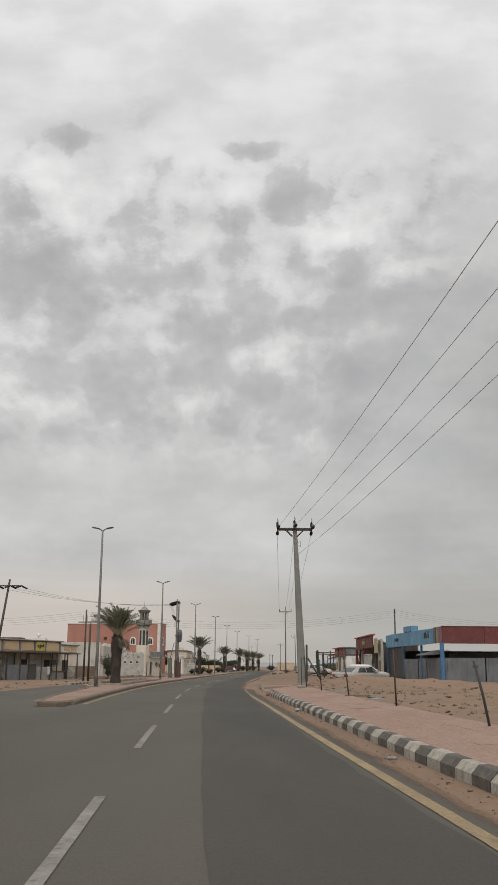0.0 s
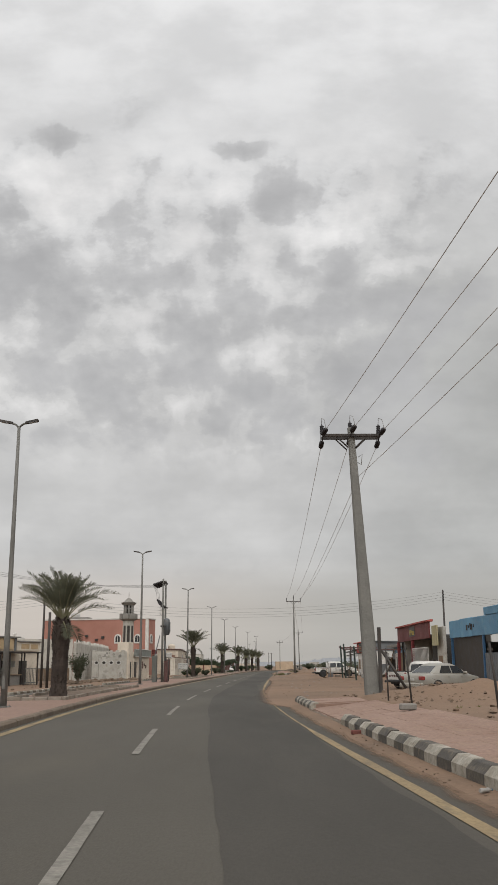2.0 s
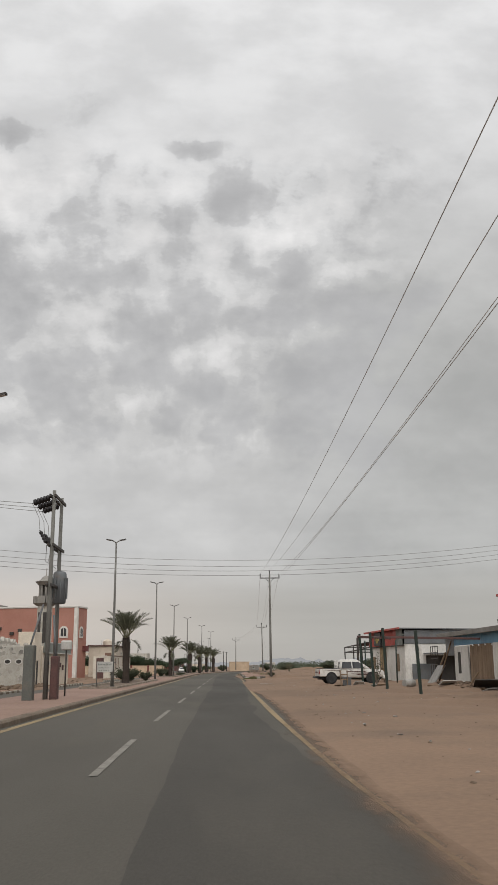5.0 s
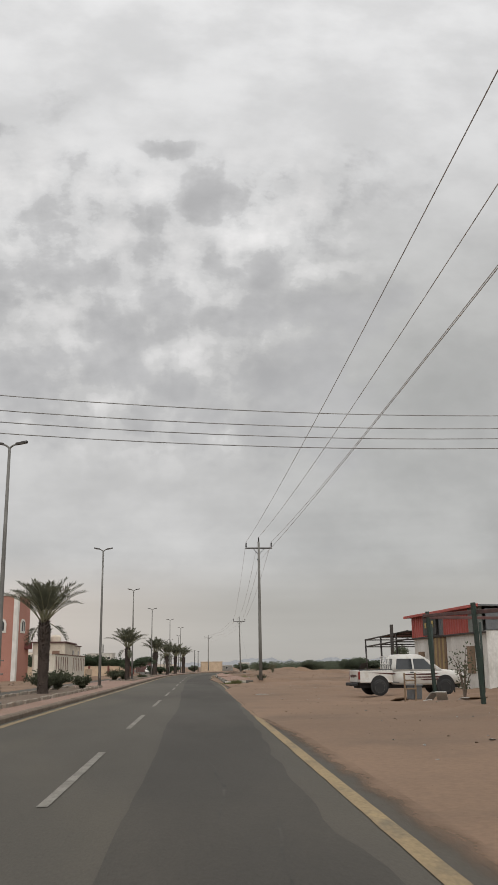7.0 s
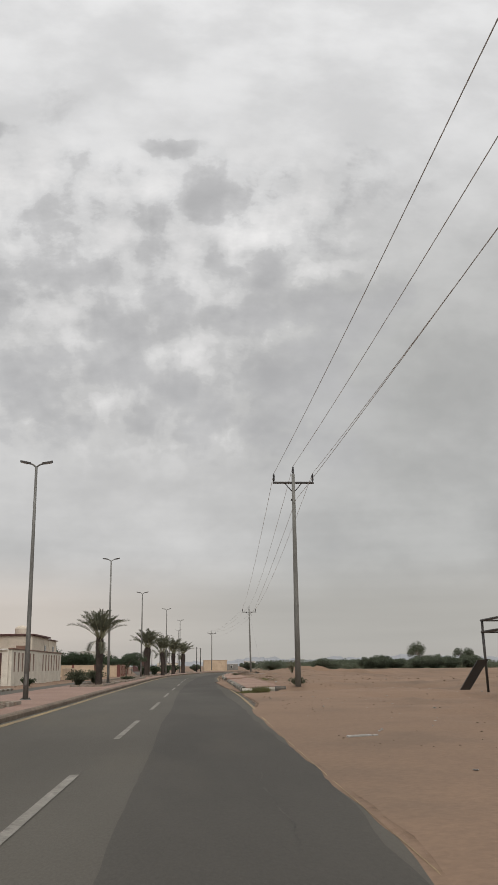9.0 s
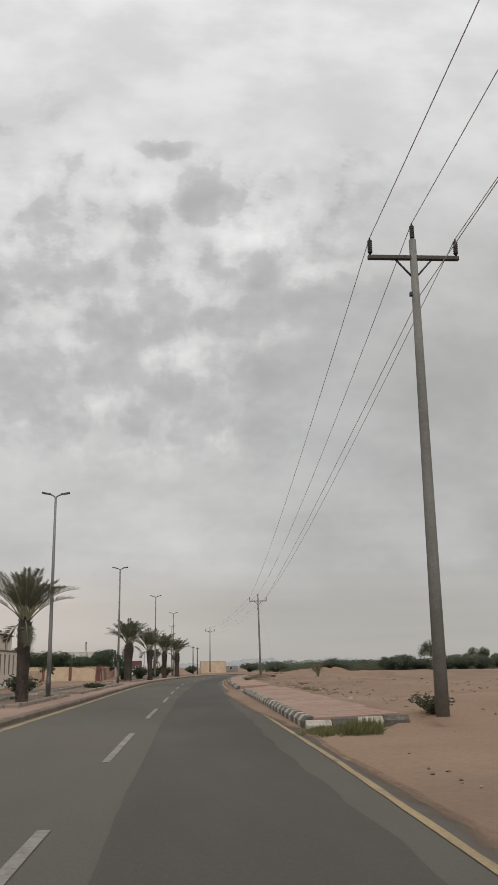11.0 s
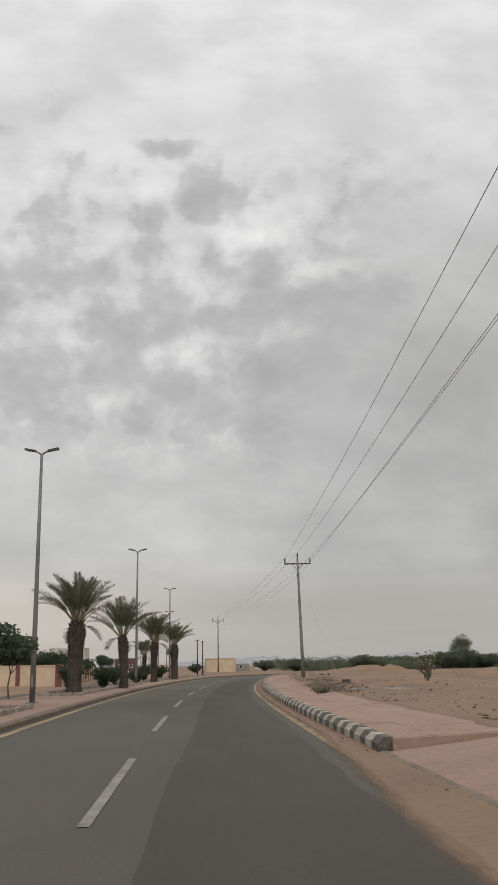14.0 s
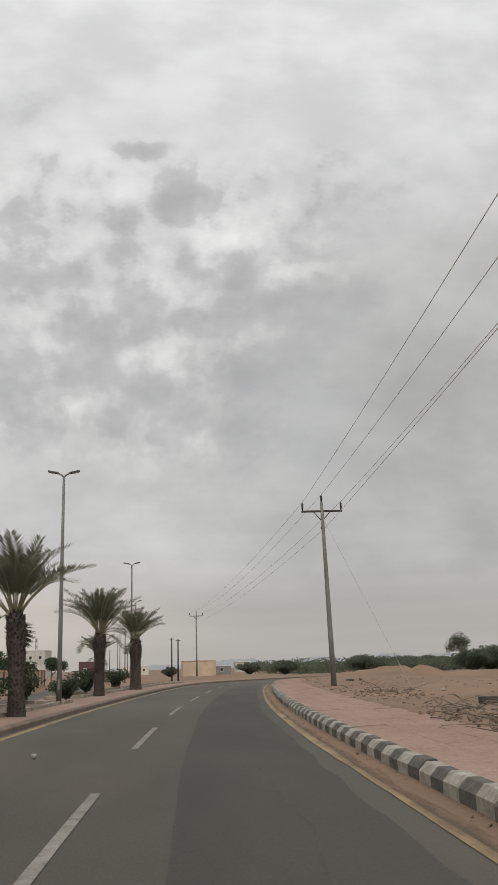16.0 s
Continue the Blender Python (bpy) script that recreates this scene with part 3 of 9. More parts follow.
def ground_height(x, y):
    """Height of the open ground, for arrays x, y."""
    sx = np.interp(y, LINE[:368, 1], LINE[:368, 0])
    near_off = x - sx
    # after the bend the nearest point of the line counts
    far = y > 262
    off = near_off.copy()
    if far.any():
        pts = np.stack([x[far], y[far]], -1)
        sub, subd = LINE[320:], LINE_D[320:]
        best = np.full(len(pts), 1e9)
        offs = np.zeros(len(pts))
        for c in range(0, len(pts), 4000):
            q = pts[c:c + 4000]
            dd = ((q[:, None] - sub[None]) ** 2).sum(-1)
            k = dd.argmin(1)
            r = q - sub[k]
            best[c:c + 4000] = np.sqrt(dd.min(1))
            offs[c:c + 4000] = r[:, 0] * subd[k][:, 1] - r[:, 1] * subd[k][:, 0]
        off[far] = np.sign(offs) * np.maximum(best, np.abs(offs))
    ox = np.array([opp_x(v) for v in y.ravel()]).reshape(y.shape) if y.size < 3000 else np.interp(y, np.arange(-80, 900, 1.0), [opp_x(v) for v in np.arange(-80, 900, 1.0)])
    r1, r2, r3 = rough_field(x, y, 2.2, 1), rough_field(x, y, 9.0, 2), rough_field(x, y, 45.0, 3)
    # left of everything: dusty verge, lower than the road
    left = -0.33 + 0.02 * r1 + 0.04 * r2 + 0.1 * r3 * step(12, 60, -off)
    z = left
    z = np.where(np.abs(x - ox) < 3.1, -0.47, z)
    mid = np.where((off > -7.7) & (off <= 0), -0.12, z)
    z = np.where(off > -7.7, mid, z)
    # right side
    edge = np.interp(y, [60, 75, 85, 96, 108, 116, 146, 152, 165], [3.3, 3.3, 3.5, 3.72, 3.72, 3.15, 3.15, 3.65, 3.7]) + 0.03 * r1 + 0.02 * r2
    lot = np.clip((off - edge) * 0.10, -0.12, 0.03) + np.clip((off - edge - 0.3) * 0.01, 0.0, 0.06) + step(12.8, 16.6, off) * 0.22
    inlot = step(LOT0 - 3.6, LOT0 - 1.8, y) * (1 - step(LOT1 - 2.0, LOT1 + 0.5, y))
    ka = np.where(y < 115, KERB_A, KERB_B_OFF)
    back = np.where(y < 115, BACK_A, BACK_B)
    gut = np.interp(y, [10, 44, 48, 56, 100, 167, 175, 186, 194, 199, 206, 213, 220, 225, 230, 260], [3.8, 3.85, 3.8, 3.8, 3.6, 3.58, 3.2, 2.97, 2.87, 3.15, 3.45, 3.45, 3.42, 3.42, 3.45, 3.4])
    gutter = np.clip((off - (gut + 0.04 * r1 + 0.03 * r2)) * 0.12, -0.12, 0.055)
    walk_ = np.where(off < ka + 0.1, gutter, np.where(off < back - 0.15, 0.05, 0.33))
    right = walk_ * (1 - inlot) + lot * inlot
    field = 0.05 * r1 + 0.07 * r2
    right = right + np.where(off > back + 0.2, field * step(back, back + 4, off), 0) + np.where(off > 25, 0.10 * np.abs(r3) * step(25, 80, off) + 0.06 * r2 * step(25, 50, off), 0)
    # heaps of earth beside the near pavement and round the big pole
    for hx, hy, hr, hh in ((4.6, 58.6, 1.6, 0.30), (6.6, 56.0, 2.2, 0.42), (8.0, 60.5, 2.2, 0.42), (9.2, 76.0, 6.0, -0.13), (7.0, 66.0, 2.6, 0.22), (9.8, 57.0, 3.0, 0.30), (12.0, 62.0, 3.0, 0.25), (9.2, 160.0, 3.5, 0.14), (8.5, 170.0, 2.5, 0.12)):
        right = right + hh * np.exp(-((x - hx) ** 2 + (y - hy) ** 2) / hr ** 2)
    z = np.where(off > 0, np.where(off < 2.5, -0.12, right), z)
    # long low banks of earth out in the field
    bank = 0.45 * np.exp(-((off - 62 - 9 * np.sin(y / 31)) / 5.0) ** 2) + 0.5 * np.exp(-((off - 105 - 14 * np.sin(y / 47 + 2)) / 8.0) ** 2)
    z = z + np.where(off > 30, bank * (0.6 + 0.4 * r2) * (1 - step(165, 200, y) * (1 - step(360, 390, y))), 0)
    # the field beyond the pavement lies lower
    z = z - np.where(off > 12, step(9, 40, off) * 1.5 * step(170, 205, y), 0)
    # a sculpted ridge of bulldozed sand across the field, inside the bend
    crest = 304 + 3.5 * np.sin(x / 8.0)
    ridge = step(20, 27, x) * (1 - step(40, 47, x)) * np.exp(-((y - crest) / (2.2 + 0.6 * r2)) ** 2)
    z = z + np.where(y > 280, ridge * (0.42 + 0.16 * r2 + 0.18 * r1 + 0.24 * rough_field(x, y, 0.9, 7)), 0)
    return z


def build_ground():
    def spaced(lo, hi, fine, grow, limit):
        v = list(np.arange(lo, hi + 1e-6, fine))
        s = fine
        while v[-1] < limit:
            s *= grow
            v.append(v[-1] + s)
        s = fine
        while v[0] > -limit:
            s *= grow
            v.insert(0, v[0] - s)
        return np.array(v)

    xs = spaced(-15.0, 18.0, 0.28, 1.09, 4200)
    ys = spaced(0.0, 316.0, 0.8, 1.12, 4200)
    X, Y = np.meshgrid(xs, ys)
    Z = ground_height(X.ravel(), Y.ravel()).reshape(X.shape)
    nx, ny = len(xs), len(ys)
    verts = np.stack([X.ravel(), Y.ravel(), Z.ravel()], 1)
    idx = np.arange(nx * ny).reshape(ny, nx)
    faces = np.stack([idx[:-1, :-1].ravel(), idx[:-1, 1:].ravel(), idx[1:, 1:].ravel(), idx[1:, :-1].ravel()], 1)
    me = bpy.data.meshes.new("ground")
    me.from_pydata(verts.tolist(), [], faces.tolist())
    me.materials.append(SAND)
    for p in me.polygons:
        p.use_smooth = True
    tagged(new("ground", me), "dusty light-brown sandy ground with scattered stones", "ground", kind="structure")


def gz(x, y):
    return float(ground_height(np.array([float(x)]), np.array([float(y)]))[0])


def strip(bm, u0, u1, o0, o1, z, du=1.0, wob=0.0, seed=0, mi=0):
    """A flat ribbon along the road between two offsets (numbers or functions of u), its edges a little uneven."""
    rng = random.Random(seed)
    n = max(2, int((u1 - u0) / du) + 1)
    rows = []
    for i in range(n):
        u = u0 + (u1 - u0) * i / (n - 1)
        a = o0(u) if callable(o0) else o0
        b = o1(u) if callable(o1) else o1
        rows.append((bm.verts.new(at(u, a + rng.uniform(-wob, wob), z)), bm.verts.new(at(u, b + rng.uniform(-wob, wob), z))))
    for r, s in zip(rows, rows[1:]):
        bm.faces.new((r[0], r[1], s[1], s[0])).material_index = mi


def build_road():
    bm = bmesh.new()
    strip(bm, -75, 535, -3.45, 5.2, 0.0, 1.5)
    road = tagged(link_mesh("road", bm, ASPHALT), "two-lane road of worn grey asphalt, dusty at the edges", "road", kind="structure")
    bm = bmesh.new()
    left = lambda u: float(np.interp(u, [20, 50, 66, 95, 114, 124, 140, 165, 188, 198, 202, 210, 220], [1.15, 1.2, 0.95, 0.91, 0.85, 0.94, 0.68, 0.5, 0.5, 0.64, 0.76, 0.88, 0.95])) + 0.02 * math.sin(u / 2.3)
    right = lambda u: float(np.interp(u, [46, 74, 91, 93, 94.5, 96, 98, 105, 114, 123, 130, 150, 176, 193, 198, 205, 213, 240], [3.26, 3.15, 2.62, 2.66, 2.88, 2.92, 2.78, 2.74, 2.93, 3.05, 3.15, 2.9, 2.7, 2.77, 2.84, 3.0, 2.95, 2.9])) + 0.04 * math.sin(u / 3.3) + 0.03 * math.sin(u * 1.9)
    strip(bm, -75, 285, left, right, 0.004, 0.7, 0.012, 3)
    tagged(link_mesh("resurfaced_strip", bm, ASPHALT_DARK), "darker resurfaced strip in the right lane", "road", kind="structure")
    # filled cracks
    rng = random.Random(5)
    bm = bmesh.new()
    for u0, ln, off in ((20, 9, 2.1), (24, 5, 2.5), (36, 7, 1.9), (52, 6, 1.6), (92, 8, 2.0), (98, 9, 1.75), (104, 7, 2.5), (124, 8, 2.3), (168, 14, 1.9), (178, 16, 1.75), (196, 12, 1.7), (206, 9, 1.95), (218, 12, 2.2), (230, 10, 2.4)):
        w, o, rows = rng.uniform(0.006, 0.014), off, []
        for i in range(int(ln / 0.4)):
            o += rng.uniform(-0.05, 0.05)
            ww = w * rng.uniform(0.3, 1.7) * min(1.0, (i + 0.1) / 4, (int(ln / 0.4) - 0.9 - i) / 4)
            rows.append((bm.verts.new(at(u0 + i * 0.4, o - ww, 0.0075)), bm.verts.new(at(u0 + i * 0.4, o + ww, 0.0075))))
        for r, s in zip(rows, rows[1:]):
            bm.faces.new((r[0], r[1], s[1], s[0]))
    tagged(link_mesh("crack_filling", bm, TAR), "ragged filled cracks along the dark strip", "road crack", kind="structure")
    # opposite carriageway
    bm = bmesh.new()
    rows = []
    for y in np.arange(-75, 700, 2.0):
        x = opp_x(y)
        rows.append((bm.verts.new((x - 2.75, y, ROAD_LOW)), bm.verts.new((x + 2.75, y, ROAD_LOW))))
    for r, s in zip(rows, rows[1:]):
        bm.faces.new((r[0], r[1], s[1], s[0]))
    tagged(link_mesh("opposite_road", bm, ASPHALT), "opposite carriageway of grey asphalt beyond the median", "road", kind="structure")
    # painted lines
    bm = bmesh.new()
    yr = lambda u: float(np.interp(u, [24, 36, 42, 49, 60, 76, 135, 160, 176], [3.45, 3.46, 3.41, 3.38, 3.38, 3.22, 3.2, 3.4, 3.3]))
    wy = lambda u: float(np.interp(u, [43.5, 46, 70, 86, 92, 115, 117, 138, 142, 176, 180, 218, 222, 227, 230], [0.085, 0.03, 0.028, 0.06, 0.09, 0.09, 0.006, 0.006, 0.05, 0.05, 0.09, 0.09, 0.05, 0.05, 0.09]))
    strip(bm, -75, 300, lambda u: yr(u) - wy(u), lambda u: yr(u) + wy(u), 0.008, 0.7, 0.006, 8)
    tagged(link_mesh("yellow_edge_line", bm, YELLOW), "faded yellow edge line, worn and partly covered by sand", "road marking", kind="structure")
    bm = bmesh.new()
    strip(bm, 34, 330, -3.18, -2.99, 0.008, 0.7, 0.01, 9)
    strip(bm, 330, 420, -3.16, -3.00, 0.008, 0.7, 0.01, 9)
    tagged(link_mesh("median_edge_line", bm, YELLOW), "pale yellow edge line beside the median kerb", "road marking", kind="structure")
    for k in range(-2, 25):
        u = 16.2 + 11.93 * k
        bm = bmesh.new()
        strip(bm, u, u + 6.05, -0.055 + (0.05 if k < 2 else 0.0), 0.065 + (0.05 if k < 2 else 0.0), 0.008, 0.5, 0.002, k)
        tagged(link_mesh("lane_dash", bm, WHITELINE), "worn white dash of the lane line", "road marking", "lane dashes", "structure")


def dust_material():
    """Blown sand thinning out over the asphalt: sand where the noise and the edge's fade allow it, nothing elsewhere."""
    m = SAND.copy()
    m.name = "blown_sand"
    nt = m.node_tree
    N, L = nt.nodes, nt.links
    out = [n for n in N if n.type == "OUTPUT_MATERIAL"][0]
    surf = [n for n in N if n.type == "BSDF_PRINCIPLED"][0]
    at_ = N.new("ShaderNodeAttribute")
    at_.attribute_name = "fade"
    pos = N.new("ShaderNodeNewGeometry")
    sc = N.new("ShaderNodeMapping")
    sc.inputs["Scale"].default_value = (1.0, 0.35, 1.0)
    L.new(pos.outputs["Position"], sc.inputs["Vector"])
    no = N.new("ShaderNodeTexNoise")
    no.inputs["Scale"].default_value = 2.6
    no.inputs["Detail"].default_value = 8.0
    no.inputs["Roughness"].default_value = 0.68
    L.new(sc.outputs[0], no.inputs["Vector"])
    add = N.new("ShaderNodeMath")
    add.operation = "ADD"
    L.new(at_.outputs["Fac"], add.inputs[0])
    L.new(no.outputs["Fac"], add.inputs[1])
    rg = N.new("ShaderNodeMapRange")
    rg.interpolation_type = "SMOOTHSTEP"
    L.new(add.outputs[0], rg.inputs[0])
    rg.inputs[1].default_value, rg.inputs[2].default_value, rg.inputs[4].default_value = 0.72, 1.45, 0.92
    tr = N.new("ShaderNodeBsdfTransparent")
    mx = N.new("ShaderNodeMixShader")
    L.new(rg.outputs[0], mx.inputs[0])
    L.new(tr.outputs[0], mx.inputs[1])
    L.new(surf.outputs[0], mx.inputs[2])
    L.new(mx.outputs[0], out.inputs[0])
    return m


def dust_edge():
    bm = bmesh.new()
    lay = bm.verts.layers.float.new("fade")
    rows = []
    for i in range(331):
        u = 4 + i * 0.9
        edge = float(np.interp(u, [10, 44, 56, 60, 75, 85, 96, 108, 113, 120, 146, 152, 165, 168, 175, 186, 194, 199, 206, 213, 220, 225, 230, 260], [3.8, 3.85, 3.8, 3.3, 3.3, 3.5, 3.6, 3.55, 3.42, 3.42, 3.5, 3.65, 3.65, 3.58, 3.2, 2.97, 2.87, 3.15, 3.45, 3.45, 3.42, 3.42, 3.45, 3.4]))
        row = []
        wd = 0.45 if u < 57 or u > 88 else 0.8
        for off, f, z in ((edge - 1.1 * wd, 0.0, 0.0095), (edge - 0.45 * wd, 0.28, 0.0105), (edge + 0.06, 0.8, 0.0125), (edge + 0.5, 1.1, -0.01)):
            v = bm.verts.new(at(u, off, z))
            v[lay] = f
            row.append(v)
        rows.append(row)
    for r, s in zip(rows, rows[1:]):
        for k in range(3):
            bm.faces.new((r[k], r[k + 1], s[k + 1], s[k]))
    tagged(link_mesh("blown_sand", bm, dust_material()), "thin sand blown over the edge of the asphalt", "sand", kind="structure")


def kerb_mesh(length, h, depth, chamf, name, material, g=0.006):
    """One kerb stone, its road face on x = 0, with a broad sloped upper edge."""
    bm = bmesh.new()
    prof = [(0, -0.12), (0.0, h - chamf), (chamf * 0.85, h - 0.008), (chamf * 0.85 + 0.02, h), (depth - 0.01, h), (depth, h - 0.01), (depth, -0.12)]
    a = [bm.verts.new((x, g, z)) for x, z in prof]
    b = [bm.verts.new((x, length - g, z)) for x, z in prof]
    n = len(prof)
    for i in range(n - 1):
        bm.faces.new((a[i], b[i], b[i + 1], a[i + 1]))
    bm.faces.new(a)
    bm.faces.new(b[::-1])
    bmesh.ops.recalc_face_normals(bm, faces=bm.faces[:])
    me = bpy.data.meshes.new(name)
    bm.to_mesh(me)
    bm.free()
    me.materials.append(material)
    return me


def kerb_run(parent, u0, u1, off, pitch, meshes, z=0.0, flip=False, seed=0, name="kerb_stone"):
    rng = random.Random(seed)
    n = int(round((u1 - u0) / pitch))
    for k in range(n):
        u = u0 + k * pitch
        p, q = at(u, off), at(u + pitch, off)
        ang = math.degrees(math.atan2(q.y - p.y, q.x - p.x)) - 90
        ob = new(name, meshes[k % len(meshes)])
        if flip:
            ob.matrix_basis = pose(q.x, q.y, z + rng.uniform(-0.005, 0.004), 0, rng.uniform(-0.6, 0.6), ang + 180 + rng.uniform(-0.3, 0.3))
        else:
            ob.matrix_basis = pose(p.x + rng.uniform(-0.008, 0.008), p.y, z + rng.uniform(-0.012, 0.008), 0, rng.uniform(-1.5, 1.5), ang + rng.uniform(-0.7, 0.7))
        ob.scale = (1, (q - p).length / pitch, 1)
        ob.parent = parent


def slabs(parent, u0, u1, o0, o1, z0, z1, pitch, across, me, seed, joined=None):
    rng = random.Random(seed)
    n, w = int(round((u1 - u0) / pitch)), (o1 - o0) / across
    for i in range(n):
        for j in range(across):
            u, o = u0 + (i + 0.5) * pitch, o0 + (j + 0.5) * w
            if rng.random() < 0.015:
                continue
            p = at(u, o, z0 + (z1 - z0) * (j + 0.5) / across + rng.uniform(-0.0025, 0.0025))
            m = pose(p.x, p.y, p.z, rng.uniform(-0.2, 0.2), -math.degrees(math.atan2(z1 - z0, o1 - o0)) + rng.uniform(-0.2, 0.2), turn(u) + rng.uniform(-0.25, 0.25))
            if joined is None:
                ob = new("paver", me)
                ob.matrix_basis = m
                ob.parent = parent
            else:
                hw, hp = w / 2 - 0.003, pitch / 2 - 0.002
                top = [m @ Vector(c) for c in ((-hw, -hp, 0), (hw, -hp, 0), (hw, hp, 0), (-hw, hp, 0))]
                base = [c - Vector((0, 0, 0.05)) for c in top]
                hexa(joined, base, top)


def pavement_slab(name, pieces, label):
    """Solid bed of a raised pavement: (u0, u1, inner, outer, z inner, z outer) pieces in one mesh."""
    bm = bmesh.new()
    for u0, u1, a, b, za, zb in pieces:
        n = max(2, int((u1 - u0) / 1.5) + 1)
        rows = []
        for i in range(n):
            u = u0 + (u1 - u0) * i / (n - 1)
            rows.append([bm.verts.new(at(u, o, z)) for o, z in ((a, -0.5), (a, za), (b, zb), (b, -0.5))])
        for r, s in zip(rows, rows[1:]):
            for k in range(3):
                bm.faces.new((r[k], r[k + 1], s[k + 1], s[k]))
        bm.faces.new(rows[0][::-1])
        bm.faces.new(rows[-1])
    bmesh.ops.recalc_face_normals(bm, faces=bm.faces[:])
    return tagged(link_mesh(name, bm, PAVER_FLAT), label, "pavement", kind="structure")


def build_pavements():
    H, ZK = 0.27, 0.27
    a = pavement_slab("pavement_near", [(-60, 46.6, KERB_A + 0.21, BACK_A, 0.233, 0.349), (46.6, 53.9, KERB_A + 0.1, BACK_A, 0.05, 0.30), (53.9, 58.0, KERB_A + 0.21, BACK_A - 0.3, 0.20, 0.27)], "raised pavement of dusty pink pavers beside the road")
    b = pavement_slab("pavement_far", [(165.75, 193.8, KERB_B_OFF + 0.21, BACK_B, 0.233, 0.314), (193.8, 200.9, KERB_B_OFF + 0.1, BACK_B, 0.05, 0.28), (200.9, 420, KERB_B_OFF + 0.21, BACK_B, 0.233, 0.314)], "raised pavement of dusty pink pavers beyond the lot")
    black = {L: kerb_mesh(L, H, 0.24, 0.10, "kerb_stone", KERB_B) for L in (0.7, 0.57)}
    white = {L: kerb_mesh(L, H, 0.24, 0.10, "kerb_stone", KERB_W) for L in (0.7, 0.57)}
    ka = thing("kerb_near", *at(10, KERB_A), label="black and white painted kerb stones along the pavement", category="kerb", kind="structure")
    ka.matrix_basis = Matrix()
    kerb_run(ka, 3.2, 46.6, KERB_A, 0.7, [black[0.7], white[0.7]], seed=1)
    kerb_run(ka, 53.9, 60.9, KERB_A + 0.06, 0.7, [white[0.7], black[0.7]], z=-0.03, seed=2)
    kb = thing("kerb_far", 0, 0, 0, label="dusty black and white painted kerb stones of the far pavement", category="kerb", kind="structure")
    kerb_run(kb, 165.86, 193.8, KERB_B_OFF, 0.57, [black[0.57], white[0.57]], seed=3)
    kerb_run(kb, 201.0, 300.0, KERB_B_OFF, 0.57, [black[0.57], white[0.57]], seed=4)
    # the end of the far pavement, turned away from the road
    for k in range(4):
        p = at(165.5, KERB_B_OFF + 0.02 + 0.57 * k)
        ob = new("kerb_stone", (black if k % 2 else white)[0.57])
        ob.matrix_basis = pose(p.x, p.y, -0.07 + 0.03 * k, 0, 0, turn(167) - 90) @ Matrix.Diagonal((-1, 1, 1, 1))
        ob.parent = kb
    # flush edge stones where the kerb is lowered
    flush = kerb_mesh(0.8, 0.06, 0.14, 0.02, "edge_stone", KERB_BROWN)
    kerb_run(ka, 46.6, 53.8, KERB_A, 0.8, [flush], seed=5, name="edge_stone")
    kerb_run(kb, 193.8, 201.0, KERB_B_OFF, 0.8, [flush], seed=6, name="edge_stone")
    # pavers
    def paver_mesh(w, p):
        bm = bmesh.new()
        box(bm, -w / 2 + 0.0025, w / 2 - 0.0025, -p / 2 + 0.0015, p / 2 - 0.0015, -0.04, 0.0, 0.003)
        me = bpy.data.meshes.new("paver")
        bm.to_mesh(me)
        bm.free()
        me.materials.append(PAVER)
        return me
    wa, wb = (BACK_A - KERB_A - 0.24) / 3, (BACK_B - KERB_B_OFF - 0.24) / 3
    pa, pb = paver_mesh(wa, 0.5), paver_mesh(wb, 0.5)
    slabs(a, 8, 46.5, KERB_A + 0.24, BACK_A, 0.245, 0.36, 0.5, 3, pa, 11)
    slabs(b, 201, 246, KERB_B_OFF + 0.24, BACK_B, 0.245, 0.325, 0.5, 3, pb, 12)
    bm = bmesh.new()
    slabs(None, 165.8, 193.8, KERB_B_OFF + 0.24, BACK_B, 0.245, 0.325, 0.5, 3, None, 13, bm)
    slabs(None, 246, 330, KERB_B_OFF + 0.24, BACK_B, 0.245, 0.325, 0.5, 3, None, 14, bm)
    rest = link_mesh("paver_field", bm, PAVER, b)
    rest["kind"] = "stuff"
    bm = bmesh.new()
    slabs(None, 46.6, 54.0, KERB_A + 0.14, BACK_A, 0.08, 0.325, 0.5, 3, None, 15, bm)
    slabs(None, 54.2, 57.8, KERB_A + 0.24, BACK_A - 0.3, 0.23, 0.295, 0.5, 3, None, 16, bm)
    rest = link_mesh("paver_field", bm, PAVER, a)
    rest["kind"] = "stuff"


def median_edge(u):
    """Offset of the median's outer edge: a narrow rounded nose that widens at the first palm."""
    return float(np.interp(u, [33.0, 33.5, 34.2, 36, 40, 44, 52, 57, 62], [-4.0, -4.35, -4.6, -4.8, -5.05, -5.2, -5.4, -5.9, -7.35]))


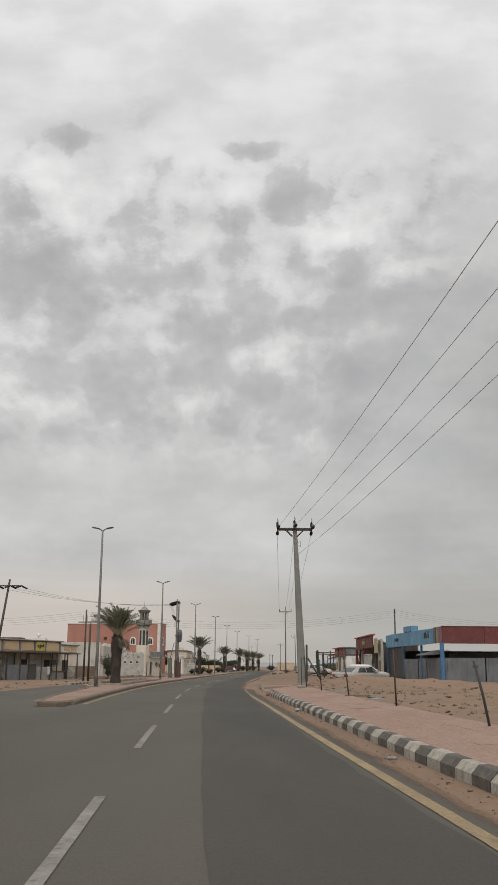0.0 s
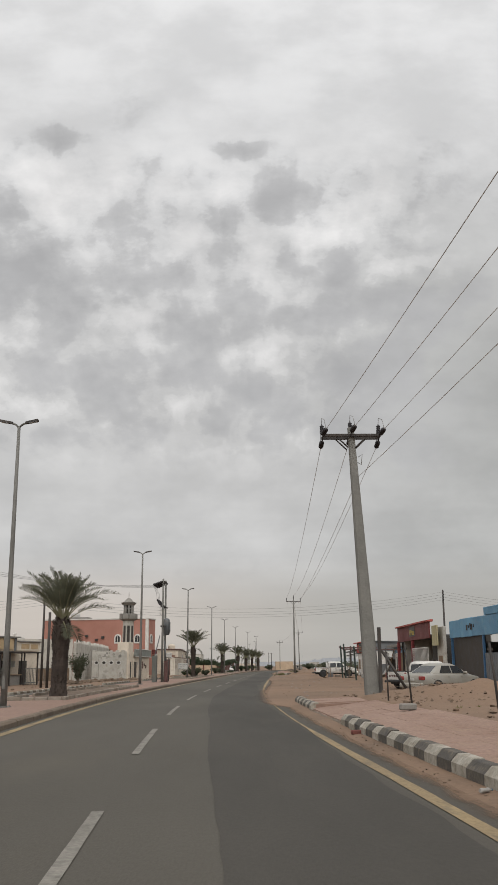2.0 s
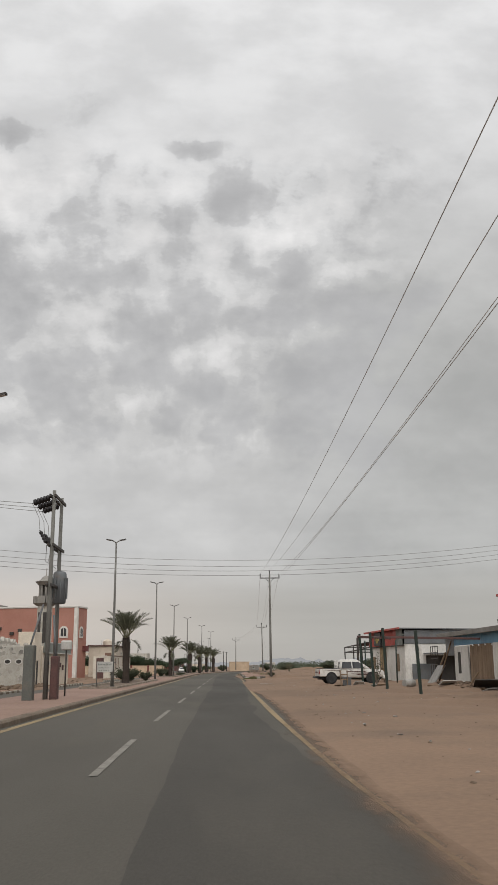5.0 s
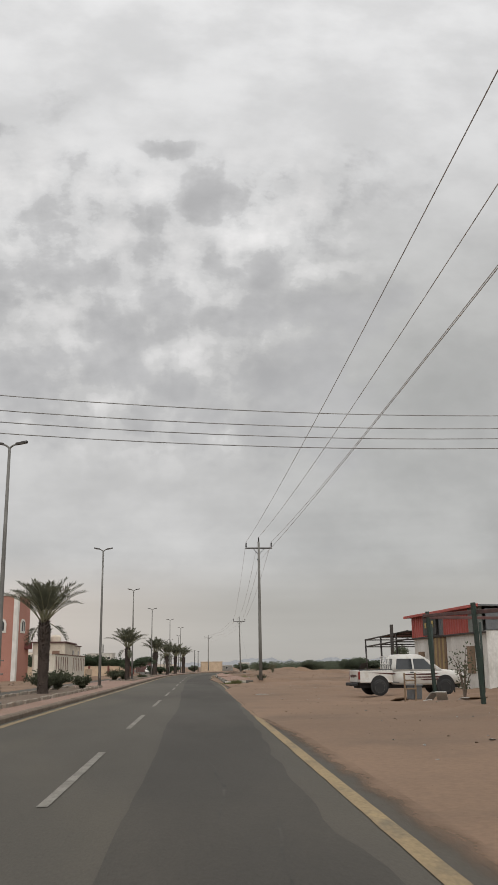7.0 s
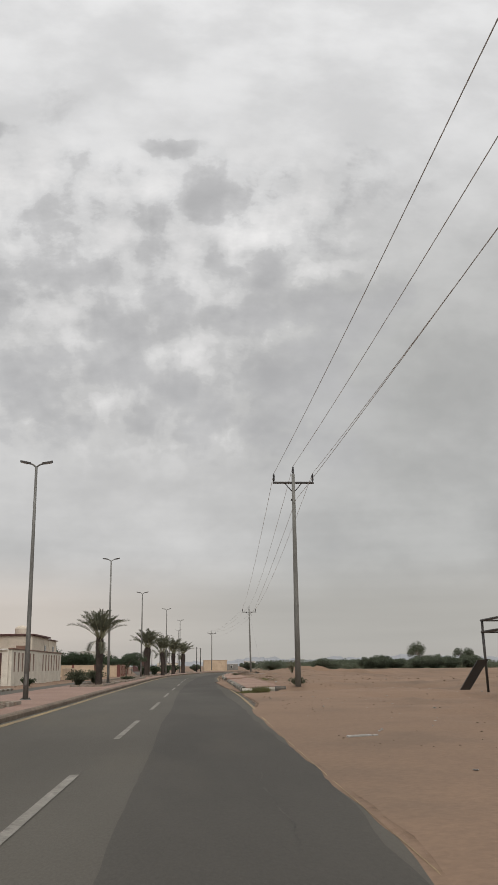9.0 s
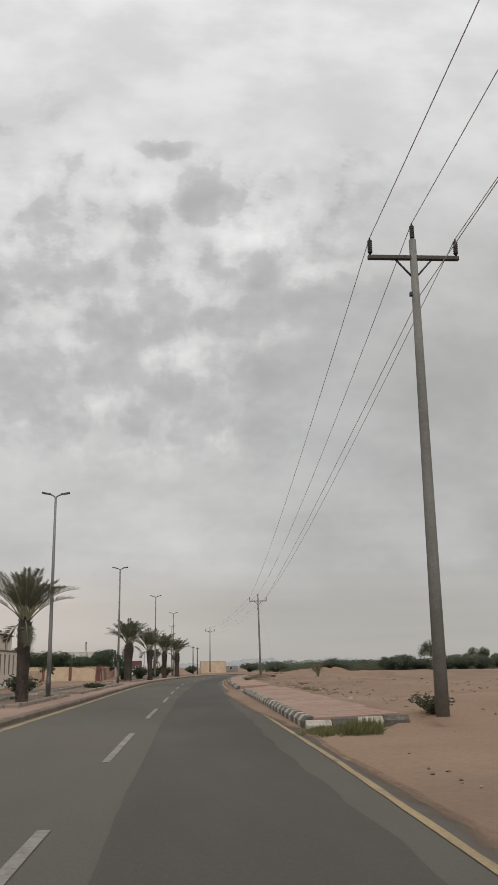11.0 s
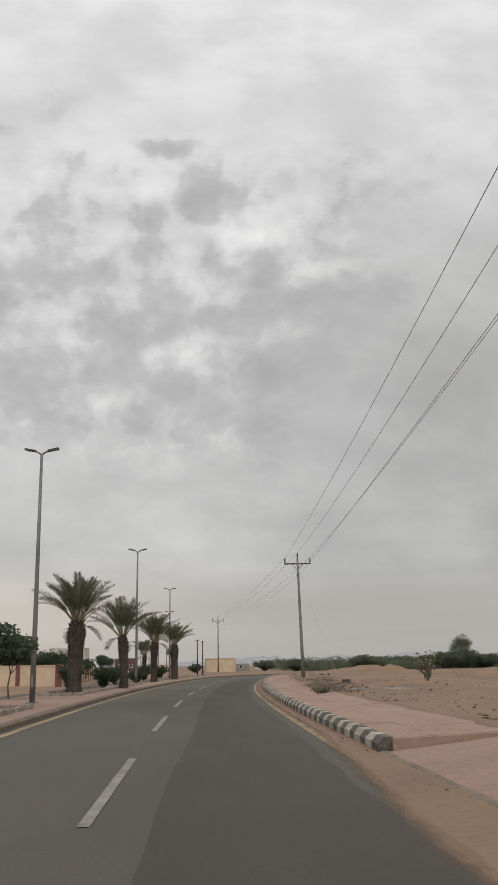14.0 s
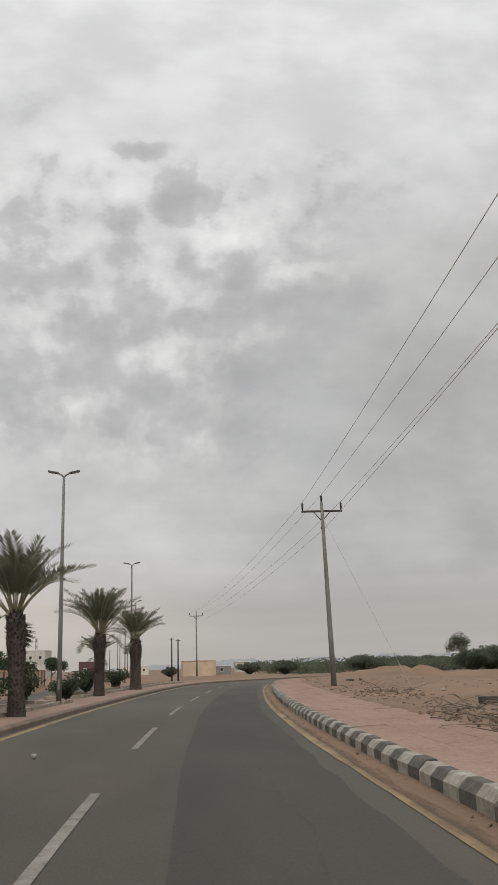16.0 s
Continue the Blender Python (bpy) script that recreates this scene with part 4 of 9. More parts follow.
def junction():
    """Asphalt round the median's nose, falling to the lower carriageway."""
    bm = bmesh.new()
    rows = []
    for u in np.arange(-75, 60.1, 1.5):
        near = -3.4 if u < 33 else median_edge(u) + 0.1
        rows.append([bm.verts.new(at(u, o, z)) for o, z in ((near, -0.004 if u < 32 else -0.05), (min(-5.6, near - 0.3), -0.075), (-7.7, -0.085), (-8.9, -0.345))])
    for r, s in zip(rows, rows[1:]):
        for k in range(3):
            bm.faces.new((r[k], r[k + 1], s[k + 1], s[k]))
    bmesh.ops.recalc_face_normals(bm, faces=bm.faces[:])
    tagged(link_mesh("junction_asphalt", bm, ASPHALT), "grey asphalt of the opening before the median", "road", kind="structure")
    # kerb bent round the nose
    path = [(34.6, -3.36), (33.9, -3.42), (33.2, -3.6), (32.85, -3.9), (32.9, -4.25), (33.3, -4.6)] + [(u, median_edge(u) - 0.12) for u in np.arange(34.4, 57.5, 1.2)]
    bm = bmesh.new()
    mid = [at(u, o) for u, o in path]
    rows = []
    for i, p in enumerate(mid):
        d = (mid[min(i + 1, len(mid) - 1)] - mid[max(i - 1, 0)]).normalized()
        out = Vector((-d.y, d.x, 0))
        rows.append([bm.verts.new(p + out * a + Vector((0, 0, z))) for a, z in ((0.02, -0.2), (0.02, 0.10), (-0.03, 0.15), (-0.2, 0.157), (-0.22, 0.0))])
    for r, s in zip(rows, rows[1:]):
        for k in range(4):
            bm.faces.new((r[k], r[k + 1], s[k + 1], s[k]))
    bmesh.ops.recalc_face_normals(bm, faces=bm.faces[:])
    tagged(link_mesh("nose_kerb", bm, KERB_BROWN), "dusty kerb bent round the median's nose", "kerb", kind="structure")


def build_median():
    """The median strip: dusty stone kerb, pink paving, planting beds with low white edging."""
    bm = bmesh.new()
    rows = []
    inner, outer = -3.55, -7.35
    us = list(np.arange(33.3, 322, 1.2))
    for u in us:
        nose = 1.0
        far = median_edge(u) if u < 262 else outer + 0.35 * (u - 262) * 0.22 * 0.5
        far = min(far, -4.6)
        ring = [(inner, -0.5), (inner, 0.125), (inner - 1.2 * nose, 0.15), (inner + (far - inner) * nose, 0.13), (inner + (far - inner) * nose, -0.6)]
        rows.append([bm.verts.new(at(u, o, z)) for o, z in ring])
    for r, s in zip(rows, rows[1:]):
        for k in range(4):
            bm.faces.new((r[k], r[k + 1], s[k + 1], s[k]))
    bm.faces.new(rows[0])
    bm.faces.new(rows[-1])
    bmesh.ops.recalc_face_normals(bm, faces=bm.faces[:])
    med = tagged(link_mesh("median", bm, PAVER_FLAT), "raised median of dusty pink paving between the carriageways", "median", kind="structure")
    stone = kerb_mesh(1.0, 0.155, 0.22, 0.05, "median_kerb_stone", KERB_BROWN, 0.002)
    km = thing("median_kerb", 0, 0, 0, label="dusty brown kerb stones of the median", category="kerb", kind="structure")
    kerb_run(km, 33.6, 330, -3.36, 1.0, [stone], flip=True, seed=21, name="kerb_stone")
    far_w, far_b = kerb_mesh(0.8, 0.16, 0.2, 0.05, "far_kerb_stone", KERB_W), kerb_mesh(0.8, 0.16, 0.2, 0.05, "far_kerb_stone", KERB_BROWN)
    ko = thing("opposite_kerb", 0, 0, 0, label="short runs of black and white kerb stones beyond the opposite carriageway", category="kerb", kind="structure")
    for u0, u1 in ((84, 95), (101, 111), (116, 132), (142, 160), (176, 190)):
        kerb_run(ko, u0, u1, -12.75, 0.8, [far_w, far_b], z=ROAD_LOW, flip=True, seed=int(u0))
    # beds
    for u0, u1, o0, o1 in ((60.5, 82.0, -4.45, -6.6), (118, 149, -4.5, -6.6), (176, 188, -4.5, -6.4), (192, 216, -4.35, -6.4), (229, 252, -4.75, -6.6), (258, 297, -5.4, -7.0)):
        bm = bmesh.new()
        strip(bm, u0, u1, o1, o0, 0.16, 1.2)
        bed = tagged(link_mesh("planting_bed", bm, SOIL), "planting bed of dark soil edged with low pale stones", "planting bed", "median beds", "structure")
        rng = random.Random(int(u0))
        u = u0
        bmb = bmesh.new()
        while u < u1:
            ln = rng.uniform(0.45, 0.55)
            for o in (o0, o1):
                if rng.random() < 0.12:
                    continue
                p = at(u + ln / 2, o)
                m = pose(p.x, p.y, 0.13, rng.uniform(-2, 2), rng.uniform(-3, 3), turn(u) + rng.uniform(-2, 2))
                box(bmb, -0.06, 0.06, -ln / 2 + 0.015, ln / 2 - 0.015, 0, 0.155 + rng.uniform(-0.03, 0.01), 0.012, m)
            u += ln
        for ue in (u0, u1):
            o = o1 + 0.3
            while o < o0:
                p = at(ue, o)
                box(bmb, -0.23, 0.23, -0.06, 0.06, 0, 0.14 + rng.uniform(-0.02, 0.01), 0.012, pose(p.x, p.y, 0.13, 0, rng.uniform(-2, 2), turn(ue) + rng.uniform(-3, 3)))
                o += 0.5
        e = link_mesh("edging_stones", bmb, EDGING, bed, "pale painted edging stones")
        e["kind"] = "stuff"


build_ground()
build_road()

# ---- street lamps, power poles, wires ----
def street_lamp(x, y, z, rz, label="tall galvanised twin-arm street lamp on the median"):
    t = thing("street_lamp", x, y, z, rz, label, "street lamp", "median street lamps")
    bm = bmesh.new()
    tube(bm, [(0, 0, 0.02), (0, 0, 2.5), (0, 0, 5.5), (0, 0, 8.95)], 0.115, 10, 0.055)
    part("pole", bm, GALV, t, smooth=False)
    bm = bmesh.new()
    box(bm, -0.2, 0.2, -0.2, 0.2, 0, 0.035, 0.006)
    for sx in (-1, 1):
        for sy in (-1, 1):
            tube(bm, [(0.15 * sx, 0.15 * sy, 0.03), (0.15 * sx, 0.15 * sy, 0.09)], 0.018, 6)
    part("base_plate", bm, GALV, t)
    bm = bmesh.new()
    box(bm, -0.05, 0.05, -0.122, -0.1, 0.55, 0.95, 0.008)
    part("service_door", bm, GALV, t)
    for s in (-1, 1):
        bm = bmesh.new()
        tube(bm, [(0, 0, 8.9), (s * 0.12, 0, 9.0), (s * 0.30, 0, 9.07)], 0.035, 8)
        arm = part("arm", bm, GALV, t)
        bm = bmesh.new()
        hexa(bm, [(s * 0.24, -0.055, 9.02), (s * 0.70, -0.10, 9.11), (s * 0.70, 0.10, 9.11), (s * 0.24, 0.055, 9.02)][::s],
             [(s * 0.24, -0.05, 9.10), (s * 0.69, -0.085, 9.175), (s * 0.69, 0.085, 9.175), (s * 0.24, 0.05, 9.10)][::s])
        bmesh.ops.recalc_face_normals(bm, faces=bm.faces[:])
        head = part("lamp_head", bm, DARKSTEEL, t, "dark flat lamp head")
        bm = bmesh.new()
        hexa(bm, [(s * 0.40, -0.07, 9.040), (s * 0.66, -0.085, 9.092), (s * 0.66, 0.085, 9.092), (s * 0.40, 0.07, 9.040)][::s],
             [(s * 0.40, -0.06, 9.052), (s * 0.66, -0.075, 9.104), (s * 0.66, 0.075, 9.104), (s * 0.40, 0.06, 9.052)][::s])
        bmesh.ops.recalc_face_normals(bm, faces=bm.faces[:])
        part("lens", bm, CLEARLAMP, head)
    t.scale = (0.92, 1, 1.013)
    return t


def insulator(parent, a, b, r=0.085, sheds=6, name="insulator"):
    """A shedded insulator between two places."""
    a, b = Vector(a), Vector(b)
    bm = bmesh.new()
    prof = [(0.025, 0.0), (0.025, 0.06)]
    ln = (b - a).length
    for i in range(sheds):
        h0 = 0.06 + (ln - 0.12) * i / sheds
        h1 = 0.06 + (ln - 0.12) * (i + 1) / sheds
        prof += [(r * 0.72, h0), (r, h0 + (h1 - h0) * 0.35), (r, h0 + (h1 - h0) * 0.6), (r * 0.72, h1)]
    prof += [(0.025, ln - 0.05), (0.02, ln)]
    lathe(bm, prof, 12)
    ob = part(name, bm, INSUL, parent, "dark shedded insulator")
    ob.matrix_basis = Matrix.Translation(a) @ (b - a).to_track_quat("Z", "Y").to_matrix().to_4x4()
    return ob


def line_pole(x, y, z, h, rz, label, r0=0.15, r1=0.085, arm=1.1, lean=(0, 0)):
    """A slender steel pole with one crossarm, braces and three upright insulators."""
    t = thing("power_pole", x, y, z, rz, label, "power pole", "roadside power poles")
    lx, ly = lean
    bm = bmesh.new()
    tube(bm, [(lx * k, ly * k, h * k) for k in (0, 0.33, 0.66, 1)], r0, 12, r1)
    part("shaft", bm, CONCRETE, t)
    bm = bmesh.new()
    box(bm, lx - arm, lx + arm, ly - 0.06, ly + 0.06, h - 0.52, h - 0.42, 0.01)
    part("crossarm", bm, DARKSTEEL, t)
    for s in (-1, 1):
        bm = bmesh.new()
        tube(bm, [(lx + s * 0.45, ly, h - 0.5), (lx + s * 0.06, ly, h - 0.95)], 0.025, 6)
        part("brace", bm, DARKSTEEL, t)
    tops = []
    for s in (-1, 0, 1):
        p = (lx + s * (arm - 0.06), ly, h - 0.42 if s else h - 0.02)
        q = (p[0], p[1], p[2] + 0.45)
        insulator(t, p, q, 0.06, 6)
        tops.append(t.matrix_basis @ Vector(q))
    bm = bmesh.new()
    box(bm, lx * 0.8 - 0.15, lx * 0.8 - 0.08, -0.05, 0.05, h - 1.45, h - 1.35, 0.01)
    part("clamp", bm, DARKSTEEL, t)
    tops.append(t.matrix_basis @ Vector((lx + 0.12, ly, h - 1.4)))
    return t, tops


def big_pole():
    """The stout tapered concrete pole with a double crossarm and strain insulators, leaning a little."""
    t = thing("dead_end_pole", 3.45, 58.9, 0.3, 0, "stout leaning tapered concrete pole with strain insulators", "power pole", "roadside power poles")
    lx, ly, h = -0.40, 0.85, 10.2
    bm = bmesh.new()
    ring0 = [(0.27, 0.27), (-0.27, 0.27), (-0.27, -0.27), (0.27, -0.27)]
    rows = []
    for k in np.linspace(0, 1, 6):
        s = 1 - 0.56 * k
        row = []
        for (a, b), (c, d) in zip(ring0, ring0[1:] + ring0[:1]):
            for f in (0.12, 0.88):
                row.append(bm.verts.new((lx * k + (a + (c - a) * f) * s, ly * k + (b + (d - b) * f) * s, -0.3 + (h + 0.3) * k)))
        rows.append(row)
    for r, s in zip(rows, rows[1:]):
        for k in range(8):
            bm.faces.new((r[k], r[(k + 1) % 8], s[(k + 1) % 8], s[k]))
    bm.faces.new(rows[-1])
    bmesh.ops.recalc_face_normals(bm, faces=bm.faces[:])
    part("shaft", bm, CONCRETE, t)
    for dy in (-0.22, 0.22):
        bm = bmesh.new()
        box(bm, lx - 1.15, lx + 1.15, ly + dy - 0.05, ly + dy + 0.05, h - 0.42, h - 0.30, 0.01)
        part("crossarm", bm, DARKSTEEL, t)
        for s in (-1, 1):
            bm = bmesh.new()
            tube(bm, [(lx + s * 0.6, ly + dy, h - 0.4), (lx + s * 0.14, ly + dy, h - 0.85)], 0.028, 6)
            part("brace", bm, DARKSTEEL, t)
    ends_back, ends_fwd = [], []
    for s, dz in ((-1, 0), (0, 0.12), (1, 0)):
        px, pz = lx + s * 1.12, h - 0.34 + dz
        # towards the camera's start, then onwards
        a, b = (px, ly - 0.35, pz), (px + 0.06, ly - 0.95, pz + 0.05)
        insulator(t, a, b, 0.10, 5)
        ends_back.append(t.matrix_basis @ Vector(b))
        c, d = (px, ly + 0.3, pz - 0.15), (px, ly + 0.85, pz - 0.25)
        insulator(t, c, d, 0.10, 5)
        ends_fwd.append(t.matrix_basis @ Vector(d))
        e, f = (px - 0.02, ly, h - 0.3 + dz), (px - 0.02, ly, h + 0.15 + dz)
        insulator(t, e, f, 0.085, 4)
        bm = bmesh.new()
        tube(bm, [b, (b[0] - 0.05, b[1] + 0.15, b[2] + 0.42), (f[0], f[1] - 0.1, f[2] + 0.22), f, (f[0], f[1] + 0.5, f[2] - 0.2), d], 0.012, 6)
        part("jumper_wire", bm, WIRE, t)
        bm = bmesh.new()
        tube(bm, [(px, ly - 0.36, pz), (px, ly + 0.31, pz - 0.15)], 0.022, 6)
        part("link_bar", bm, DARKSTEEL, t)
    bm = bmesh.new()
    tube(bm, [(lx * 0.86 + 0.17, ly * 0.86 - 0.15, h - 1.25), (lx * 0.86 + 0.30, ly * 0.86 - 0.4, h - 1.2), (lx * 0.86 + 0.28, ly * 0.86 - 0.2, h - 1.55), (lx * 0.86 + 0.17, ly * 0.86 + 0.1, h - 1.4)], 0.014, 6)
    part("cable_loop", bm, WIRE, t)
    low = t.matrix_basis @ Vector((lx * 0.8 + 0.15, ly * 0.8, h - 2.0))
    # dark conduit and a leaning prop at the foot
    bm = bmesh.new()
    box(bm, 0.18, 0.30, -0.42, -0.30, 0.0, 2.4, 0.01)
    part("conduit", bm, DARKSTEEL, t, "dark cable conduit at the foot")
    bm = bmesh.new()
    tube(bm, [(0.30, -0.35, 1.6), (1.25, -0.5, 0.05)], 0.05, 8)
    part("leaning_bar", bm, DARKSTEEL, t)
    return ends_back + [low], ends_fwd + [low]


def wire(name, pts, r, label, group):
    bm = bmesh.new()
    tube(bm, pts, r, 5)
    ob = link_mesh(name, bm, LINEWIRE if group == "roadside conductors" else WIRE)
    return tagged(ob, label, "power line", group)


for lx_, ly_ in ((-8.73, 54.44), (-8.34, 90.36), (-6.91, 122.9), (-5.34, 153.64), (-4.18, 187.8), (-2.48, 220.7), (0.36, 251.3), (2.94, 284.9), (3.2, 318.0), (1.6, 352.0), (0.2, 388.0), (-1.0, 425.0)):
    street_lamp(lx_, ly_, 0.14 if ly_ < 300 else gz(lx_, ly_), turn(min(ly_, 285)) + (3 if int(ly_) % 2 else -4))

back_ends, fwd_ends = big_pole()
_, pb = line_pole(6.70, 164.59, 0.28, 11.0, turn(164), "slender grey power pole with three upright insulators", lean=(-0.05, 0))
_, pc = line_pole(13.47, 261.73, 0.27, 9.65, turn(255), "slender grey power pole stayed by a guy wire", lean=(-0.22, 0.1))
_, pd = line_pole(12.75, 362.96, 0.2, 9.8, turn(255), "distant grey power pole near the bend")
_, p0 = line_pole(9.4, -42.0, 0.3, 10.4, -4, "slender grey power pole beside the pavement")
for a, b, drop in ((p0, back_ends, (0.83, 0.95)), (fwd_ends, pb, (0.88, 0.62)), (pb, pc, (0.78, 0.4)), (pc, pd, (0.9, 0.7))):
    for k in range(4):
        wire("power_line", sag(a[k], b[k], drop[k == 3] + (0.18 if k == 1 else 0.0), 28), 0.011, "thin sagging conductor between power poles", "roadside conductors")
wire("guy_wire", [pc[1] + Vector((0, 0, -1.2)), (14.0, 249.5, 0.35)], 0.009, "steel guy wire from the pole to the ground", "guy wires")


def post_with_wires():
    """The low-voltage line that crosses the road."""
    def wood_pole(x, y, z, h, r, label, lean=(0.0, 0.0), arms=4):
        t = thing("service_pole", x, y, z, 0, label, "utility pole")
        bm = bmesh.new()
        tube(bm, [(0, 0, -0.2), (lean[0] / 2, lean[1] / 2, h / 2), (lean[0], lean[1], h)], r, 10, r * 0.7)
        part("shaft", bm, DARKSTEEL, t)
        tips = []
        for k in range(arms):
            zz = h - 0.22 - 0.24 * k
            f = zz / h
            bm = bmesh.new()
            tube(bm, [(lean[0] * f, lean[1] * f - r, zz), (lean[0] * f, lean[1] * f - r - 0.16, zz)], 0.018, 6)
            lathe(bm, [(0.03, zz - 0.05), (0.045, zz - 0.02), (0.045, zz + 0.03), (0.03, zz + 0.06)], 8, centre=(lean[0] * f, lean[1] * f - r - 0.18, 0))
            part("spool_insulator", bm, INSUL, t)
            tips.append(t.matrix_basis @ Vector((lean[0] * f, lean[1] * f - r - 0.18, zz)))
        return tips
    a = wood_pole(-18.1, 104.1, -0.33, 7.75, 0.11, "slim dark utility pole by the verge")
    b = wood_pole(17.5, 110.6, 0.42, 7.75, 0.11, "slim dark utility pole behind the stalls")
    c = wood_pole(-46.0, 97.0, -0.3, 7.4, 0.1, "slim dark utility pole far from the road")
    d = wood_pole(52.0, 118.0, 0.3, 7.8, 0.1, "slim dark utility pole out in the field")
    for k in range(4):
        wire("service_wire", sag(a[k], b[k], (1.30, 1.35, 1.33, 1.30)[k], 30), 0.010, "thin service wire crossing over the road", "crossing wires")
        wire("service_wire", sag(c[k], a[k], 1.0, 20), 0.010, "thin service wire beside the road", "crossing wires")
        wire("service_wire", sag(b[k], d[k], 1.3, 20), 0.010, "thin service wire over the field", "crossing wires")
    t = thing("steel_post", -17.5, 103.6, -0.33, 0, "plain dark steel post beside the utility pole", "post")
    bm = bmesh.new()
    tube(bm, [(0, 0, -0.1), (0, 0, 6.2)], 0.12, 10, 0.11)
    part("shaft", bm, DARKSTEEL, t)


post_with_wires()


def cross_pole():
    """A leaning pole with a crossarm and hanging insulators, and the transformer stand it feeds."""
    t = thing("leaning_power_pole", -23.1, 85.0, -0.33, 0, "leaning dark wooden power pole with hanging insulators", "power pole")
    top = Vector((0.95, 0.6, 9.4))
    bm = bmesh.new()
    tube(bm, [(0, 0, -0.2), top * 0.5, top], 0.14, 10, 0.09)
    part("shaft", bm, DARKSTEEL, t)
    bm = bmesh.new()
    box(bm, top.x - 1.2, top.x + 1.2, top.y - 0.06, top.y + 0.06, 8.75, 8.87, 0.01)
    part("crossarm", bm, DARKSTEEL, t)
    tips = []
    for s in (-1.1, 0.1, 1.1):
        q = (top.x + s + 0.55, top.y + 0.3, 8.55)
        insulator(t, (top.x + s, top.y, 8.8), q, 0.09, 5)
        insulator(t, (top.x + s, top.y, 8.8), (top.x + s - 0.5, top.y - 0.3, 8.6), 0.09, 5)
        tips.append(t.matrix_basis @ Vector(q))
    h = thing("transformer_stand", -7.65, 101.5, 0.13, -2, "twin-pole transformer stand with fuse switches and cabinets", "transformer")
    for dy in (-0.9, 0.9):
        bm = bmesh.new()
        tube(bm, [(0, dy, -0.2), (0, dy, 4.4), (0, dy, 8.25)], 0.10, 12, 0.07)
        part("pole", bm, CONCRETE, h)
    for zz in (8.0, 6.0, 4.4):
        bm = bmesh.new()
        box(bm, -0.14, -0.06, -1.25, 1.25, zz - 0.06, zz + 0.06, 0.01)
        box(bm, 0.06, 0.14, -1.25, 1.25, zz - 0.06, zz + 0.06, 0.01)
        part("beam", bm, DARKSTEEL, h)
    ends = []
    for k, dy in enumerate((-1.0, 0.0, 1.0)):
        insulator(h, (-0.1, dy, 7.95), (-0.85, dy, 7.7), 0.14, 5)
        ends.append(h.matrix_basis @ Vector((-0.85, dy, 7.7)))
        insulator(h, (-0.2, dy, 6.05), (-0.5, dy, 6.6), 0.08, 4, "fuse_switch")
        bm = bmesh.new()
        tube(bm, [(-0.85, dy, 7.7), (-0.55, dy, 7.1), (-0.5, dy, 6.6)], 0.012, 5)
        tube(bm, [(-0.2, dy, 6.0), (-0.3, dy * 0.5, 5.4), (0.05, dy * 0.3, 5.15)], 0.012, 5)
        part("drop_wire", bm, WIRE, h)
    bm = bmesh.new()
    lathe(bm, [(0.23, 3.75), (0.28, 3.8), (0.28, 4.95), (0.23, 5.05), (0.07, 5.1)], 18, centre=(0.16, 0.3, 0.0))
    tank = part("tank", bm, SHEET, h, "grey drum transformer tank")
    bm = bmesh.new()
    for k in range(10):
        a = 2 * math.pi * k / 10
        box(bm, 0.28, 0.34, -0.012, 0.012, 3.95, 4.8, 0, pose(0.16, 0.3, 0, 0, 0, math.degrees(a)))
    part("cooling_fins", bm, SHEET, tank)
    for x0, y0, hh, w, mt, lab in ((-0.5, -1.7, 2.05, 0.38, CABINET, "tall grey-green switch cabinet"), (0.34, -0.9, 1.65, 0.28, MAROONBEAM, "rusty brown meter cabinet")):
        bm = bmesh.new()
        box(bm, x0 - w / 2, x0 + w / 2, y0 - 0.25, y0 + 0.25, 0.0, hh, 0.02)
        cab = part("cabinet", bm, mt, h, lab)
        bm = bmesh.new()
        box(bm, x0 - w / 2 + 0.04, x0 + w / 2 - 0.04, y0 - 0.262, y0 - 0.249, 0.12, hh - 0.1, 0.004)
        part("cabinet_door", bm, mt, cab)
        bm = bmesh.new()
        tube(bm, [(x0, y0, hh - 0.02), (x0 * 0.4, y0 * 0.6, hh + 1.6)], 0.04, 8)
        part("conduit", bm, SHEET, h)
    for k in range(3):
        wire("power_line", sag(tips[k], ends[k], 0.5, 16), 0.0115, "thin conductor to the transformer stand", "feeder wires")


cross_pole()


def meter_post(x, y, z, h):
    t = thing("meter_post", x, y, z, 0, "white meter box on a thin steel post", "meter post", "meter posts")
    bm = bmesh.new()
    tube(bm, [(0, 0, -0.1), (0, 0, h - 0.4)], 0.035, 8)
    part("post", bm, DARKSTEEL, t)
    bm = bmesh.new()
    box(bm, -0.24, 0.24, -0.14, 0.14, h - 0.42, h, 0.06)
    part("box", bm, SIGNWHITE, t, "white plastic box")


meter_post(-7.45, 104.6, 0.14, 2.35)
meter_post(-16.0, 157.0, -0.33, 2.3)
for x_, y_, h_ in ((8.4, 352.0, 6.2), (9.4, 353.5, 6.0), (-4.0, 470.0, 7.0), (0.5, 500.0, 7.5), (4.0, 520.0, 7.0)):
    t_ = thing("far_post", x_, y_, gz(x_, y_), 0, "thin dark post in the distance near the bend", "post", "far posts")
    bm_ = bmesh.new()
    tube(bm_, [(0, 0, -0.1), (0, 0, h_)], 0.13, 8, 0.09)
    part("shaft", bm_, DARKSTEEL, t_)
    bm_ = bmesh.new()
    box(bm_, -0.35, 0.35, -0.05, 0.05, h_ - 0.25, h_ - 0.15, 0.01)
    part("crossbar", bm_, DARKSTEEL, t_)


